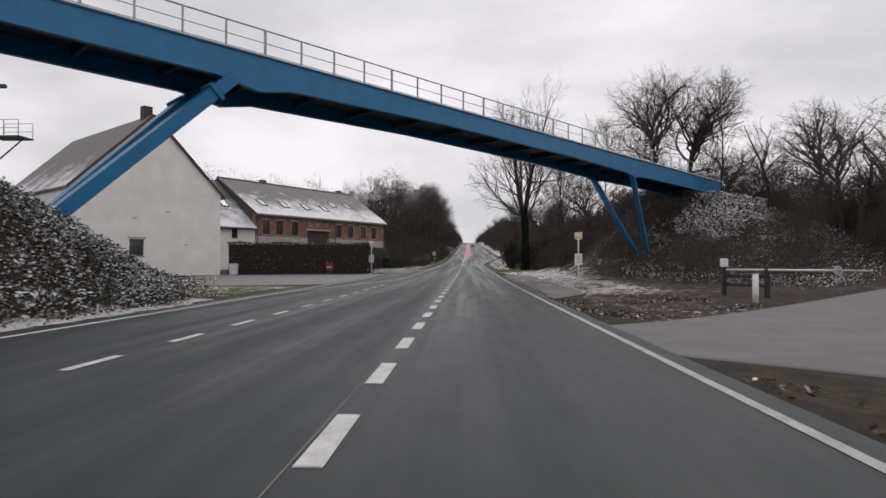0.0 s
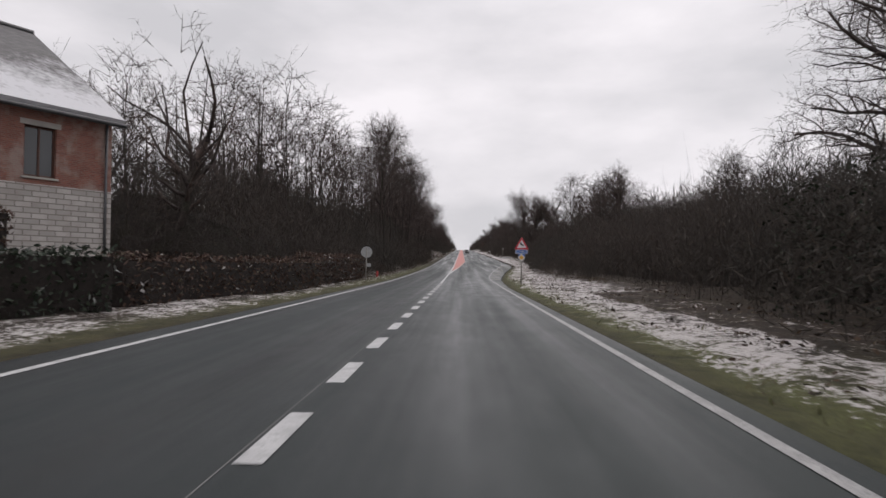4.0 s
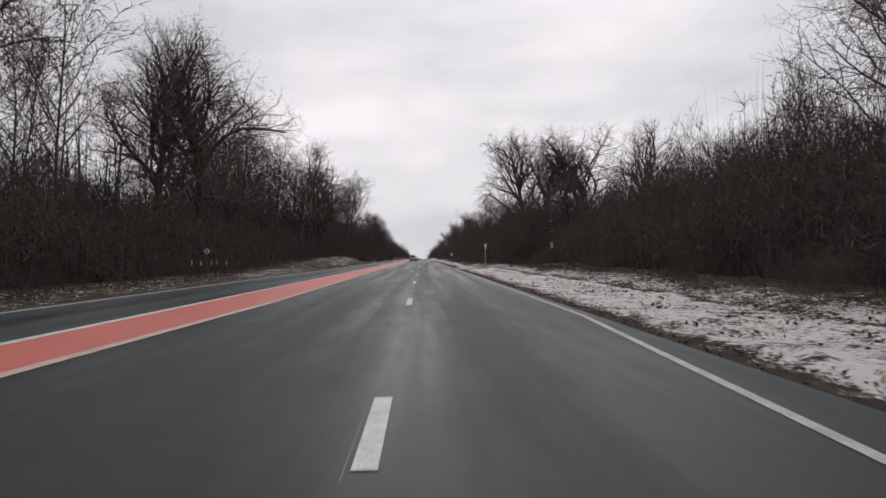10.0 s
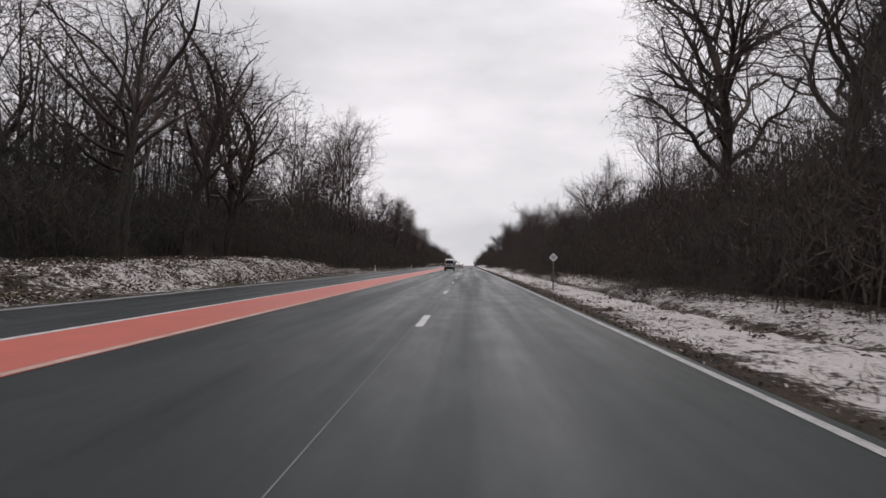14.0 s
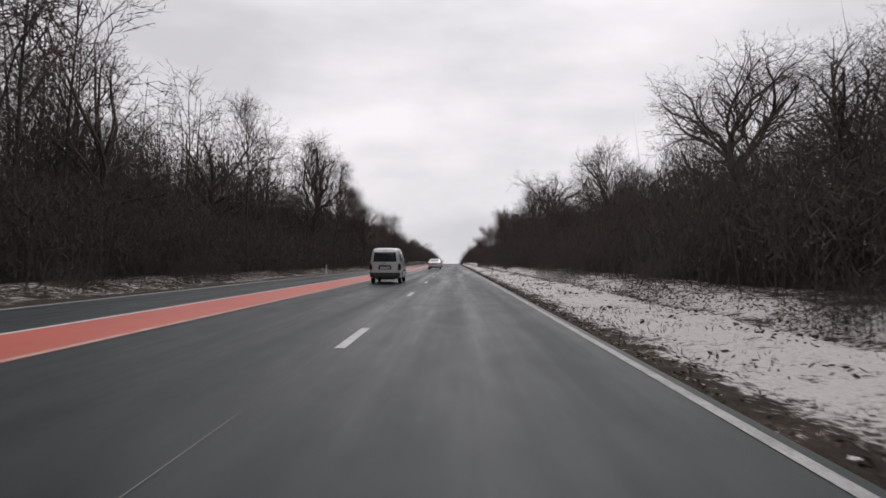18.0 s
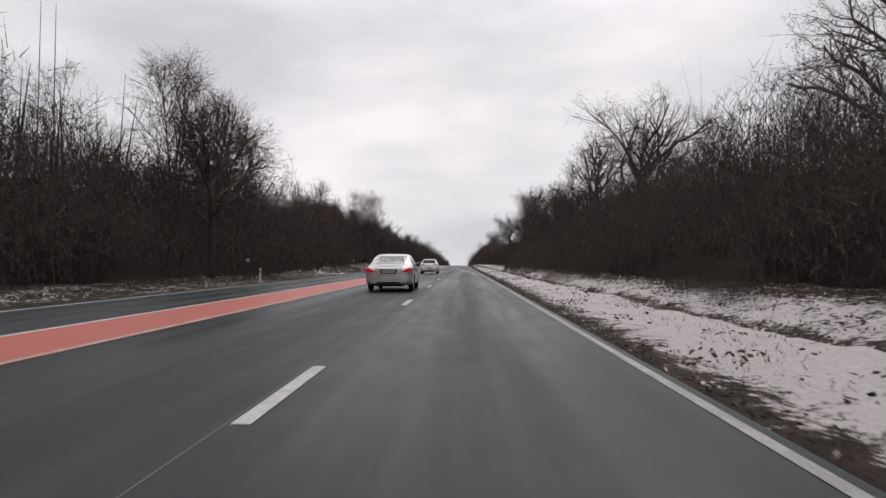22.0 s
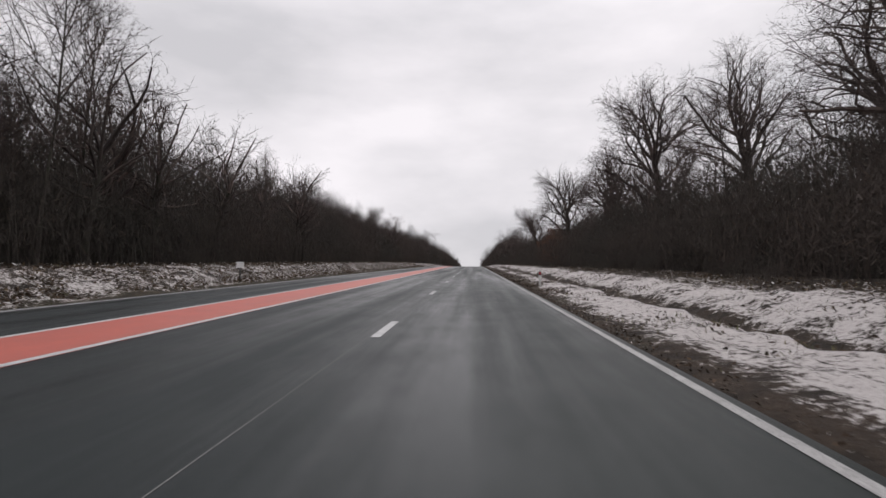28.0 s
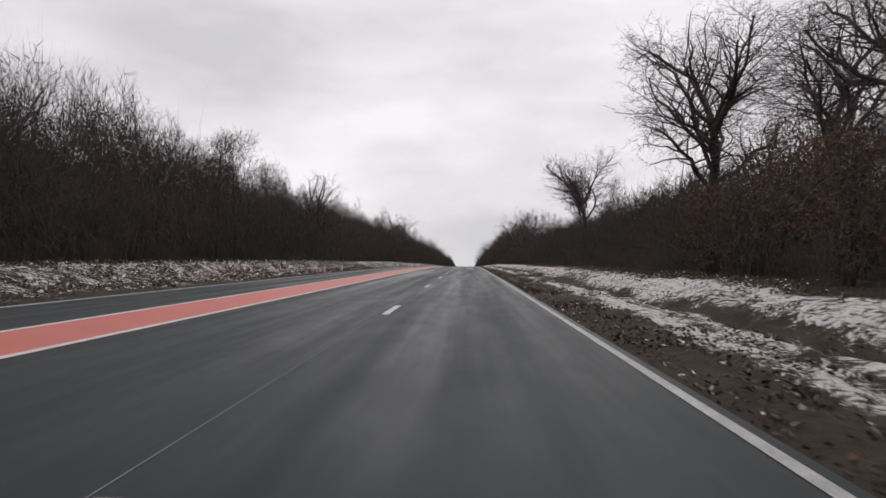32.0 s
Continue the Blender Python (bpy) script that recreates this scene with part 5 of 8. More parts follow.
for x, f in ((2.6, 0.34), (6.3, 0.34), (10.2, 0.34), (13.9, 0.34), (16.9, 0.52), (20.1, 0.52)):
    o = Vector((x, -0.45, FE - 0.45 * fs + 0.22)) + up * (f * FD / 2 * 1.23)
    fr = bmesh.new()
    for a, b, c, d in ((-0.55, 0.55, -0.75, -0.66), (-0.55, 0.55, 0.66, 0.75), (-0.55, -0.46, -0.66, 0.66), (0.46, 0.55, -0.66, 0.66)):
        box(a, b, c, d, -0.02, 0.10, bm=fr)
    w = part("roof_window", fr, GUTTER, farm)
    w.matrix_local = Matrix.Translation(o) @ Matrix(((1, 0, 0, 0), (0, up.y, nr.y, 0), (0, up.z, nr.z, 0), (0, 0, 0, 1)))
    part("pane", box(-0.46, 0.46, -0.66, 0.66, 0.02, 0.05), SKYGLASS, w)
for x in (7.6, 23.0):
    part("chimney", box(x - 0.4, x + 0.4, FD / 2 + 0.3, FD / 2 + 0.9, FR - 0.3, FR + 0.75, 0.02), SOOT_AND_SHADE, farm, "low sooty brick chimney")
# lower annex between the two houses
annex = thing("annex", "low whitewashed annex with a mossy, snow-dusted slate roof", "house", farm_m)
AL, AE, AR = 13.5, 5.1, 10.95
part("front_wall", wall_with_holes(-AL, -0.02, -0.5, AE, 0.05, 0.4, [(-9.3, -8.4, 3.7, 4.8), (-3.4, -2.5, 3.7, 4.8), (-6.2, -5.3, 3.7, 4.8)]), LIME, annex)
for u in (-8.85, -2.95, -5.75):
    house_window(annex, u, 3.7, 4.8, 0.9, 0.05)
as_ = (AR - AE) / (FD / 2)
roof_plane("roof", [(-AL, -0.4, AE - 0.4 * as_ + 0.2), (-0.02, -0.4, AE - 0.4 * as_ + 0.2), (-0.02, FD / 2, AR + 0.2), (-AL, FD / 2, AR + 0.2)], annex, ROOF_B)
roof_plane("roof", [(-0.02, FD + 0.4, AE - 0.4 * as_ + 0.2), (-AL, FD + 0.4, AE - 0.4 * as_ + 0.2), (-AL, FD / 2, AR + 0.2), (-0.02, FD / 2, AR + 0.2)], annex, ROOF_B)
part("side_wall", prism([(0.4, -0.5), (FD - 0.4, -0.5), (FD - 0.4, AE), (FD / 2, AR - 0.1), (0.4, AE)], 0, 0.4), LIME, annex).matrix_local = Matrix(((0, 1, 0, -AL), (1, 0, 0, 0), (0, 0, 1, 0), (0, 0, 0, 1)))
part("back_wall", box(-AL, -0.02, FD - 0.4, FD, -0.5, AE), LIME, annex)
part("gutter", rod((-AL, -0.47, AE - 0.3), (-0.02, -0.47, AE - 0.3), 0.08, sides=8), GUTTER, annex)
au, an = Vector((0, 1, as_)).normalized(), Vector((0, -as_, 1)).normalized()
for x in (-8.8, -2.2):
    o = Vector((x, -0.4, AE - 0.4 * as_ + 0.2)) + au * 4.6
    fr = bmesh.new()
    for a, b, c, d in ((-0.5, 0.5, -0.7, -0.6), (-0.5, 0.5, 0.6, 0.7), (-0.5, -0.4, -0.6, 0.6), (0.4, 0.5, -0.6, 0.6)):
        box(a, b, c, d, -0.02, 0.10, bm=fr)
    w = part("roof_window", fr, GUTTER, annex)
    w.matrix_local = Matrix.Translation(o) @ Matrix(((1, 0, 0, 0), (0, au.y, an.y, 0), (0, au.z, an.z, 0), (0, 0, 0, 1)))
    part("pane", box(-0.4, 0.4, -0.6, 0.6, 0.02, 0.05), SKYGLASS, w)

# ---- hedges ----
m = Nodes("beech_hedge_leaves", rough=0.85, spec=0.2)
m.color(m.ramp(m.island(), (0.0, (0.036, 0.025, 0.021)), (0.5, (0.078, 0.050, 0.040)), (0.85, (0.11, 0.072, 0.056)), (0.95, (0.10, 0.09, 0.065)), (0.985, (0.40, 0.38, 0.37))))
HEDGE = m.mat
m = Nodes("dark_evergreen_leaves", rough=0.6, spec=0.3)
m.color(m.ramp(m.island(), (0.0, (0.010, 0.016, 0.010)), (0.7, (0.028, 0.040, 0.024)), (0.97, (0.05, 0.06, 0.04)), (1.0, (0.4, 0.4, 0.4))))
EVERGREEN = m.mat
HEDGECORE = simple("hedge_core_brown", (0.030, 0.022, 0.018), 0.95, var=0.6, scale=12, bump=0.8)


def hedge(p0, p1, h, w, label, leaves=None):
    (x0, y0), (x1, y1) = p0, p1
    ln = math.hypot(x1 - x0, y1 - y0)
    t = thing("hedge", label, "hedge", Matrix.Translation((x0, y0, gz(x0, y0))) @ Matrix.Rotation(math.atan2(y1 - y0, x1 - x0), 4, "Z"))
    z1 = gz(x1, y1) - gz(x0, y0)
    rr = random.Random(int(ln * 100))
    vs, fs = [], []
    n = int(ln * h * 190)
    for i in range(n):
        x, z = rr.uniform(-0.1, ln + 0.1), rr.uniform(0.0, h)
        side = rr.random()
        y = rr.gauss(-w / 2, 0.07) if side < 0.45 else (rr.gauss(w / 2, 0.07) if side < 0.6 else rr.uniform(-w / 2, w / 2))
        if side >= 0.6:
            z = rr.gauss(h, 0.07)
        z = z + z1 * x / ln + 0.06 * math.sin(x * 1.7) * (z / h)
        a = Vector((rr.uniform(-1, 1), rr.uniform(-1, 1), rr.uniform(-1, 1))).normalized() * rr.uniform(0.04, 0.10)
        b = Vector((rr.uniform(-1, 1), rr.uniform(-1, 1), rr.uniform(-1, 1))).normalized() * rr.uniform(0.025, 0.06)
        c = Vector((x, y, z))
        k = len(vs)
        vs += [c - a, c + b, c + a, c - b]
        fs.append((k, k + 1, k + 2, k + 3))
    # plain dark brown box that fills the hedge behind its leaves
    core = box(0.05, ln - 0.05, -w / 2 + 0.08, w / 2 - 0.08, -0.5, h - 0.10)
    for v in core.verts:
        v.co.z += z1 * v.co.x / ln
    part("hedge_core", core, HEDGECORE, t, "dark solid core behind the leaves")
    tagged(part("foliage", mesh_of("foliage", vs, fs, leaves or HEDGE), None, t, "dense dark green leaves" if leaves else "dense brown dry beech leaves"), kind="stuff")
    return t


def shrub(x, y, wide, h, label, leaves=None, leaf_label="small olive-brown leaves", count=6500):
    """An unclipped bush: bent stems under a lumpy cloud of small leaves."""
    t = thing("shrub", label, "shrub", Matrix.Translation((x, y, gz(x, y))))
    rr = random.Random(int(x * 31 + y * 7))
    stems, vs, fs = [], [], []
    for i in range(14):
        stems = []
        a, r = rr.uniform(0, 6.28), rr.uniform(0.2, 0.85) * wide
        mid = Vector((math.cos(a) * r * 0.4, math.sin(a) * r * 0.4, h * 0.4))
        stems += [(Vector((math.cos(a) * 0.15, math.sin(a) * 0.15, -0.2)), mid, 0.03, 0.02), (mid, Vector((math.cos(a) * r, math.sin(a) * r, h * rr.uniform(0.75, 1.08))), 0.02, 0.004)]
        part("stem", mesh_of("stem", *tubes(stems, 4), BARK), None, t, "thin bare stem")
    while len(fs) < count:
        c = Vector((rr.uniform(-1.1, 1.1), rr.uniform(-1.1, 1.1), rr.uniform(-1, 1.1)))
        edge = 1.0 + 0.55 * noise.noise(c.normalized() * 2.3 + Vector((x, y, 0)))
        if not 0.45 < c.length < edge or noise.noise(c * 3.1) < -0.22:
            continue
        c = Vector((c.x * wide, c.y * wide, h * (0.5 + 0.46 * c.z)))
        a = Vector((rr.uniform(-1, 1), rr.uniform(-1, 1), rr.uniform(-1, 1))).normalized() * rr.uniform(0.05, 0.11)
        b = a.orthogonal().normalized() * rr.uniform(0.02, 0.05)
        k = len(vs)
        vs += [c - a, c + b, c + a, c - b]
        fs.append((k, k + 1, k + 2, k + 3))
    tagged(part("foliage", mesh_of("foliage", vs, fs, leaves or OLIVE), None, t, leaf_label), kind="stuff")
    return t


m = Nodes("olive_shrub_leaves", rough=0.8, spec=0.2)
m.color(m.ramp(m.island(), (0.0, (0.016, 0.014, 0.010)), (0.6, (0.045, 0.042, 0.024)), (1.0, (0.085, 0.080, 0.04))))
OLIVE = m.mat
shrub(6.1, 74.3, 1.25, 3.9, "tall olive-brown bush at the foot of the ivied tree")
shrub(9.0, 72.6, 1.3, 3.0, "dark olive bush on the bank beside the ivied tree")
m = Nodes("dry_beech_leaves", rough=0.85, spec=0.15)
m.color(m.ramp(m.island(), (0.0, (0.035, 0.021, 0.014)), (0.6, (0.085, 0.042, 0.025)), (1.0, (0.15, 0.070, 0.038))))
DRYLEAF = m.mat
for x, y, w, h, n in ((18.6, 579, 1.5, 5.0, 2600), (19.6, 584, 1.9, 6.5, 3400), (18.4, 589, 1.4, 4.5, 2200), (16.0, 60.5, 1.6, 2.6, 2200), (19.0, 58.5, 1.8, 2.8, 2400), (13.2, 63.5, 1.3, 2.2, 1600)):
    shrub(x, y, w, h, "young beech still holding its dry brown leaves", DRYLEAF, "sparse dry brown leaves", n)
hedge((-20.0, 53.6), (-8.3, 57.4), 2.75, 1.2, "tall clipped brown beech hedge dusted with snow")
hedge((-8.9, 58.6), (-11.4, 70.0), 2.7, 1.2, "tall clipped brown beech hedge beside the bus stop")
hedge((-11.6, 74.5), (-10.9, 88.0), 2.5, 1.2, "clipped brown beech hedge by the farm entrance")
hedge((-7.9, 88.2), (-6.3, 103.5), 1.3, 1.0, "low dark clipped hedge along the verge")
hedge((-9.5, 79.0), (-7.6, 87.2), 1.4, 1.2, "low dark green clipped hedge before the farm", EVERGREEN)
hedge((-7.0, 104.2), (-6.7, 120.4), 1.6, 1.0, "dark clipped hedge along the verge")
hedge((-11.5, 70.3), (-14.5, 74.0), 1.9, 0.9, "dark hedge turning in at the farm gate")

# ivy and brambles on the banks
m = Nodes("ivy_leaves", rough=0.7, spec=0.2).world()
_leaf = m.ramp(m.island(), (0.0, (0.016, 0.017, 0.012)), (0.6, (0.036, 0.038, 0.026)), (1.0, (0.072, 0.062, 0.046)))
_patch = m.math("ADD", m.math("MULTIPLY", m.noise(0.8, 4), 0.9), m.math("MULTIPLY", m.island(), 0.55))
m.color(m.mix(m.ramp(_patch, (0.80, 0.0), (0.86, 0.9)), _leaf, (0.60, 0.595, 0.60)))
IVY = m.mat


def cover(name, label, n, spot, size, lift, material, seed):
    """Loose leaves scattered over the ground."""
    rr = random.Random(seed)
    vs, fs = [], []
    while len(fs) < n:
        p = spot(rr)
        if p is None:
            continue
        x, y = p
        c = Vector((x, y, gz(x, y) + rr.uniform(0.0, lift)))
        a = Vector((rr.uniform(-1, 1), rr.uniform(-1, 1), rr.uniform(-0.6, 0.6))).normalized() * rr.uniform(size * 0.5, size)
        b = Vector((rr.uniform(-1, 1), rr.uniform(-1, 1), rr.uniform(-0.6, 0.6))).normalized() * rr.uniform(size * 0.3, size * 0.7)
        k = len(vs)
        vs += [c - a, c + b, c + a, c - b]
        fs.append((k, k + 1, k + 2, k + 3))
    return tagged(new(name, mesh_of(name, vs, fs, material)), label, "undergrowth", kind="stuff")


def near_mound(rr):
    a, r = rr.uniform(0, 6.28), math.sqrt(rr.random()) * 10.0
    x, y = -14.5 + r * math.cos(a), 13 + 1.2 * r * math.sin(a)
    return (x, y) if x < -7.9 else None


def near_slope(rr):
    x, y = rr.uniform(-12, -7.2), rr.uniform(0, 22)
    return (x, y) if x < float(left_edge(y)) - 0.35 - 0.4 * rr.random() - max(0, y - 18.5) * 0.9 else None


def far_bank(rr):
    x, y = rr.uniform(12.0, 30), rr.uniform(30, 62)
    return (x, y) if not open_lane(x, y, 1.5) and x > 12 + 0.3 * abs(y - 46) else None


cover("ivy_bank", "dark ivy and brambles with a little snow on the bank", 46000, near_mound, 0.062, 0.7, IVY, 4)
cover("ivy_slope", "dark ivy and brambles beside the road", 44000, near_slope, 0.06, 0.6, IVY, 6)
m = Nodes("dead_leaves_and_stalks", rough=0.9, spec=0.2)
m.color(m.ramp(m.island(), (0.0, (0.030, 0.022, 0.016)), (0.5, (0.075, 0.052, 0.034)), (0.8, (0.12, 0.085, 0.05)), (0.84, (0.07, 0.07, 0.04)), (0.88, (0.45, 0.43, 0.42)), (1.0, (0.64, 0.615, 0.605))))
LITTER = m.mat


def wood_foot(rr):
    y = rr.uniform(110, 640)
    if rr.random() < 0.65:
        x = float(right_front(y)) + 0.6 - abs(rr.gauss(0, 1.3))
    else:
        x = float(left_front(y)) - 0.5 + abs(rr.gauss(0, 0.7))
    return (x, y) if not open_lane(x, y, 0.6) and noise.noise(Vector((x * 0.5, y * 0.35, 8.0))) > -0.1 else None


cover("leaf_litter", "dead leaves and stalks with snow at the wood's foot", 56000, wood_foot, 0.055, 0.3, LITTER, 9)


def heap_spot(rr):
    y = rr.uniform(248, 312) if rr.random() < 0.3 else rr.uniform(444, 640)
    x = float(left_edge(y)) - 1.0 - abs(rr.gauss(0, 2.4))
    return (x, y) if x > float(left_front(y)) - 1.5 and noise.noise(Vector((x * 0.8, y * 0.5, 4.0))) > -0.15 else None


cover("bank_litter", "brown stalks and leaves flecked with snow on the bank", 44000, heap_spot, 0.085, 0.26, LITTER, 15)


def mud_spot(rr):
    x, y = rr.uniform(3.75, 9.5), rr.uniform(3.0, 23.0)
    return (x, y) if not paved(np.array(x), np.array(y)) and noise.noise(Vector((x * 0.7, y * 0.5, 6.0))) > 0.0 else None


cover("wet_leaves", "wet brown leaves and mud beside the path", 5200, mud_spot, 0.05, 0.03, LITTER, 21)


def snowy_spot(rr):
    u, v = rr.uniform(37, 48.5), rr.uniform(-5.0, 0.3)
    x, y = -7.5 + u * BX - v * BY, 23 + u * BY + v * BX
    return (x, y) if v > -5.0 + 0.14 * (u - 37) and noise.noise(Vector((x * 0.9, y * 0.9, 1.0))) > -0.2 else None


m = Nodes("snow_laden_twigs", rough=0.9, spec=0.15)
m.color(m.ramp(m.island(), (0.0, (0.03, 0.025, 0.02)), (0.48, (0.06, 0.05, 0.04)), (0.52, (0.5, 0.49, 0.49)), (1.0, (0.74, 0.73, 0.73))))
cover("snowy_brush", "snow-laden brush on the steep bridge bank", 9000, snowy_spot, 0.13, 1.1, m.mat, 31)


def edge_spot(rr):
    y = rr.uniform(165, 640)
    x = float(right_edge(y)) + 0.08 + abs(rr.gauss(0, 0.45))
    return (x, y) if not open_lane(x, y, 0.5) else None


m = Nodes("wet_brown_litter", rough=0.8, spec=0.25)
m.color(m.ramp(m.island(), (0.0, (0.018, 0.014, 0.011)), (0.6, (0.055, 0.036, 0.024)), (0.92, (0.105, 0.070, 0.045)), (0.96, (0.45, 0.42, 0.41)), (1.0, (0.6, 0.57, 0.56))))
WETLITTER = m.mat
cover("verge_litter", "wet brown leaves along the road's edge", 26000, edge_spot, 0.04, 0.03, WETLITTER, 33)


def tuft_spot(rr):
    y = rr.uniform(60, 640)
    x = float(right_edge(y)) + rr.uniform(0.7, 7.0)
    return (x, y) if x < float(right_front(y)) + 0.5 and not open_lane(x, y, 0.5) and noise.noise(Vector((x * 1.1, y * 0.8, 5.0))) > 0.22 else None


def leaf_spot(rr):
    y = rr.uniform(512, 640)
    x = float(right_edge(y)) + 0.15 + abs(rr.gauss(0, 2.4))
    return (x, y) if x < float(right_front(y)) + 0.5 and noise.noise(Vector((x * 1.3, y * 0.45, 9.0))) > -0.05 else None


cover("verge_leaves", "brown leaves and stalks lying on the snowy verge", 20000, leaf_spot, 0.055, 0.05, WETLITTER, 41)
cover("verge_tufts", "flattened brown grass tufts in the snow", 15000, tuft_spot, 0.07, 0.06, WETLITTER, 34)


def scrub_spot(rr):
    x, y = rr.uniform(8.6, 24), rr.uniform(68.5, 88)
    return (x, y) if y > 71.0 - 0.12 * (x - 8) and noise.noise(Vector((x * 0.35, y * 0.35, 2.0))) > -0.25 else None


# near-black leaves put in so that the scrub looks deeply shaded
cover("ivy_scrub", "dark leaves added to shade the scrub beside the big tree", 48000, scrub_spot, 0.08, 3.2, IVYDARK, 12)
cover("bramble_bank", "snow-dusted brambles on the steep bridge bank", 20000, far_bank, 0.08, 0.5, IVY, 5)
placed = 0
while placed < 46:
    x, y = rng.uniform(11.5, 40), rng.uniform(36, 84)
    s, n = (x + 7.5) * BX + (y - 23) * BY, -(x + 7.5) * BY + (y - 23) * BX
    open_slope = 33 < s < 50 and -9 < n + 1.5 < 0.5
    under_deck = s < 46 and -2.5 < n < 4.5
    if x > float(right_front(y)) - 0.5 and not open_lane(x + 2, y, 5.0) and not open_slope and not (s > 42 and -1 < n < 4):
        thicket_at(x, y, 1, 0.5, rng.uniform(0.3, 0.42) if under_deck else rng.uniform(0.5, 0.8))
        placed += 1
for x, y, k in ((29, 62, 1.0), (33, 55, 1.0), (37, 50, 1.1), (41, 44, 1.1), (46, 38, 1.2), (34, 70, 1.1), (26, 76, 1.0), (44, 60, 1.3), (50, 46, 1.4)):
    thicket_at(x, y, 1, 0.9 * k, 1.2 * k)


# ---- posts, signs and roadside things ----
def flat_white(name, c, rough=0.5):
    return simple(name, c, rough, var=0.15, bump=0.03)


SIGN_GREY, SIGN_WHITE, SIGN_RED = simple("sign_back_grey", (0.42, 0.43, 0.43), 0.5, 0.3), flat_white("sign_white", (0.70, 0.70, 0.70)), flat_white("sign_red", (0.55, 0.03, 0.05))
SIGN_BLUE, SIGN_YELLOW, SIGN_BLACK = flat_white("sign_blue", (0.015, 0.11, 0.42)), flat_white("sign_yellow", (0.78, 0.42, 0.06)), flat_white("sign_black", (0.015, 0.015, 0.015))
POST_GREY, POST_YELLOW = simple("post_grey", (0.30, 0.29, 0.27), 0.6, 0.2), flat_white("post_yellow", (0.66, 0.50, 0.22))
POST_WHITE = simple("post_white_plastic", (0.66, 0.66, 0.64), 0.6, var=0.25)
HYDRANT_RED = simple("hydrant_red", (0.42, 0.03, 0.03), 0.45)
POLE_WOOD = simple("tarred_pole_wood", (0.045, 0.036, 0.03), 0.9, var=0.5, bump=0.5)


def plate(outline, y0, y1):
    return prism(outline, y0, y1)


def ring_outline(n, r, a0=0.0, cx=0.0, cz=0.0):
    return [(cx + r * math.cos(a0 + 2 * math.pi * i / n), cz + r * math.sin(a0 + 2 * math.pi * i / n)) for i in range(n)]


def rounded(points, r, n=4):
    """Rounds the corners of an outline."""
    out = []
    k = len(points)
    for i in range(k):
        p, a, b = Vector(points[i]), Vector(points[i - 1]), Vector(points[(i + 1) % k])
        u, v = (a - p).normalized() * r, (b - p).normalized() * r
        for j in range(n + 1):
            t = j / n
            q = (p + u) * (1 - t) ** 2 + p * 2 * t * (1 - t) + (p + v) * t ** 2
            out.append((q.x, q.y))
    return out


def words(text, size, material, parent, m, name="lettering"):
    cu = bpy.data.curves.new("lettering", "FONT")
    cu.body, cu.size, cu.align_x, cu.align_y, cu.extrude = text, size, "CENTER", "CENTER", 0.003
    tmp = bpy.data.objects.new("lettering", cu)
    me = bpy.data.meshes.new_from_object(tmp)
    bpy.data.objects.remove(tmp)
    me.materials.clear()
    ob = part(name, me, material, parent)
    ob.matrix_local = m @ Matrix.Rotation(radians(90), 4, "X")
    return ob


def ground_at(x, y, turn=0.0, lean=0.0):
    return Matrix.Translation((x, y, gz(x, y) - 0.02)) @ Matrix.Rotation(radians(turn), 4, "Z") @ Matrix.Rotation(radians(lean), 4, "Y")


# painted words of the two bus bays, one letter after another
for x, y0, turn, host, lift in ((4.83, 45.35, 0, pavement, 0.034), (-5.1, 50.75, 180, road, 0.010)):
    for k, letter in enumerate("BUS"):
        y = y0 + k * (-6.65 if turn == 0 else 6.7)
        words(letter, 1.0, EDGE_PAINT, host, Matrix.Translation((x, y, float(road_z(y)) + lift)) @ Matrix.Rotation(radians(turn), 4, "Z") @ Matrix.Diagonal((1.95, 2.4, 1, 1)) @ Matrix.Rotation(radians(-90), 4, "X"), "painted_letter")

# warning sign with its plate and a priority sign
t = thing("warning_sign", "red-bordered triangular warning sign over a blue distance plate", "road sign", ground_at(4.72, 108.9, -3, 0.6))
part("post", rod((0, 0.05, -0.3), (0, 0.05, 2.75), 0.04), POST_GREY, t)
part("triangle", plate(rounded([(-0.42, 2.09), (0.42, 2.09), (0, 2.82)], 0.06), -0.012, 0.0), SIGN_RED, t, "red triangular border")
part("triangle_back", plate(rounded([(-0.43, 2.08), (0.43, 2.08), (0, 2.83)], 0.06), 0.001, 0.012), SIGN_GREY, t)
part("white_field", plate(rounded([(-0.28, 2.18), (0.28, 2.18), (0, 2.66)], 0.03), -0.016, -0.0125), SIGN_WHITE, t)
part("black_mark", plate([(-0.09, 2.39), (-0.02, 2.33), (0.12, 2.28), (0.13, 2.31), (0.10, 2.37), (0.0, 2.41), (-0.04, 2.52), (-0.07, 2.51)], -0.02, -0.0165), SIGN_BLACK, t, "plain black mark")
part("distance_plate", plate(rounded([(-0.36, 1.84), (0.36, 1.84), (0.36, 2.06), (-0.36, 2.06)], 0.02), -0.012, 0.0), SIGN_WHITE, t)
part("blue_field", plate(rounded([(-0.345, 1.855), (0.345, 1.855), (0.345, 2.045), (-0.345, 2.045)], 0.015), -0.016, -0.0125), SIGN_BLUE, t)
words("2 km", 0.19, SIGN_WHITE, t, Matrix.Translation((0, -0.018, 1.95)))
for x in (-0.27, 0.27):
    part("arrow_mark", plate([(x - 0.014, 1.88), (x + 0.014, 1.88), (x + 0.014, 1.98), (x + 0.03, 1.98), (x, 2.02), (x - 0.03, 1.98), (x - 0.014, 1.98)], -0.02, -0.0165), SIGN_WHITE, t)
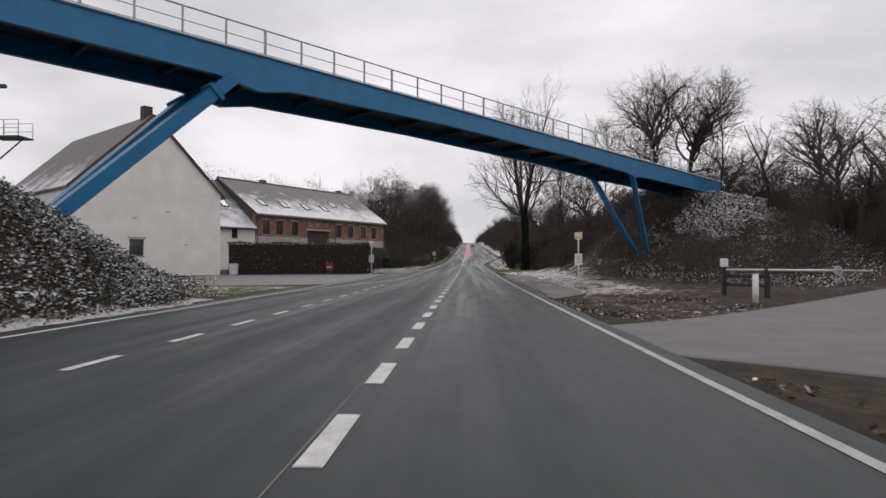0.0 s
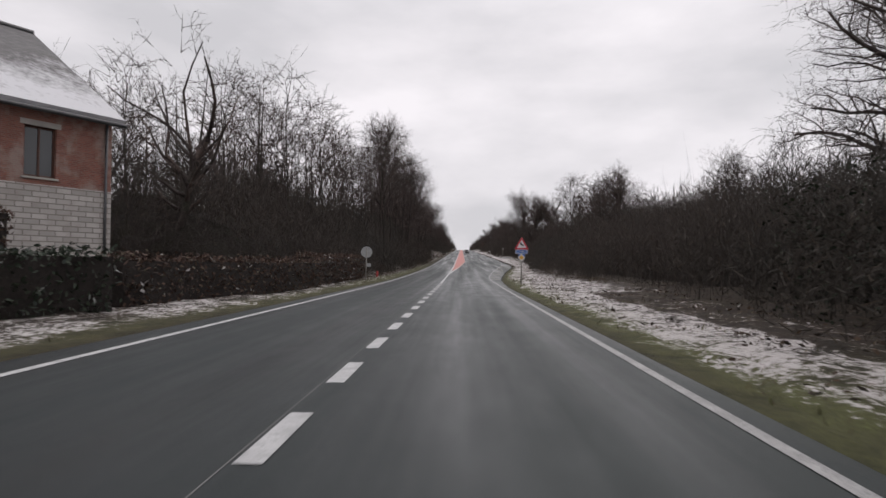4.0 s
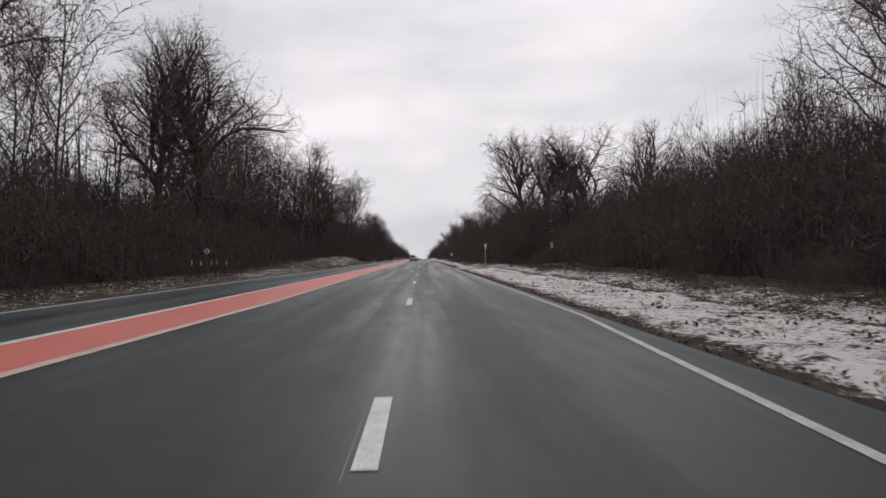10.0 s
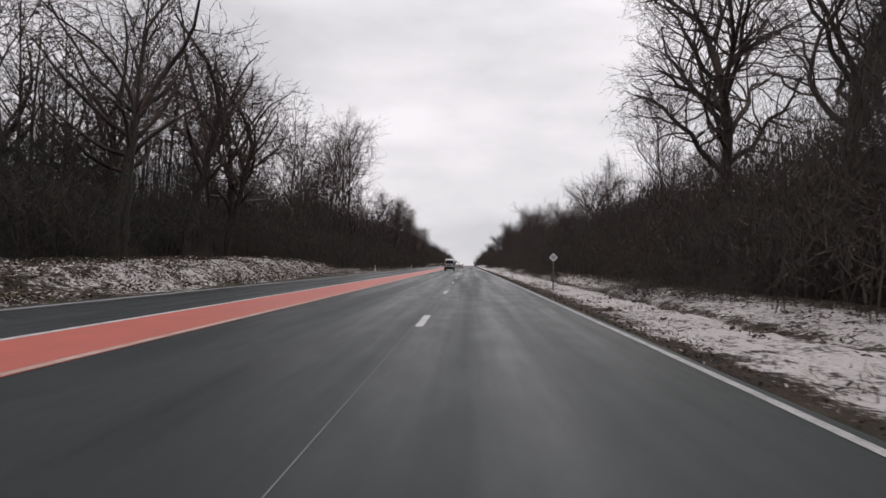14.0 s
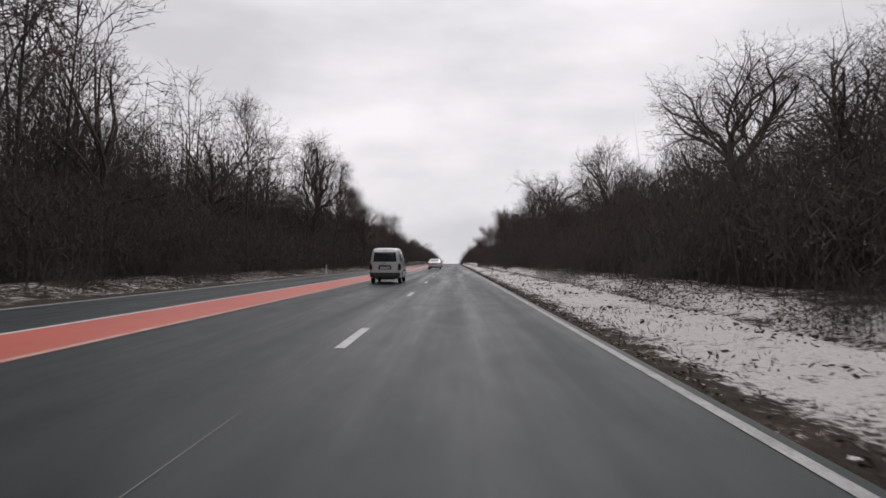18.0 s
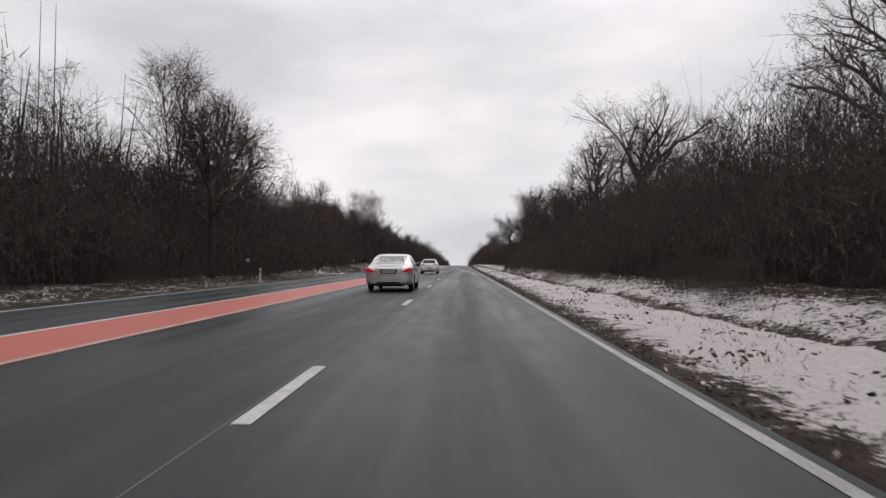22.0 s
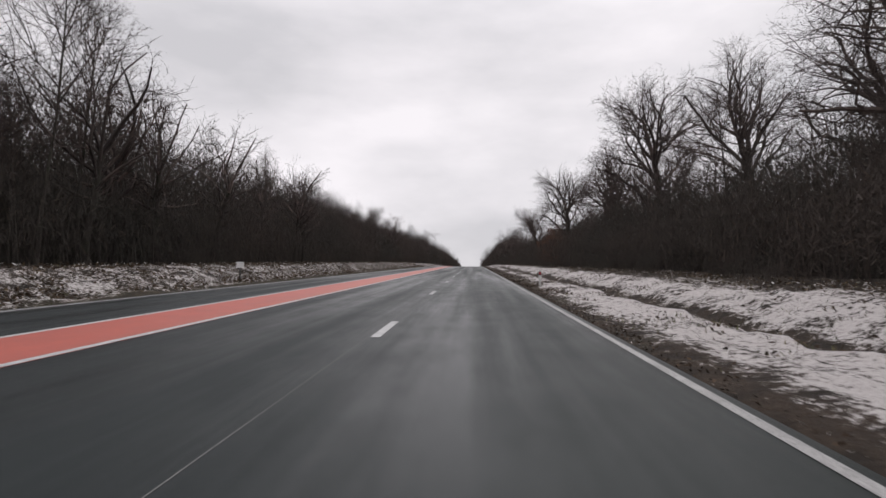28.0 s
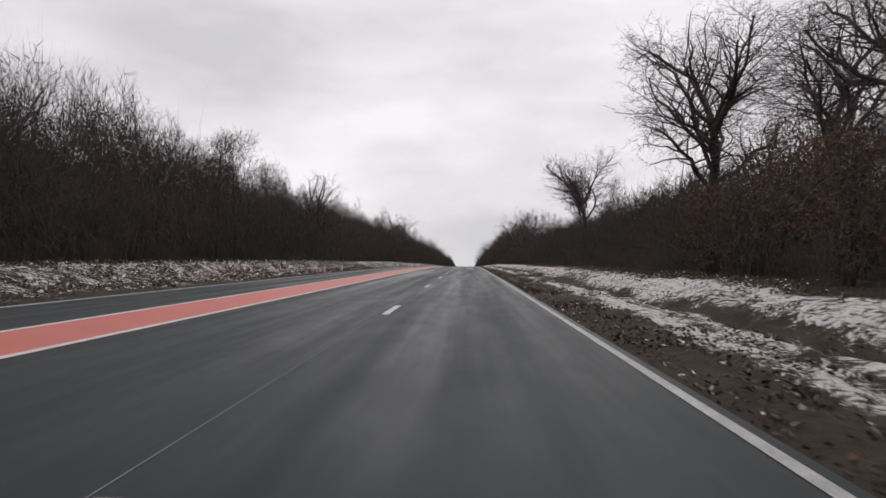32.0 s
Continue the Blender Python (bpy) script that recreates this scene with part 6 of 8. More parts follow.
part("diamond", plate(rounded([(-0.22, 1.62), (0, 1.4), (0.22, 1.62), (0, 1.84)], 0.04), -0.012, 0.0), SIGN_WHITE, t)
part("yellow_field", plate(rounded([(-0.14, 1.62), (0, 1.48), (0.14, 1.62), (0, 1.76)], 0.02), -0.016, -0.0125), SIGN_YELLOW, t)

# round sign seen from behind
t = thing("round_sign", "round traffic sign seen from its grey back", "road sign", ground_at(-5.35, 115.0, 8, 1.5))
part("post", rod((0, -0.04, -0.3), (0, -0.04, 2.35), 0.038), POST_GREY, t)
part("disc", plate(ring_outline(32, 0.39, cz=1.98), 0.0, 0.012), SIGN_GREY, t)
part("disc_face", plate(ring_outline(32, 0.38, cz=1.98), 0.013, 0.018), SIGN_WHITE, t)
part("small_plate", plate([(-0.02, 1.0), (0.32, 0.96), (0.32, 1.2), (-0.02, 1.24)], 0.0, 0.012), SIGN_GREY, t)

# blue lane sign on two posts
t = thing("lane_sign", "blue lane arrangement sign with white arrows on two posts", "road sign", ground_at(10.75, 171.3, 0))
for x in (-0.31, 0.31):
    part("post", rod((x, 0.05, -0.3), (x, 0.05, 2.75), 0.033), POST_GREY, t)
part("panel", plate(rounded([(-0.5, 1.28), (0.5, 1.28), (0.5, 2.85), (-0.5, 2.85)], 0.05), -0.012, 0.012), SIGN_WHITE, t)
part("blue_field", plate(rounded([(-0.475, 1.60), (0.475, 1.60), (0.475, 2.825), (-0.475, 2.825)], 0.03), -0.017, -0.0125), SIGN_BLUE, t)
part("lower_field", plate(rounded([(-0.475, 1.305), (0.475, 1.305), (0.475, 1.58), (-0.475, 1.58)], 0.02), -0.017, -0.0125), SIGN_BLUE, t)


def bar2d(p, q, w):
    a, b = Vector(p), Vector(q)
    n = Vector((-(b - a).y, (b - a).x)).normalized() * (w / 2)
    return [tuple(a - n), tuple(b - n), tuple(b + n), tuple(a + n)]


part("divider", plate(bar2d((-0.13, 1.62), (-0.13, 2.81), 0.03), -0.021, -0.0175), SIGN_WHITE, t)
for p, q in (((-0.29, 1.85), (-0.29, 2.6)), ((0.06, 1.78), (0.06, 2.6)), ((0.06, 2.15), (0.3, 2.38)), ((0.3, 2.37), (0.3, 2.6))):
    part("arrow_shaft", plate(bar2d(p, q, 0.055), -0.021, -0.0175), SIGN_WHITE, t)
for x, z, s in ((-0.29, 2.6, 1), (0.06, 2.6, 1), (0.3, 2.6, 1), (-0.29, 1.85, -1)):
    part("arrow_head", plate([(x - 0.08, z), (x + 0.08, z), (x, z + 0.1 * s)], -0.021, -0.0175), SIGN_WHITE, t)
for x0, x1 in ((-0.40, -0.34), (-0.26, -0.2), (-0.17, -0.04), (-0.01, 0.1), (0.13, 0.24), (0.34, 0.40)):
    part("text_bar", plate([(x0, 1.38), (x1, 1.38), (x1, 1.5), (x0, 1.5)], -0.021, -0.0175), SIGN_WHITE, t)


def bus_stop(x, y, turn):
    t = thing("bus_stop_post", "pale bus stop post with a yellowish flag and timetable case", "bus stop", ground_at(x, y, turn), "bus stop posts")
    part("post", rod((0, 0, -0.3), (0, 0, 2.75), 0.042), POST_WHITE, t)
    part("flag", box(-0.24, 0.24, -0.025, 0.025, 2.68, 3.08, 0.02), POST_YELLOW, t, "pale yellow stop flag")
    part("flag_panel", box(-0.19, 0.19, -0.03, -0.026, 2.8, 3.02), SIGN_WHITE, t)
    part("bracket", plate([(-0.14, 2.6), (0.14, 2.6), (0.2, 2.68), (-0.2, 2.68)], -0.02, 0.02), POST_YELLOW, t)
    part("timetable_case", box(-0.23, 0.23, -0.09, -0.043, 1.05, 1.75, 0.015), SIGN_WHITE, t, "white timetable case")
    for k in range(5):
        part("text_bar", box(-0.16, 0.16, -0.096, -0.0925, 1.18 + k * 0.1, 1.21 + k * 0.1), POST_GREY, t)


bus_stop(7.75, 38.7, -12)
bus_stop(-8.0, 57.2, 6)


def delineator(x, y, lean=0.0, h=0.85, label="white plastic roadside marker post with a dark band"):
    t = thing("marker_post", label, "marker post", ground_at(x, y, 0, lean), "roadside marker posts")
    part("post", box(-0.055, 0.055, -0.04, 0.04, -0.2, h, 0.012), POST_WHITE, t)
    part("dark_band", box(-0.058, 0.058, -0.043, 0.043, h - 0.28, h - 0.1), SIGN_BLACK, t)
    part("reflector", box(-0.03, 0.03, -0.048, -0.0435, h - 0.24, h - 0.14), SIGN_RED if x > 0 else SIGN_WHITE, t)


for x, y in ((-4.9, 325), (-4.6, 417), (-4.95, 573), (-4.95, 620), (-4.95, 668), (10.4, 151), (10.3, 519), (-4.7, 372)):
    delineator(x, y)
delineator(10.15, 365.6, 7, 0.8, "weathered leaning white roadside marker post")


def small_plate_sign(x, y, h, turn, label, w=0.36, hh=0.26):
    t = thing("plate_sign", label, "road sign", ground_at(x, y, turn), "small plate signs")
    part("post", rod((0, 0.03, -0.2), (0, 0.03, h), 0.04), SIGN_BLACK, t)
    part("plate", box(-w / 2, w / 2, -0.01, 0.01, h - hh, h + 0.04, 0.006), SIGN_WHITE, t)


small_plate_sign(-4.95, 520, 1.12, 20, "small white plate on a dark post at the verge")
small_plate_sign(-6.4, 420.0, 1.3, 10, "small white plate among the brush", 0.2, 0.16)
small_plate_sign(-7.65, 466.0, 0.92, 0, "small white plate on the snowy verge", 0.15, 0.13)

# give-way sign at the forest road, seen from its edge
t = thing("give_way_sign", "give-way sign on a grey post seen edge-on", "road sign", ground_at(13.2, 253.6, 104))
part("post", rod((0, 0.04, -0.3), (0, 0.04, 2.75), 0.04), POST_GREY, t)
part("triangle", plate(rounded([(-0.42, 2.7), (0, 1.97), (0.42, 2.7)], 0.06), -0.012, 0.012), SIGN_WHITE, t)
part("red_border", plate(rounded([(-0.40, 2.69), (0, 2.0), (0.40, 2.69)], 0.05), -0.017, -0.0125), SIGN_RED, t)
part("white_field", plate(rounded([(-0.26, 2.61), (0, 2.16), (0.26, 2.61)], 0.03), -0.021, -0.0175), SIGN_WHITE, t)


def priority_sign(x, y, turn, label):
    t = thing("priority_sign", label, "road sign", ground_at(x, y, turn), "diamond signs")
    part("post", rod((0, 0.04, -0.3), (0, 0.04, 1.72), 0.032), simple("rusty_post", (0.10, 0.085, 0.075), 0.7), t)
    part("diamond", plate(rounded([(-0.215, 1.60), (0, 1.385), (0.215, 1.60), (0, 1.815)], 0.05), -0.012, 0.012), SIGN_WHITE, t)
    part("grey_field", plate(rounded([(-0.14, 1.60), (0, 1.46), (0.14, 1.60), (0, 1.74)], 0.03), -0.017, -0.0125), SIGN_GREY, t, "faded grey field")


priority_sign(10.6, 279.6, -4, "small faded white diamond sign on the snowy verge")
priority_sign(-7.0, 220.5, 176, "diamond priority sign seen from behind at the wood's edge")

# stakes with white tops beside the diamond sign
for x, y, h in ((-7.95, 220.6, 1.05), (-7.55, 221.0, 1.0), (-7.0, 221.2, 1.05), (-6.55, 220.9, 1.1), (-6.2, 221.6, 1.05)):
    t = thing("stake", "thin dark stake with a white top in the brush", "stake", ground_at(x, y, 0, 2.0), "white-topped stakes")
    part("post", box(-0.025, 0.025, -0.025, 0.025, -0.2, h - 0.3, 0.005), SIGN_BLACK, t)
    part("white_top", box(-0.03, 0.03, -0.03, 0.03, h - 0.3, h, 0.006), POST_WHITE, t)

# red hydrant on the verge
t = thing("fire_hydrant", "small red fire hydrant on the grass verge", "hydrant", ground_at(-5.7, 123.4))
part("barrel", rod((0, 0, -0.2), (0, 0, 0.42), 0.09, 0.085, 14), HYDRANT_RED, t)
part("cap", rod((0, 0, 0.42), (0, 0, 0.53), 0.11, 0.05, 14), HYDRANT_RED, t)
part("outlet", rod((-0.15, 0, 0.3), (0.15, 0, 0.3), 0.05, sides=10), HYDRANT_RED, t)
part("base_flange", rod((0, 0, -0.02), (0, 0, 0.06), 0.13, 0.13, 14), HYDRANT_RED, t)

# utility pole by the forest road
t = thing("utility_pole", "tall dark wooden utility pole with white labels", "pole", ground_at(21.8, 258.5, 0, 0.8))
part("pole", rod((0, 0, -0.5), (0, 0, 9.6), 0.16, 0.11, 12), POLE_WOOD, t)
part("label_plate", box(-0.12, 0.12, -0.19, -0.165, 1.9, 2.6), SIGN_WHITE, t)
for z in (3.9, 5.3, 7.2):
    part("band", rod((0, 0, z), (0, 0, z + 0.05), 0.17, 0.17, 12), SIGN_GREY, t)
# tall pole with a service platform by the bridge
t = thing("service_mast", "dark steel mast with a small railed platform", "mast", Matrix.Translation((-30.6, 40.0, gz(-30.6, 40.0))))
part("mast", rod((0, 0, -0.5), (0, 0, 14.0), 0.2, 0.16, 12), DARKSTEEL, t)
part("platform", box(0.1, 2.2, -0.7, 0.7, 9.35, 9.45), DARKSTEEL, t)
for x, y in ((0.15, -0.68), (2.15, -0.68), (0.15, 0.68), (2.15, 0.68), (1.15, -0.68), (1.15, 0.68)):
    part("railing_post", rod((x, y, 9.4), (x, y, 10.5), 0.025, sides=6), STEEL, t)
for y in (-0.68, 0.68):
    for z in (9.95, 10.5):
        part("railing_bar", rod((0.15, y, z), (2.15, y, z), 0.022, sides=6), STEEL, t)
part("brace", rod((2.0, 0, 9.35), (0.15, 0, 7.8), 0.05, sides=8), DARKSTEEL, t)
part("lamp_arm", rod((0, 0, 12.6), (0.5, 0, 12.9), 0.04, sides=8), DARKSTEEL, t)
part("lamp_head", box(0.3, 0.75, -0.15, 0.15, 12.75, 13.0, 0.04), DARKSTEEL, t)

# barrier on the cycle path
t = thing("path_barrier", "white swing barrier with dark posts across the cycle path", "barrier", Matrix.Translation((10.2, 22.0, gz(10.2, 22.0))))
for x, y, h in ((0, 0.9, 1.05), (0.75, -0.75, 1.0)):
    part("post", box(x - 0.07, x + 0.07, y - 0.07, y + 0.07, -0.3, h, 0.01), SIGN_BLACK, t)
for z in (0.42, 0.72):
    part("cross_bar", beam((0, 0.9, z), (0.75, -0.75, z), 0.05, 0.1), SIGN_BLACK, t)
part("swing_arm", rod((0.05, 0.8, 0.95), (1.75, -2.9, 0.98), 0.04), POST_WHITE, t)
part("arm_tip", rod((1.75, -2.9, 0.98), (2.2, -3.9, 0.98), 0.03), SIGN_GREY, t, "thin grey end of the arm")
part("arm_disc", plate(ring_outline(20, 0.15, cz=0.98), -0.01, 0.01), SIGN_GREY, t, "round grey reflector plate").matrix_local = Matrix.Translation((1.78, -2.98, 0)) @ Matrix.Rotation(radians(12), 4, "Z")
part("info_plate", box(-0.14, 0.14, -0.02, 0.02, 1.06, 1.36, 0.008), SIGN_WHITE, t).matrix_local = Matrix.Translation((0, 0.9, 0))
for x, y, lab in ((9.55, 19.0, "short white bollard beside the path barrier"), (12.3, 15.4, "short white bollard at the far side of the path")):
    b = thing("bollard", lab, "bollard", ground_at(x, y), "path bollards")
    part("post", rod((0, 0, -0.2), (0, 0, 0.86), 0.085, sides=14), POST_WHITE, b)
    part("cap", rod((0, 0, 0.86), (0, 0, 0.9), 0.085, 0.05, 14), POST_WHITE, b)

# red letter box before the hedge
BOX_RED = simple("letter_box_red", (0.20, 0.018, 0.025), 0.5)
t = thing("letter_box", "dark red letter box on a dark stand before the hedge", "letter box", ground_at(-11.3, 54.6))
part("stand", box(-0.26, 0.26, -0.16, 0.16, -0.2, 0.42, 0.03), SIGN_BLACK, t, "dark stand")
part("box", box(-0.31, 0.31, -0.2, 0.2, 0.42, 0.92, 0.04), BOX_RED, t)
part("lid", box(-0.33, 0.33, -0.22, 0.22, 0.92, 1.0, 0.03), BOX_RED, t)
part("top_cap", rod((0.16, 0, 1.0), (0.16, 0, 1.16), 0.1, 0.06, 12), BOX_RED, t)
part("white_label", box(-0.2, 0.2, -0.208, -0.202, 0.62, 0.74), SIGN_WHITE, t)
part("text_bar", box(-0.15, 0.15, -0.212, -0.2085, 0.665, 0.70), SIGN_RED, t)
t = thing("gate_pillar", "grey stone gate pillar beside the hedge", "pillar", ground_at(-11.5, 73.2))
part("shaft", box(-0.16, 0.16, -0.16, 0.16, -0.2, 1.75, 0.02), CONCRETE, t)
part("coping", box(-0.21, 0.21, -0.21, 0.21, 1.75, 1.83, 0.02), CONCRETE, t)
t = thing("garden_bin", "pale wheeled bin by the white house", "bin", ground_at(-19.0, 52.2))
part("body", prism([(-0.24, 0.08), (0.24, 0.08), (0.29, 0.95), (-0.29, 0.95)], -0.3, 0.3), POST_WHITE, t)
part("lid", box(-0.31, 0.31, -0.33, 0.33, 0.95, 1.03, 0.03), SIGN_GREY, t)
for x in (-0.2, 0.2):
    part("wheel", rod((x - 0.03, 0.28, 0.1), (x + 0.03, 0.28, 0.1), 0.1), SIGN_BLACK, t)

# boulders and logs on the snowy verge
STONE = simple("grey_boulder", (0.17, 0.15, 0.13), 0.9, var=0.5, scale=3, bump=0.7)
for i, (x, y, r) in enumerate(((-6.8, 462, 0.55), (-7.6, 463.4, 0.4), (-6.4, 472, 0.5), (-7.3, 473.2, 0.42), (-6.9, 475, 0.35))):
    bm = bmesh.new()
    bmesh.ops.create_icosphere(bm, subdivisions=3, radius=r)
    for v in bm.verts:
        v.co *= 1 + 0.35 * noise.noise(v.co * (1.6 / r) + Vector((i * 7, 0, 0)))
        v.co.z *= 0.6
        v.co.x *= 1.4
    for f in bm.faces:
        f.smooth = True
    ob = new("boulder", bm_mesh("boulder", bm, STONE))
    ob.location = (x, y, gz(x, y) + r * 0.25)
    tagged(ob, "grey-brown boulder lying on the snowy verge", "boulder", "verge boulders")


# ---- cars ----
from mathutils.bvhtree import BVHTree

RUBBER, RIM, CHROME = simple("tyre_rubber", (0.012, 0.012, 0.012), 0.8), simple("alloy_rim", (0.55, 0.56, 0.57), 0.35, 0.6), simple("chrome_trim", (0.7, 0.7, 0.7), 0.15, 1.0, var=0.05)
BLACKPLASTIC = simple("black_plastic", (0.018, 0.018, 0.019), 0.6)
m = Nodes("car_glass", (0.02, 0.025, 0.028), 0.05, 0.0, 0.5)
CARGLASS = m.mat
m = Nodes("snowy_glass_sky_grey", (0.1, 0.1, 0.1), 0.15)
_s = m.noise(2.6, 5, 0.55, stretch=(1, 1, 2.5))
_zz = m.xyz(2)
_f = m.ramp(m.math("ADD", _s, m.math("MULTIPLY", m.math("SUBTRACT", 1.235, _zz), 1.6)), (0.44, 0.0), (0.66, 0.85))
# bare glass is painted grey for the sky's reflection, snow lies below
m.color(m.mix(_f, (0.16, 0.165, 0.16), (0.66, 0.66, 0.67))).rough(m.ramp(_f, (0.0, 0.12), (1.0, 0.8)))
SNOWGLASS = m.mat
m = Nodes("tail_lamp_red", (0.30, 0.008, 0.012), 0.12, 0.0, 0.6)
LAMP = m.mat
m = Nodes("lit_tail_lamp", (0.42, 0.01, 0.014), 0.3, 0.0, 0.25)
_g = m.noise(9, 2)
m.color(m.mix(m.ramp(_g, (0.4, 0.0), (0.6, 1.0)), (0.13, 0.003, 0.006), (0.33, 0.010, 0.02)))
m.b.inputs["Emission Color"].default_value, m.b.inputs["Emission Strength"].default_value = (1.0, 0.03, 0.05, 1), 0.2
LITLAMP = m.mat
SMOKED = simple("smoked_lamp", (0.028, 0.011, 0.012), 0.25)
RECESS = simple("shaded_recess_grey", (0.13, 0.13, 0.13), 0.5)
PLATE = simple("dirty_plate_white", (0.42, 0.42, 0.42), 0.5)


def car_paint(name, c, metal, dirt_amount):
    m = Nodes(name, c, 0.3, metal)
    m.b.inputs["Coat Weight"].default_value, m.b.inputs["Coat Roughness"].default_value = 0.4, 0.12
    d, z = m.noise(2.5, 5), m.xyz(2)
    dirt = m.ramp(m.math("SUBTRACT", d, m.math("MULTIPLY", z, 0.6)), (0.08, 0.0), (0.45, dirt_amount))
    m.color(m.mix(dirt, c, (0.13, 0.125, 0.12)))
    m.rough(m.ramp(dirt, (0.0, 0.28), (1.0, 0.75)))
    return m.mat


class Shell:
    """A car's body drawn through cross-sections (y, half width, sill, belt, roof half width, roof height), on which panels are laid."""

    def __init__(self, parent, rows, material, axles):
        self.t = parent
        vs, fs = [], []
        for y, hw, sill, belt, hr, zr in rows:
            half = [(hw * 0.80, sill), (hw * 0.955, sill + 0.02), (hw * 0.995, sill + 0.14), (hw, (sill + belt) / 2 + 0.04), (hw * 0.99, belt - 0.09), (hw * 0.955, belt - 0.005),
                    (hw * 0.955 * 0.45 + hr * 0.55 + 0.012, belt * 0.42 + (zr - 0.06) * 0.58), (hr, zr - 0.06), (hr * 0.86, zr - 0.016), (hr * 0.4, zr)]
            vs += [(x, y, z) for x, z in half] + [(-x, y, z) for x, z in reversed(half)]
        n = 20
        for i in range(len(rows) - 1):
            fs += [(i * n + j, i * n + (j + 1) % n, (i + 1) * n + (j + 1) % n, (i + 1) * n + j) for j in range(n)]
        last = (len(rows) - 1) * n
        for k, flip in ((0, 1), (last, 0)):
            for j in range(9):
                q = (k + j, k + j + 1, k + 18 - j, k + 19 - j)
                fs.append(q[::-1] if flip else q)
        raw = mesh_of("body", vs, fs, material, True)
        self.tree = BVHTree.FromBMesh(self.shaped(raw, ()))
        bm = self.shaped(raw, axles)
        me = bpy.data.meshes.new("body")
        bm.to_mesh(me)
        bm.free()
        me.materials.append(material)
        me.materials.append(BLACKPLASTIC)
        self.body = part("body", me, None, parent)

    def shaped(self, raw, axles):
        """The rounded body, with a wheel house cut out round each axle (y, radius)."""
        tmp = bpy.data.objects.new("body", raw)
        scene.collection.objects.link(tmp)
        md = tmp.modifiers.new("round", "SUBSURF")
        md.levels = md.render_levels = 2
        cutters = []
        for y, r in axles:
            for s in (1, -1):
                c = rod((s * 0.58, y, r), (s * 1.3, y, r), r + 0.045, sides=36)
                bmesh.ops.recalc_face_normals(c, faces=c.faces)
                me = bpy.data.meshes.new("cutter")
                c.to_mesh(me)
                c.free()
                me.materials.append(BLACKPLASTIC)
                ob = bpy.data.objects.new("cutter", me)
                scene.collection.objects.link(ob)
                cut = tmp.modifiers.new("wheel_house", "BOOLEAN")
                cut.operation, cut.solver, cut.object = "DIFFERENCE", "EXACT", ob
                cut.material_mode = "TRANSFER"
                cutters.append(ob)
        me = bpy.data.meshes.new_from_object(tmp.evaluated_get(bpy.context.evaluated_depsgraph_get()))
        for ob in cutters + [tmp]:
            bpy.data.objects.remove(ob)
        bm = bmesh.new()
        bm.from_mesh(me)
        if not axles:
            bmesh.ops.recalc_face_normals(bm, faces=bm.faces)
        for f in bm.faces:
            f.smooth = f.material_index == 0
        return bm

    def hit(self, a, b, view):
        if view == "rear":
            o, d = Vector((a, -3, b)), Vector((0, 1, 0))
        elif view == "top":
            o, d = Vector((a, b, 4)), Vector((0, 0, -1))
        else:
            s = 1 if view == "right" else -1
            o, d = Vector((s * 3, a, b)), Vector((-s, 0, 0))
        return self.tree.ray_cast(o, d)[0], o, d

    def panel(self, name, pts, view, material, lift=0.006, label="", parent=None, cuts=5, thick=0.014):
        """A panel with the given outline that follows the body."""
        bm = bmesh.new()
        f = bm.faces.new([bm.verts.new((a, b, 0)) for a, b in pts])
        bmesh.ops.triangulate(bm, faces=[f])
        bmesh.ops.subdivide_edges(bm, edges=bm.edges[:], cuts=cuts, use_grid_fill=True)
        rays = [(v,) + self.hit(v.co.x, v.co.y, view) for v in bm.verts]
        d = rays[0][3]
        depths = sorted((p - o).dot(d) for v, p, o, d in rays if p is not None)
        far = depths[len(depths) // 2] + 0.4
        for v, p, o, d in rays:
            k = far - 0.4 if p is None else min((p - o).dot(d), far)
            v.co = o + d * (k - lift)
        bm.normal_update()
        mean = sum((fc.normal * fc.calc_area() for fc in bm.faces), Vector())
        if mean.dot(d) > 0:
            bmesh.ops.reverse_faces(bm, faces=bm.faces)
        rim = [e for e in bm.edges if len(e.link_faces) == 1]
        back = {v: bm.verts.new(v.co + d * thick) for e in rim for v in e.verts}
        for e in rim:
            lp = e.link_loops[0]
            p, q = lp.vert, lp.link_loop_next.vert
            bm.faces.new((q, p, back[p], back[q]))
        for fc in bm.faces:
            fc.smooth = True
        return part(name, bm, material, parent or self.t, label)

    def seam(self, p, q, view, w=0.008):
        a, b = Vector(p), Vector(q)
        n = Vector((-(b - a).y, (b - a).x)).normalized() * (w / 2)
        return self.panel("panel_gap", [tuple(a - n), tuple(b - n), tuple(b + n), tuple(a + n)], view, BLACKPLASTIC, 0.002, cuts=4, thick=0.004)


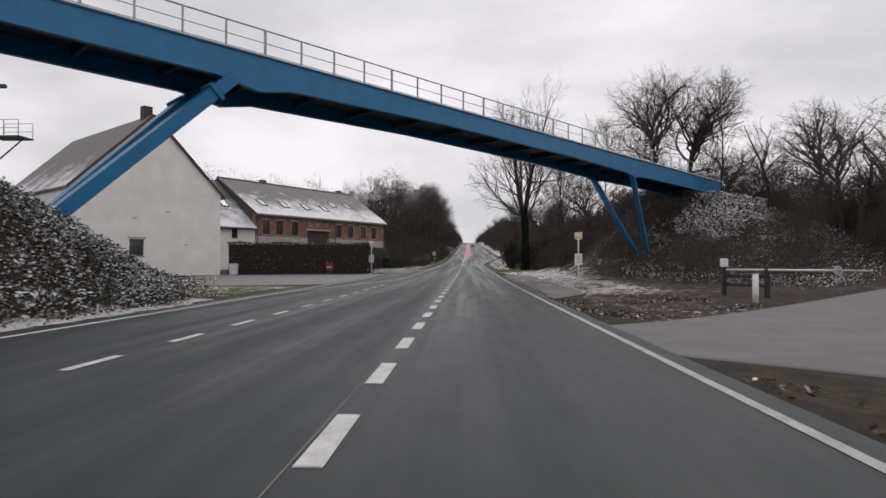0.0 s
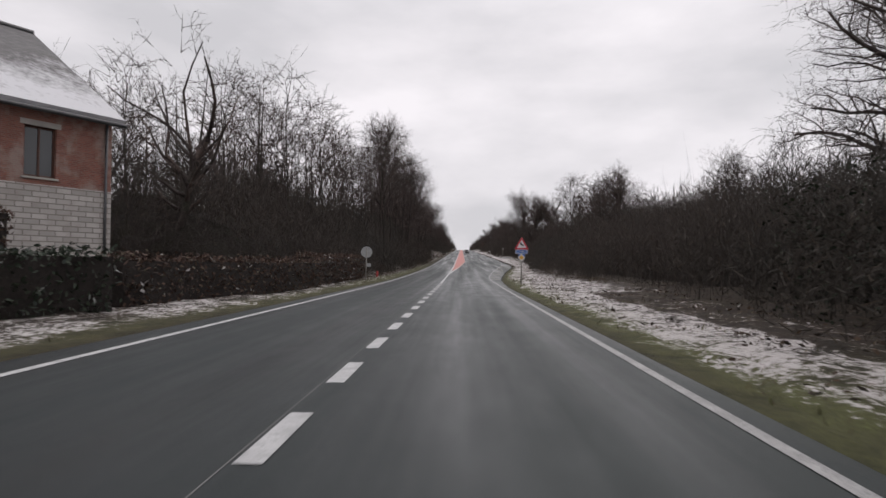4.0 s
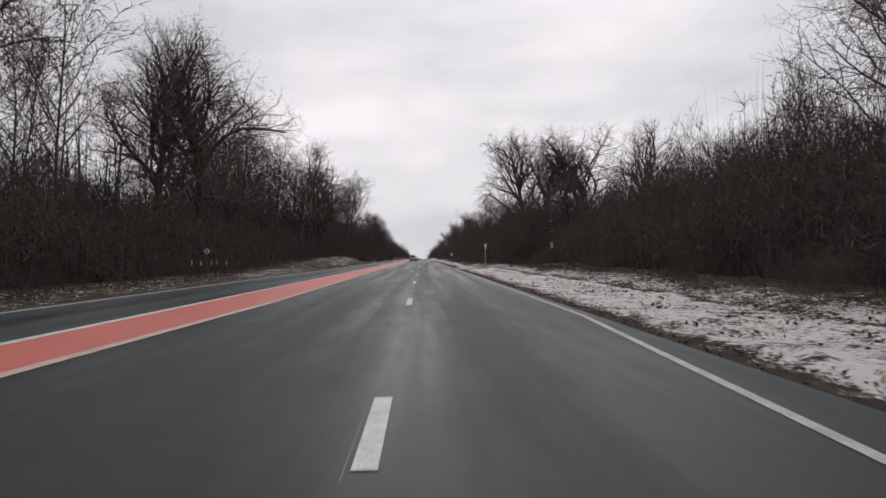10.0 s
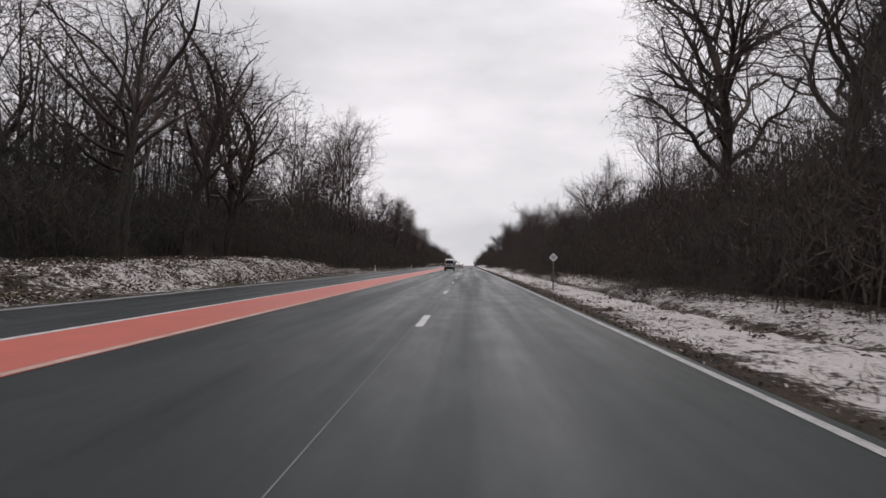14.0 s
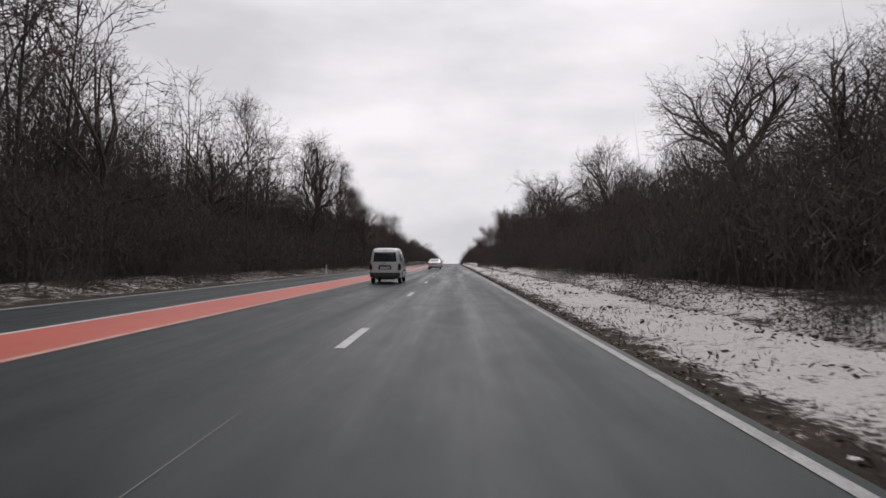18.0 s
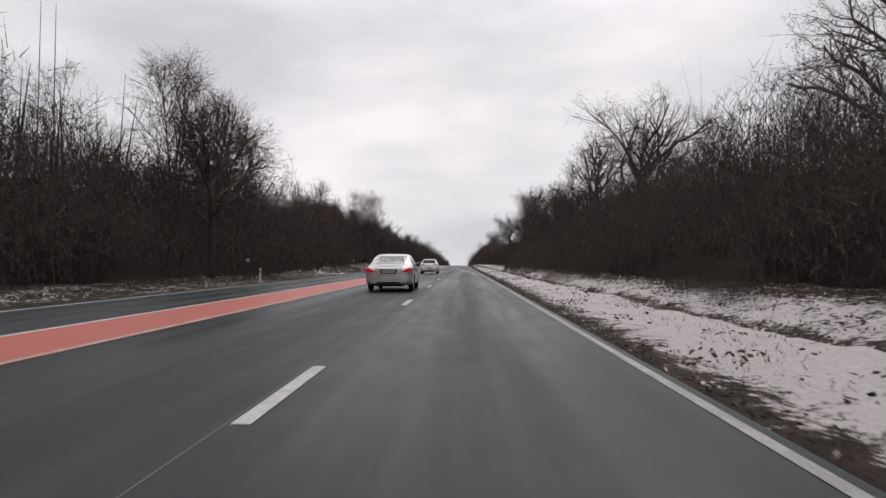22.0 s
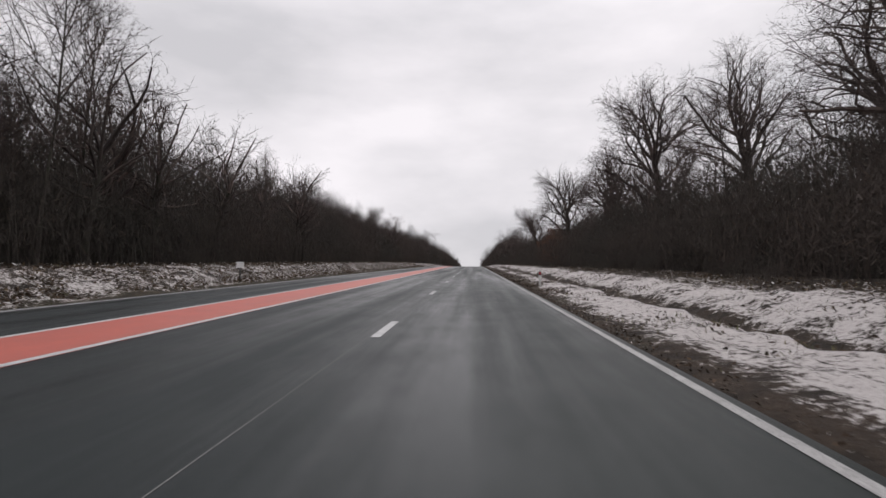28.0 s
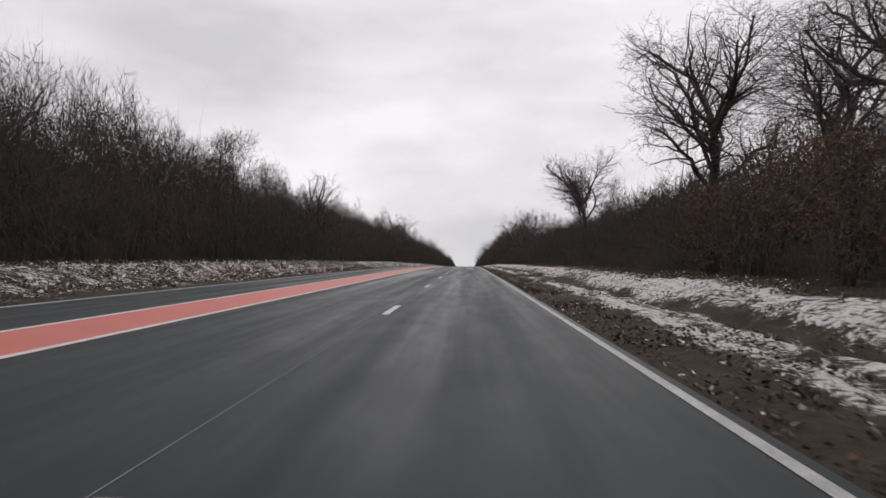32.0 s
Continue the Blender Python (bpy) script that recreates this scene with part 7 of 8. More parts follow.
def wheel(t, x, y, r, w=0.2):
    """Tyre with a rounded tread, a dished rim and spokes; x is the outer face."""
    s = 1 if x > 0 else -1
    n = 28

    def lathe(prof):
        bm = bmesh.new()
        rows = [[bm.verts.new((-s * a, b * math.cos(2 * math.pi * i / n), b * math.sin(2 * math.pi * i / n))) for i in range(n)] for a, b in prof]
        for p, q in zip(rows, rows[1:]):
            for i in range(n):
                f = bm.faces.new((p[i], p[(i + 1) % n], q[(i + 1) % n], q[i]))
                f.smooth = True
        bm.faces.new(rows[-1])
        bmesh.ops.recalc_face_normals(bm, faces=bm.faces)
        return bm

    wh = part("wheel", lathe([(0.0, r * 0.70), (0.02, r * 0.93), (0.05, r), (w - 0.05, r), (w - 0.02, r * 0.93), (w, r * 0.66)]), RUBBER, t)
    wh.matrix_local = Matrix.Translation((x, y, r))
    part("rim", lathe([(0.0, r * 0.70), (0.01, r * 0.64), (0.06, r * 0.60), (0.07, r * 0.1)]), BLACKPLASTIC, wh)
    for i in range(10):
        a = 2 * math.pi * i / 10
        part("spoke", beam((-s * 0.015, 0.04 * math.cos(a), 0.04 * math.sin(a)), (-s * 0.012, r * 0.66 * math.cos(a), r * 0.66 * math.sin(a)), 0.03, 0.036, (1, 0, 0)), RIM, wh)
    part("hub", rod((-s * 0.05, 0, 0), (-s * 0.0, 0, 0), r * 0.2, sides=14), RIM, wh)
    return wh


def mirrored(pts, s):
    return [(s * a, b) for a, b in pts]


def running_gear(sh, axles, r, sill, L, h):
    for y in axles:
        for s, view in ((1, "right"), (-1, "left")):
            wheel(sh.t, s * (abs(sh.hit(y, 0.55, view)[0].x) - 0.03), y, r)
    part("underbody", box(-h * 0.6, h * 0.6, 0.25, L - 0.3, sill - 0.06, sill + 0.12, 0.03), BLACKPLASTIC, sh.t)


def number_plate(sh, z, w=0.52, hh=0.11):
    y = sh.hit(0, z, "rear")[0].y - 0.016
    pl = part("number_plate", box(-w / 2, w / 2, y, y + 0.03, z - hh / 2, z + hh / 2, 0.003), PLATE, sh.t)
    part("plate_frame", box(-w / 2 - 0.025, w / 2 + 0.025, y + 0.004, y + 0.034, z - hh / 2 - 0.022, z + hh / 2 + 0.022, 0.006), BLACKPLASTIC, pl)
    for x0, x1 in ((-0.21, -0.18), (-0.14, -0.01), (0.03, 0.2)):
        part("plate_bar", box(x0 * w / 0.52, x1 * w / 0.52, y - 0.0025, y - 0.0005, z - hh * 0.26, z + hh * 0.26), POST_GREY, pl)


def door_mirror(sh, s, y, z, h, paint):
    mr = part("mirror", box(s * (h + 0.06) - 0.09, s * (h + 0.06) + 0.09, y, y + 0.13, z + 0.005, z + 0.135, 0.055), paint, sh.t)
    part("mirror_glass", box(s * (h + 0.06) - 0.07, s * (h + 0.06) + 0.07, y - 0.004, y - 0.001, z + 0.02, z + 0.12), CARGLASS, mr)
    part("mirror_stalk", box(s * (h - 0.03) - 0.06, s * (h - 0.03) + 0.06, y + 0.03, y + 0.08, z - 0.02, z + 0.03, 0.01), BLACKPLASTIC, mr)


def on_road(x, y):
    s = math.atan(float(road_z(y + 2) - road_z(y - 2)) / 4)
    return Matrix.Translation((x, y, float(road_z(y)) + 0.004)) @ Matrix.Rotation(s, 4, "X")


# silver saloon in the passing lane
SILVER = car_paint("silver_car_paint", (0.60, 0.60, 0.59), 0.72, 0.5)
t = thing("saloon_car", "silver four-door saloon with red tail lamps, wet and snow-dusted", "car", on_road(4.25, 405.5) @ Matrix.Diagonal((1.02, 1.03, 1.01, 1)))
sh = Shell(t, [(0.0, 0.66, 0.34, 0.84, 0.42, 0.90), (0.05, 0.84, 0.29, 0.95, 0.62, 1.01), (0.20, 0.905, 0.26, 1.0, 0.68, 1.075), (0.55, 0.935, 0.26, 1.0, 0.70, 1.09), (0.80, 0.94, 0.26, 1.0, 0.74, 1.17),
               (1.20, 0.94, 0.25, 1.0, 0.73, 1.38), (1.55, 0.94, 0.25, 0.99, 0.70, 1.485), (2.2, 0.94, 0.25, 0.985, 0.69, 1.53), (2.8, 0.94, 0.25, 0.98, 0.67, 1.49), (3.2, 0.935, 0.25, 0.97, 0.64, 1.31),
               (3.65, 0.93, 0.25, 0.95, 0.70, 1.05), (4.1, 0.92, 0.25, 0.89, 0.66, 0.95), (4.45, 0.87, 0.26, 0.78, 0.60, 0.82), (4.62, 0.77, 0.30, 0.66, 0.50, 0.70), (4.69, 0.60, 0.36, 0.56, 0.36, 0.58)], SILVER, ((0.98, 0.335), (3.82, 0.335)))
running_gear(sh, (0.98, 3.82), 0.335, 0.27, 4.69, 0.905)
sh.panel("rear_window", [(-0.71, 1.11), (0.71, 1.11), (0.58, 1.42), (-0.58, 1.42)], "rear", SNOWGLASS, 0.006, "rear window with wet snow lying on it", cuts=8)
for s, view in ((1, "right"), (-1, "left")):
    sh.panel("side_window", [(1.42, 1.05), (1.72, 1.04), (1.72, 1.33), (1.58, 1.28)], view, CARGLASS)
    sh.panel("side_window", [(1.77, 1.04), (2.38, 1.02), (2.36, 1.38), (1.77, 1.34)], view, CARGLASS)
    sh.panel("side_window", [(2.46, 1.02), (3.30, 1.01), (3.02, 1.28), (2.72, 1.38), (2.44, 1.39)], view, CARGLASS)
    sh.panel("window_trim", [(1.40, 1.035), (3.34, 0.995), (3.34, 1.008), (1.40, 1.048)], view, CHROME, 0.008, cuts=7)
    for y0 in (1.74, 2.42):
        sh.seam((y0, 0.36), (y0, 1.0), view)
    sh.seam((3.32, 0.36), (3.42, 0.98), view)
    sh.panel("sill_trim", [(1.34, 0.30), (3.44, 0.30), (3.44, 0.325), (1.34, 0.325)], view, CHROME, 0.008, cuts=6)
    for y0 in (1.92, 2.66):
        sh.panel("door_handle", [(y0, 0.86), (y0 + 0.2, 0.86), (y0 + 0.2, 0.89), (y0, 0.89)], view, CHROME, 0.03, thick=0.03)
    door_mirror(sh, s, 3.08, 1.02, 0.905, SILVER)
    lamp = sh.panel("tail_lamp", mirrored([(0.53, 0.775), (0.76, 0.76), (0.86, 0.79), (0.89, 0.87), (0.875, 0.955), (0.78, 0.945), (0.67, 0.905), (0.58, 0.84)], s), "rear", LITLAMP, 0.012, "lit red tail lamp")
    sh.panel("lamp_bar", mirrored([(0.62, 0.82), (0.85, 0.87), (0.85, 0.88), (0.64, 0.835)], s), "rear", LAMP, 0.016, parent=lamp)
    sh.panel("lamp_side", [(0.09, 0.81), (0.20, 0.85), (0.25, 0.945), (0.11, 0.955)], view, LITLAMP, 0.008, "lit red tail lamp")
    tip = part("exhaust_tip", box(s * 0.55 - 0.12, s * 0.55 + 0.12, 0.0, 0.12, 0.31, 0.375, 0.02), CHROME, t)
    part("exhaust_mouth", box(s * 0.55 - 0.1, s * 0.55 + 0.1, -0.004, 0.05, 0.322, 0.363, 0.014), BLACKPLASTIC, tip)
# flat grey panel painted as the shade of a recess not cut
sh.panel("boot_recess", [(-0.31, 0.70), (0.31, 0.70), (0.36, 0.89), (-0.36, 0.89)], "rear", RECESS, 0.003)
sh.panel("boot_chrome", [(-0.53, 0.89), (0.53, 0.89), (0.53, 0.912), (-0.53, 0.912)], "rear", CHROME, 0.035, cuts=7, thick=0.04)
sh.seam((-0.25, 0.63), (0.25, 0.63), "rear", 0.012)
sh.panel("bumper_crease", [(-0.84, 0.52), (0.84, 0.52), (0.84, 0.545), (-0.84, 0.545)], "rear", SILVER, 0.016, thick=0.03, cuts=7)
for s in (-1, 1):
    for p, q in (((0.24, 0.63), (0.38, 0.66)), ((0.38, 0.66), (0.48, 0.74)), ((0.48, 0.74), (0.54, 0.88))):
        sh.seam((s * p[0], p[1]), (s * q[0], q[1]), "rear", 0.012)
sh.panel("boot_lip", [(-0.70, 1.025), (0.70, 1.025), (0.67, 1.055), (-0.67, 1.055)], "rear", SILVER, 0.035, thick=0.045, cuts=7)
sh.panel("rear_skirt", [(-0.76, 0.325), (0.76, 0.325), (0.76, 0.40), (-0.76, 0.40)], "rear", BLACKPLASTIC, 0.006, cuts=7)
sh.panel("skirt_chrome", [(-0.74, 0.405), (0.74, 0.405), (0.74, 0.422), (-0.74, 0.422)], "rear", CHROME, 0.014, cuts=7)
number_plate(sh, 0.79)

# pale minivan in the passing lane
VAN = car_paint("pale_grey_van_paint", (0.40, 0.405, 0.41), 0.4, 0.5)
t = thing("minivan", "pale grey minivan with a black rear bumper and dark windows", "van", on_road(3.54, 346.6) @ Matrix.Diagonal((0.95, 1.0, 1.0, 1)))
sh = Shell(t, [(0.0, 0.74, 0.36, 0.98, 0.52, 1.60), (0.05, 0.82, 0.31, 1.05, 0.64, 1.74), (0.18, 0.86, 0.28, 1.06, 0.68, 1.82), (0.6, 0.87, 0.27, 1.06, 0.69, 1.87), (1.5, 0.87, 0.27, 1.06, 0.69, 1.885),
               (2.3, 0.87, 0.27, 1.05, 0.68, 1.85), (2.7, 0.87, 0.27, 1.05, 0.67, 1.74), (3.1, 0.865, 0.27, 1.04, 0.67, 1.44), (3.42, 0.86, 0.27, 1.02, 0.68, 1.15), (3.8, 0.85, 0.27, 0.95, 0.62, 1.02),
               (4.12, 0.80, 0.29, 0.82, 0.55, 0.86), (4.27, 0.70, 0.33, 0.68, 0.45, 0.72), (4.33, 0.55, 0.38, 0.58, 0.35, 0.60)], VAN, ((0.84, 0.31), (3.55, 0.31)))
running_gear(sh, (0.84, 3.55), 0.31, 0.28, 4.33, 0.84)
sh.panel("rear_window", [(-0.63, 1.14), (0.63, 1.14), (0.57, 1.63), (-0.57, 1.63)], "rear", CARGLASS, 0.008, "dark rear window", cuts=7)
for s, view in ((1, "right"), (-1, "left")):
    sh.panel("side_window", [(0.42, 1.14), (1.42, 1.14), (1.42, 1.62), (0.50, 1.62)], view, CARGLASS)
    sh.panel("side_window", [(1.50, 1.14), (2.22, 1.13), (2.20, 1.62), (1.50, 1.63)], view, CARGLASS)
    sh.panel("side_window", [(2.30, 1.13), (3.08, 1.11), (2.62, 1.58), (2.28, 1.61)], view, CARGLASS)
    sh.panel("side_strip", [(1.2, 0.62), (3.15, 0.62), (3.15, 0.72), (1.2, 0.72)], view, BLACKPLASTIC, 0.012, cuts=6)
    for y0 in (1.46, 2.26):
        sh.seam((y0, 0.36), (y0, 1.1), view)
    sh.panel("door_handle", [(2.38, 0.92), (2.58, 0.92), (2.58, 0.96), (2.38, 0.96)], view, BLACKPLASTIC, 0.03, thick=0.03)
    door_mirror(sh, s, 2.95, 1.08, 0.84, BLACKPLASTIC)
    sh.panel("tail_lamp", mirrored([(0.70, 0.70), (0.815, 0.72), (0.815, 1.04), (0.72, 1.04)], s), "rear", SMOKED, 0.012, "dark smoked upright tail lamp")
    sh.panel("lamp_side", [(0.06, 0.72), (0.20, 0.72), (0.18, 1.03), (0.08, 1.03)], view, SMOKED, 0.008, "dark smoked upright tail lamp")
sh.panel("rear_bumper", [(-0.80, 0.36), (0.80, 0.36), (0.82, 0.58), (-0.82, 0.58)], "rear", BLACKPLASTIC, 0.06, "black plastic bumper", cuts=7, thick=0.08)
sh.panel("plate_recess", [(-0.36, 0.74), (0.36, 0.74), (0.33, 0.94), (-0.33, 0.94)], "rear", BLACKPLASTIC, 0.004)
sh.panel("tailgate_handle", [(-0.30, 0.945), (0.30, 0.945), (0.30, 0.975), (-0.30, 0.975)], "rear", BLACKPLASTIC, 0.02, thick=0.03)
sh.panel("brake_lamp", [(-0.09, 1.685), (0.09, 1.685), (0.09, 1.715), (-0.09, 1.715)], "rear", LAMP, 0.012)
for s in (-1, 1):
    sh.seam((s * 0.69, 0.58), (s * 0.66, 1.1), "rear")
part("rear_badge", rod((0, sh.hit(0, 1.05, "rear")[0].y - 0.012, 1.05), (0, sh.hit(0, 1.05, "rear")[0].y + 0.01, 1.05), 0.04, sides=16), CHROME, t)
number_plate(sh, 0.83)

# white hatchback in the passing lane
WHITE = car_paint("white_car_paint", (0.86, 0.86, 0.87), 0.0, 0.2)
t = thing("hatchback", "white hatchback with red tail lamps and a black rear window", "car", on_road(3.80, 444.7) @ Matrix.Diagonal((1.045, 1.0, 1.01, 1)))
sh = Shell(t, [(0.0, 0.70, 0.36, 0.82, 0.46, 0.90), (0.05, 0.83, 0.30, 0.95, 0.64, 1.02), (0.16, 0.89, 0.27, 0.99, 0.66, 1.13), (0.40, 0.905, 0.26, 1.0, 0.64, 1.37), (0.60, 0.905, 0.26, 1.0, 0.62, 1.475), (1.2, 0.905, 0.26, 0.99, 0.62, 1.52),
               (1.9, 0.905, 0.26, 0.98, 0.61, 1.51), (2.4, 0.90, 0.26, 0.97, 0.60, 1.42), (2.85, 0.895, 0.26, 0.96, 0.64, 1.18), (3.12, 0.89, 0.26, 0.94, 0.68, 1.02), (3.5, 0.88, 0.26, 0.88, 0.62, 0.94), (3.85, 0.81, 0.28, 0.74, 0.54, 0.78),
               (4.0, 0.68, 0.32, 0.62, 0.42, 0.66), (4.05, 0.52, 0.36, 0.52, 0.32, 0.54)], WHITE, ((0.70, 0.32), (3.26, 0.32)))
running_gear(sh, (0.70, 3.26), 0.32, 0.27, 4.05, 0.87)
sh.panel("rear_window", [(-0.66, 1.075), (0.66, 1.075), (0.67, 1.10), (0.565, 1.35), (-0.565, 1.35), (-0.67, 1.10)], "rear", CARGLASS, 0.016, "black rear window", cuts=8)
sh.panel("window_black", [(-0.575, 1.30), (0.575, 1.30), (0.555, 1.385), (-0.555, 1.385)], "rear", BLACKPLASTIC, 0.022, cuts=6)
part("roof_spoiler", box(-0.55, 0.55, 0.40, 0.80, 1.405, 1.455, 0.022), WHITE, t)
part("spoiler_underside", box(-0.53, 0.53, 0.41, 0.50, 1.372, 1.404, 0.012), BLACKPLASTIC, t)
part("brake_lamp", box(-0.14, 0.14, 0.396, 0.41, 1.418, 1.434), LAMP, t)
for s, view in ((1, "right"), (-1, "left")):
    sh.panel("side_window", [(0.82, 1.08), (1.46, 1.05), (1.46, 1.37), (0.98, 1.33)], view, CARGLASS)
    sh.panel("side_window", [(1.54, 1.05), (2.70, 1.02), (2.28, 1.31), (1.96, 1.38), (1.54, 1.38)], view, CARGLASS)
    sh.seam((1.50, 0.36), (1.50, 1.03), view)
    sh.seam((2.74, 0.36), (2.80, 1.0), view)
    sh.panel("door_handle", [(1.58, 0.87), (1.76, 0.87), (1.76, 0.9), (1.58, 0.9)], view, WHITE, 0.03, thick=0.03)
    door_mirror(sh, s, 2.45, 1.02, 0.865, BLACKPLASTIC)
    sh.panel("tail_lamp", mirrored([(0.38, 0.995), (0.50, 0.91), (0.78, 0.90), (0.835, 0.93), (0.85, 0.99), (0.70, 1.01), (0.48, 1.015)], s), "rear", LITLAMP, 0.012, "red tail lamp")
    sh.panel("lamp_bar", mirrored([(0.50, 0.955), (0.80, 0.945), (0.80, 0.965), (0.52, 0.975)], s), "rear", LAMP, 0.017)
    sh.panel("lamp_side", [(0.09, 0.905), (0.20, 0.92), (0.34, 0.985), (0.12, 0.99)], view, LITLAMP, 0.008, "red tail lamp")
    sh.panel("fog_lamp", mirrored([(0.46, 0.43), (0.83, 0.44), (0.82, 0.58), (0.71, 0.585), (0.68, 0.50), (0.50, 0.455)], s), "rear", SMOKED, 0.012)
sh.panel("rear_skirt", [(-0.50, 0.325), (0.50, 0.325), (0.44, 0.40), (-0.44, 0.40)], "rear", BLACKPLASTIC, 0.008, cuts=7)
sh.panel("tailgate_edge", [(-0.62, 0.685), (0.62, 0.685), (0.66, 0.72), (-0.66, 0.72)], "rear", WHITE, 0.012, thick=0.025, cuts=7)
sh.seam((-0.60, 0.682), (0.60, 0.682), "rear", 0.010)
sh.panel("rear_badge", [(-0.055, 0.94), (0.055, 0.94), (0.055, 0.985), (-0.055, 0.985)], "rear", CHROME, 0.012)
sh.panel("boot_button", [(-0.08, 0.735), (0.08, 0.735), (0.08, 0.755), (-0.08, 0.755)], "rear", BLACKPLASTIC, 0.01)
number_plate(sh, 0.535)
part("aerial", rod((0, 0.85, 1.50), (0, 0.62, 1.66), 0.007, 0.003, 6), BLACKPLASTIC, t)
yw = sh.hit(0.05, 1.11, "rear")[0].y
part("rear_wiper", rod((0.05, yw - 0.02, 1.105), (-0.32, sh.hit(-0.32, 1.13, "rear")[0].y - 0.016, 1.13), 0.01, sides=6), BLACKPLASTIC, t)
# ---- single trees that stand out, then the woods ----
KEY_TREES = (("broad", 30.5, 414.5, 19.5), ("slim", 21.5, 372, 12.8), ("broad", -10.4, 391, 17.0), ("broad", 27.5, 455, 22.3),
             ("broad", 27.2, 476, 22.5), ("broad", 26.0, 486, 16.0), ("broad", -15.8, 439, 18.5), ("broad", -18.4, 495, 12.0), ("broad", 30.4, 592, 21.5), ("broad", 38.5, 592, 20.0),
             ("broad", 24.5, 604.7, 19.5), ("broad", 33.0, 604, 20.0), ("broad", 29.0, 563, 24.5), ("broad", 33.5, 549, 23.5), ("broad", 22.5, 640, 16.0), ("broad", 24.9, 280, 21.5),
             ("broad", 23.5, 291, 25.0), ("broad", 31.0, 277, 22.5), ("broad", 38.0, 271, 21.5), ("broad", 19.0, 60, 14.5), ("slim", 25.4, 206, 19.5), ("broad", 31.5, 208, 19.5), ("slim", -9.0, 176, 19.0), ("slim", -10.2, 181, 20.0), ("slim", -8.5, 187, 19.0), ("broad", -13.0, 190, 19.0), ("slim", -11.5, 172, 21.0), ("slim", -9.5, 194, 19.0), ("slim", -13.0, 184, 21.0), ("slim", -9.5, 416, 14.0), ("slim", -11.2, 420, 15.0), ("slim", -10.4, 425, 14.0), ("broad", -11.5, 232, 21.0), ("slim", -15.0, 226, 14.5), ("slim", -13.5, 239, 13.0), ("slim", -17.0, 219, 15.5), ("slim", -16.5, 234, 14.0), ("broad", 31.0, 366, 20.5),
             ("broad", 24.0, 511, 18.0), ("broad", 31.0, 524, 20.0), ("slim", -13.0, 516, 17.0), ("slim", -14.5, 521, 16.0), ("slim", -15.0, 512, 16.5), ("ivy", 7.5, 71.3, 23.0),
             ("slim", 13.0, 80, 15.0), ("slim", 17.0, 75, 17.0), ("broad", 24.0, 66, 15.5), ("slim", 21.0, 71, 16.0), ("slim", 25.0, 60, 14.0), ("broad", 32.0, 57, 12.0), ("slim", 15.5, 85, 16.0), ("slim", 12.0, 76, 14.0), ("broad", 24.5, 78, 13.5), ("broad", 29.0, 70, 12.0), ("broad", 20.0, 96, 15.0), ("broad", 21.5, 152, 14.2), ("broad", 26.0, 175, 17.0))
for style, x, y, h in KEY_TREES:
    plant(style, x, y, h)

far_list = []


def wood(style, x, y, h, near):
    if near:
        plant(style, x, y, h)
    else:
        far_list.append((style, x, y, h))


# tall wood beyond the opposite lane, lower young wood further on
y = 122.0
while y < 446:
    back = rng.uniform(1.5, 17.0)
    if 220 < y < 246:
        # light stand round a single large tree
        y += rng.uniform(5.0, 7.0)
    wood("slim" if rng.random() < 0.9 else "broad", float(left_front(y)) - back, y, rng.uniform(17.5, 23) * float(lerp(y, (355, 1.0), (372, 0.72), (410, 0.68), (428, 0.50), (446, 0.46))), back < 6.5)
    if rng.random() < 0.22:
        far_list.append(("slim", float(left_front(y)) - rng.uniform(6, 20), y + 1.0, rng.uniform(17, 22) * float(lerp(y, (355, 1.0), (372, 0.7), (412, 0.66), (430, 0.48), (446, 0.45)))))
    y += rng.uniform(2.5, 4.4)
while y < 720:
    back = rng.uniform(2.0, 12.0)
    wood("whip" if rng.random() < 0.75 else "slim", float(left_front(y)) - back, y, rng.uniform(9.0, 12.5) * float(lerp(y, (446, 0.72), (485, 0.95), (500, 1.1), (540, 1.0))), back < 6 and y < 640)
    if rng.random() < (0.7 if y < 545 else 0.35):
        far_list.append(("broad", float(left_front(y)) - rng.uniform(3, 12), y + 1.5, rng.uniform(12.5, 15.5) * float(lerp(y, (446, 0.62), (485, 0.85), (505, 1.0))) if y < 545 else rng.uniform(10.0, 13.0)))
    y += rng.uniform(2.4, 4.6)
# oaks and young wood on the near side
y = 98.0
while y < 720:
    x = float(right_front(y)) + rng.uniform(3.0, 17.0)
    if not open_lane(x, y, 2.5):
        wood(rng.choice(("broad", "slim", "whip", "slim", "whip")), x, y, rng.uniform(8.5, 12.5) * float(lerp(y, (98, 0.62), (165, 0.7), (200, 1.0))), x < float(right_front(y)) + 8 and y < 640)
    y += rng.uniform(4.5, 8.0)
for side, front in ((-1, left_front), (1, right_front)):
    y = 720.0
    while y < 1350:
        far_list.append(("broad", float(front(700)) + side * rng.uniform(1.0, 10.0), y, rng.uniform(11, 17)))
        y += rng.uniform(9, 16)
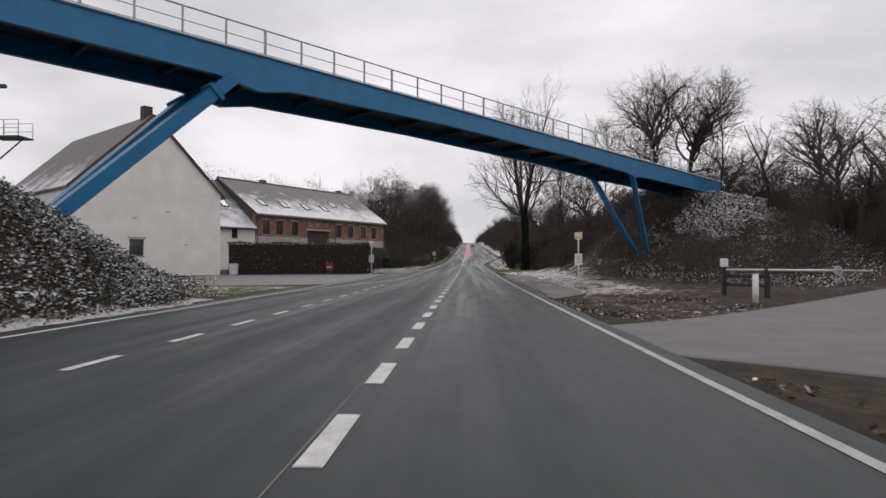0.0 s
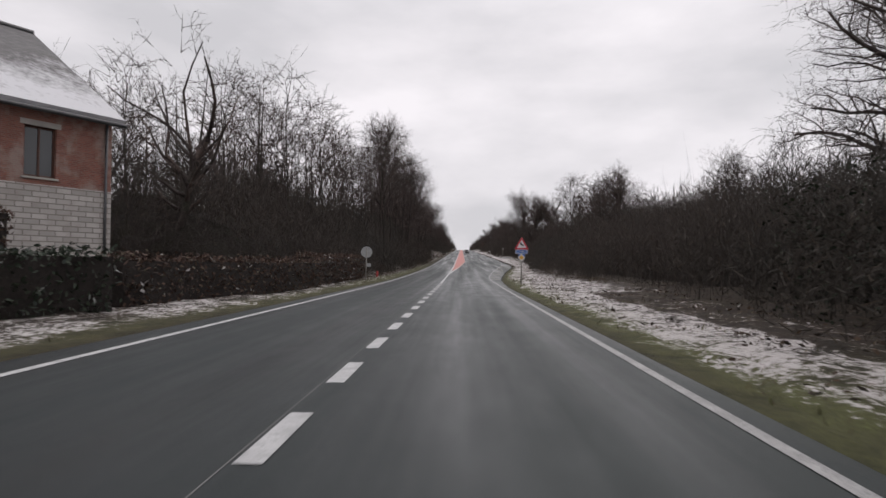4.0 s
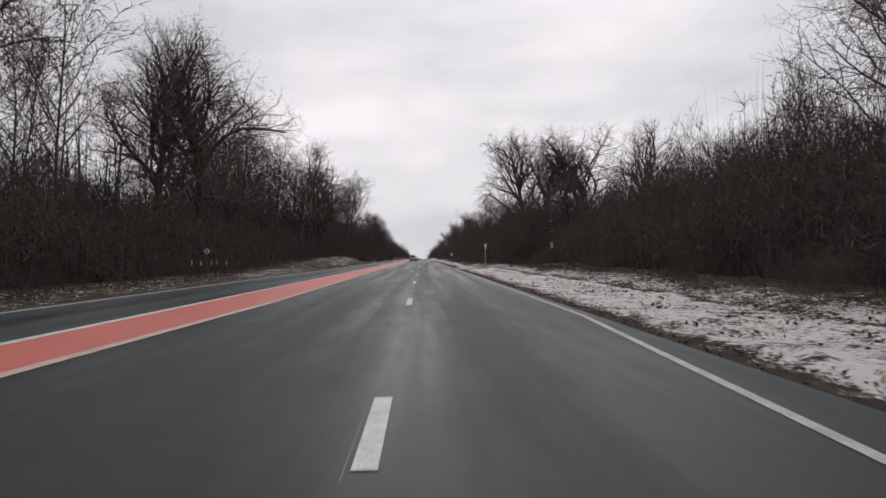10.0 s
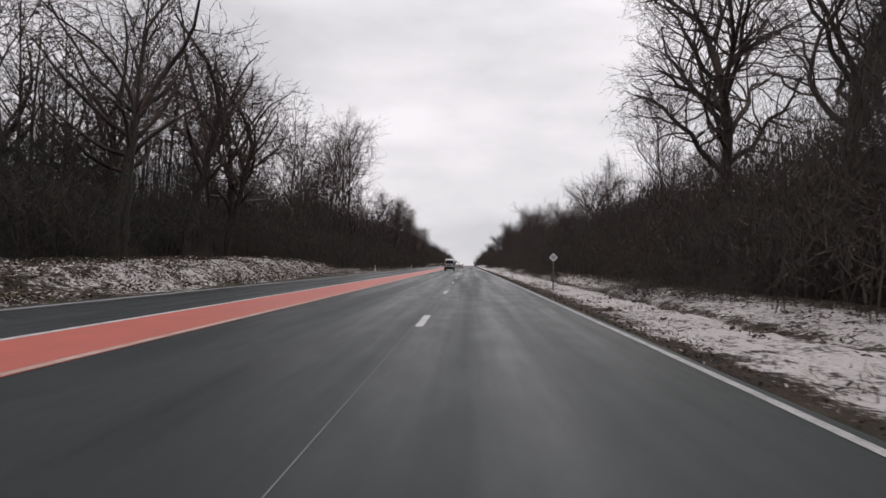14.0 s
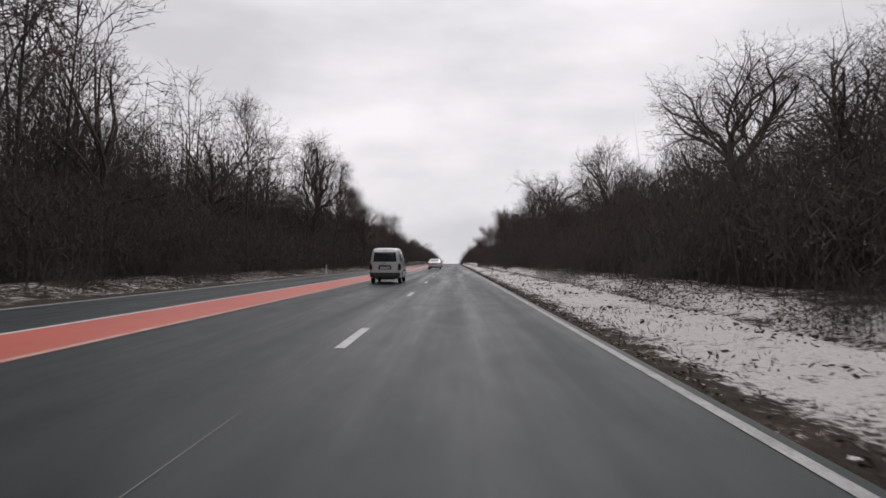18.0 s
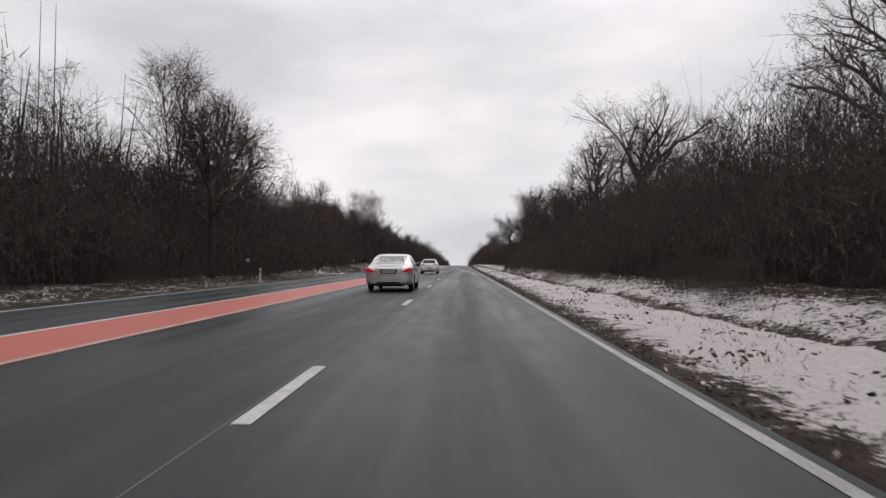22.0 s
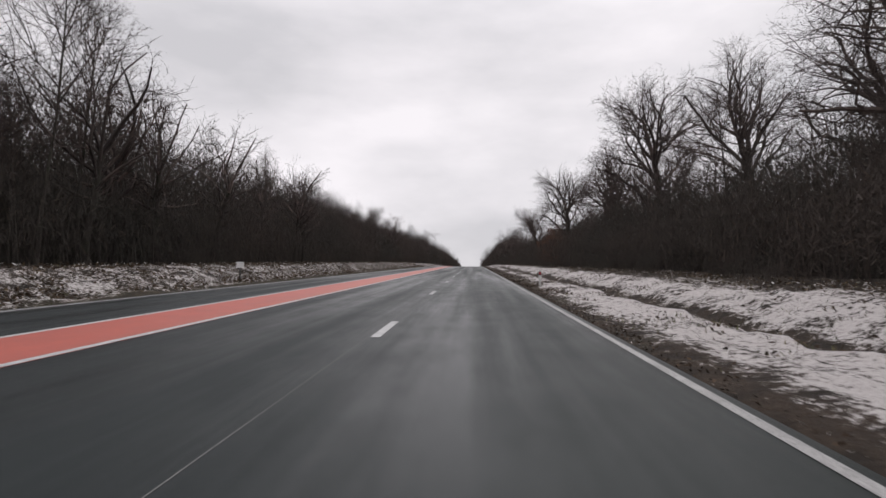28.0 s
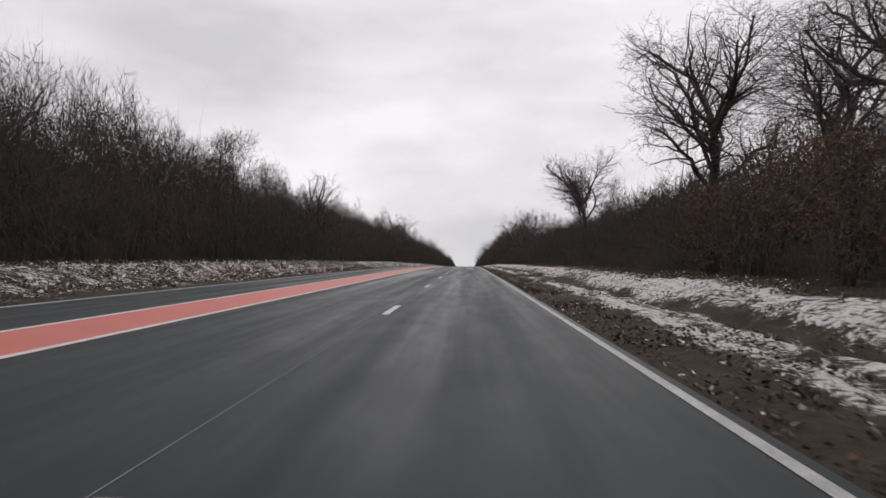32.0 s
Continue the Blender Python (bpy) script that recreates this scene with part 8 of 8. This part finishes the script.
# behind the farm, and on the bank of the footbridge
for i in range(22):
    far_list.append(("broad" if i % 3 else "slim", rng.uniform(-46, -15), rng.uniform(106, 160), rng.uniform(14, 18)))
for i in range(30):
    far_list.append(("broad", rng.uniform(-95, -45), rng.uniform(95, 180), rng.uniform(12, 16)))
for i in range(46):
    far_list.append(("broad" if i % 2 else "slim", rng.uniform(27, 62), rng.uniform(36, 100), rng.uniform(8, 12)))
hill_rng = random.Random(5)
for i in range(18):
    far_list.append(("broad" if i % 3 else "slim", hill_rng.uniform(-27, -13), hill_rng.uniform(258, 305), hill_rng.uniform(16, 20)))
for i in range(22):
    far_list.append(("broad" if i % 3 else "slim", hill_rng.uniform(-25, -11.5), hill_rng.uniform(325, 446), hill_rng.uniform(11.5, 14.5)))


# plain trunks that close the depth of the woods
segs = []
for i in range(2600):
    side = -1 if i % 2 else 1
    y = rng.uniform(115, 760)
    x = float(left_front(y)) - rng.uniform(10, 60) if side < 0 else float(right_front(y)) + rng.uniform(12, 60)
    if open_lane(x, y, 1.5):
        continue
    h, r = rng.uniform(11, 19) * (1.0 if side < 0 and y < 450 else 0.62), rng.uniform(0.06, 0.2)
    z = gz(x, y) - 0.2
    mid = Vector((x + rng.uniform(-0.3, 0.3), y + rng.uniform(-0.3, 0.3), z + h * 0.5))
    segs += [(Vector((x, y, z)), mid, r, r * 0.75), (mid, Vector((mid.x + rng.uniform(-0.8, 0.8), mid.y + rng.uniform(-0.8, 0.8), z + h)), r * 0.75, 0.02)]
tagged(new("forest_trunks", mesh_of("forest_trunks", *tubes(segs, 3), BARK, True)), "bare dark trunks deep in the woods", "woods", kind="stuff")


def joined(name, rows, label):
    """All the trees of the list in one mesh."""
    cos, loops, starts, count, off, mats = [], [], [], 0, 0, []
    for style, x, y, h in rows:
        p = rng.choice(lites[style])
        s, a = h / p["tall"], rng.uniform(0, 6.28)
        rot = np.array(((math.cos(a), -math.sin(a), 0), (math.sin(a), math.cos(a), 0), (0, 0, 1))) * s
        for o in p.children:
            me = o.data
            co = np.empty(len(me.vertices) * 3, np.float32)
            me.vertices.foreach_get("co", co)
            cos.append(co.reshape(-1, 3) @ rot.T + np.array((x, y, gz(x, y) - 0.05)))
            lv = np.empty(len(me.loops), np.int32)
            me.loops.foreach_get("vertex_index", lv)
            loops.append(lv + count)
            st = np.empty(len(me.polygons), np.int32)
            me.polygons.foreach_get("loop_start", st)
            starts.append(st + off)
            mats.append(np.full(len(st), 0 if o.name.startswith("trunk") else 1, np.int32))
            count += len(me.vertices)
            off += len(lv)
    out = bpy.data.meshes.new(name)
    out.vertices.add(count)
    out.vertices.foreach_set("co", np.concatenate(cos).astype(np.float32).ravel())
    out.loops.add(off)
    out.loops.foreach_set("vertex_index", np.concatenate(loops))
    st = np.concatenate(starts)
    out.polygons.add(len(st))
    out.polygons.foreach_set("loop_start", st)
    out.materials.append(BARK)
    out.materials.append(TWIG)
    out.polygons.foreach_set("material_index", np.concatenate(mats))
    out.update(calc_edges=True)
    return tagged(new(name, out), label, "woods", kind="stuff")


joined("far_woods", far_list, "leafless woods standing behind the roadside trees")
for p in [q for kind in list(protos.values()) + list(lites.values()) for q in kind]:
    for o in list(p.children_recursive) + [p]:
        bpy.data.objects.remove(o)
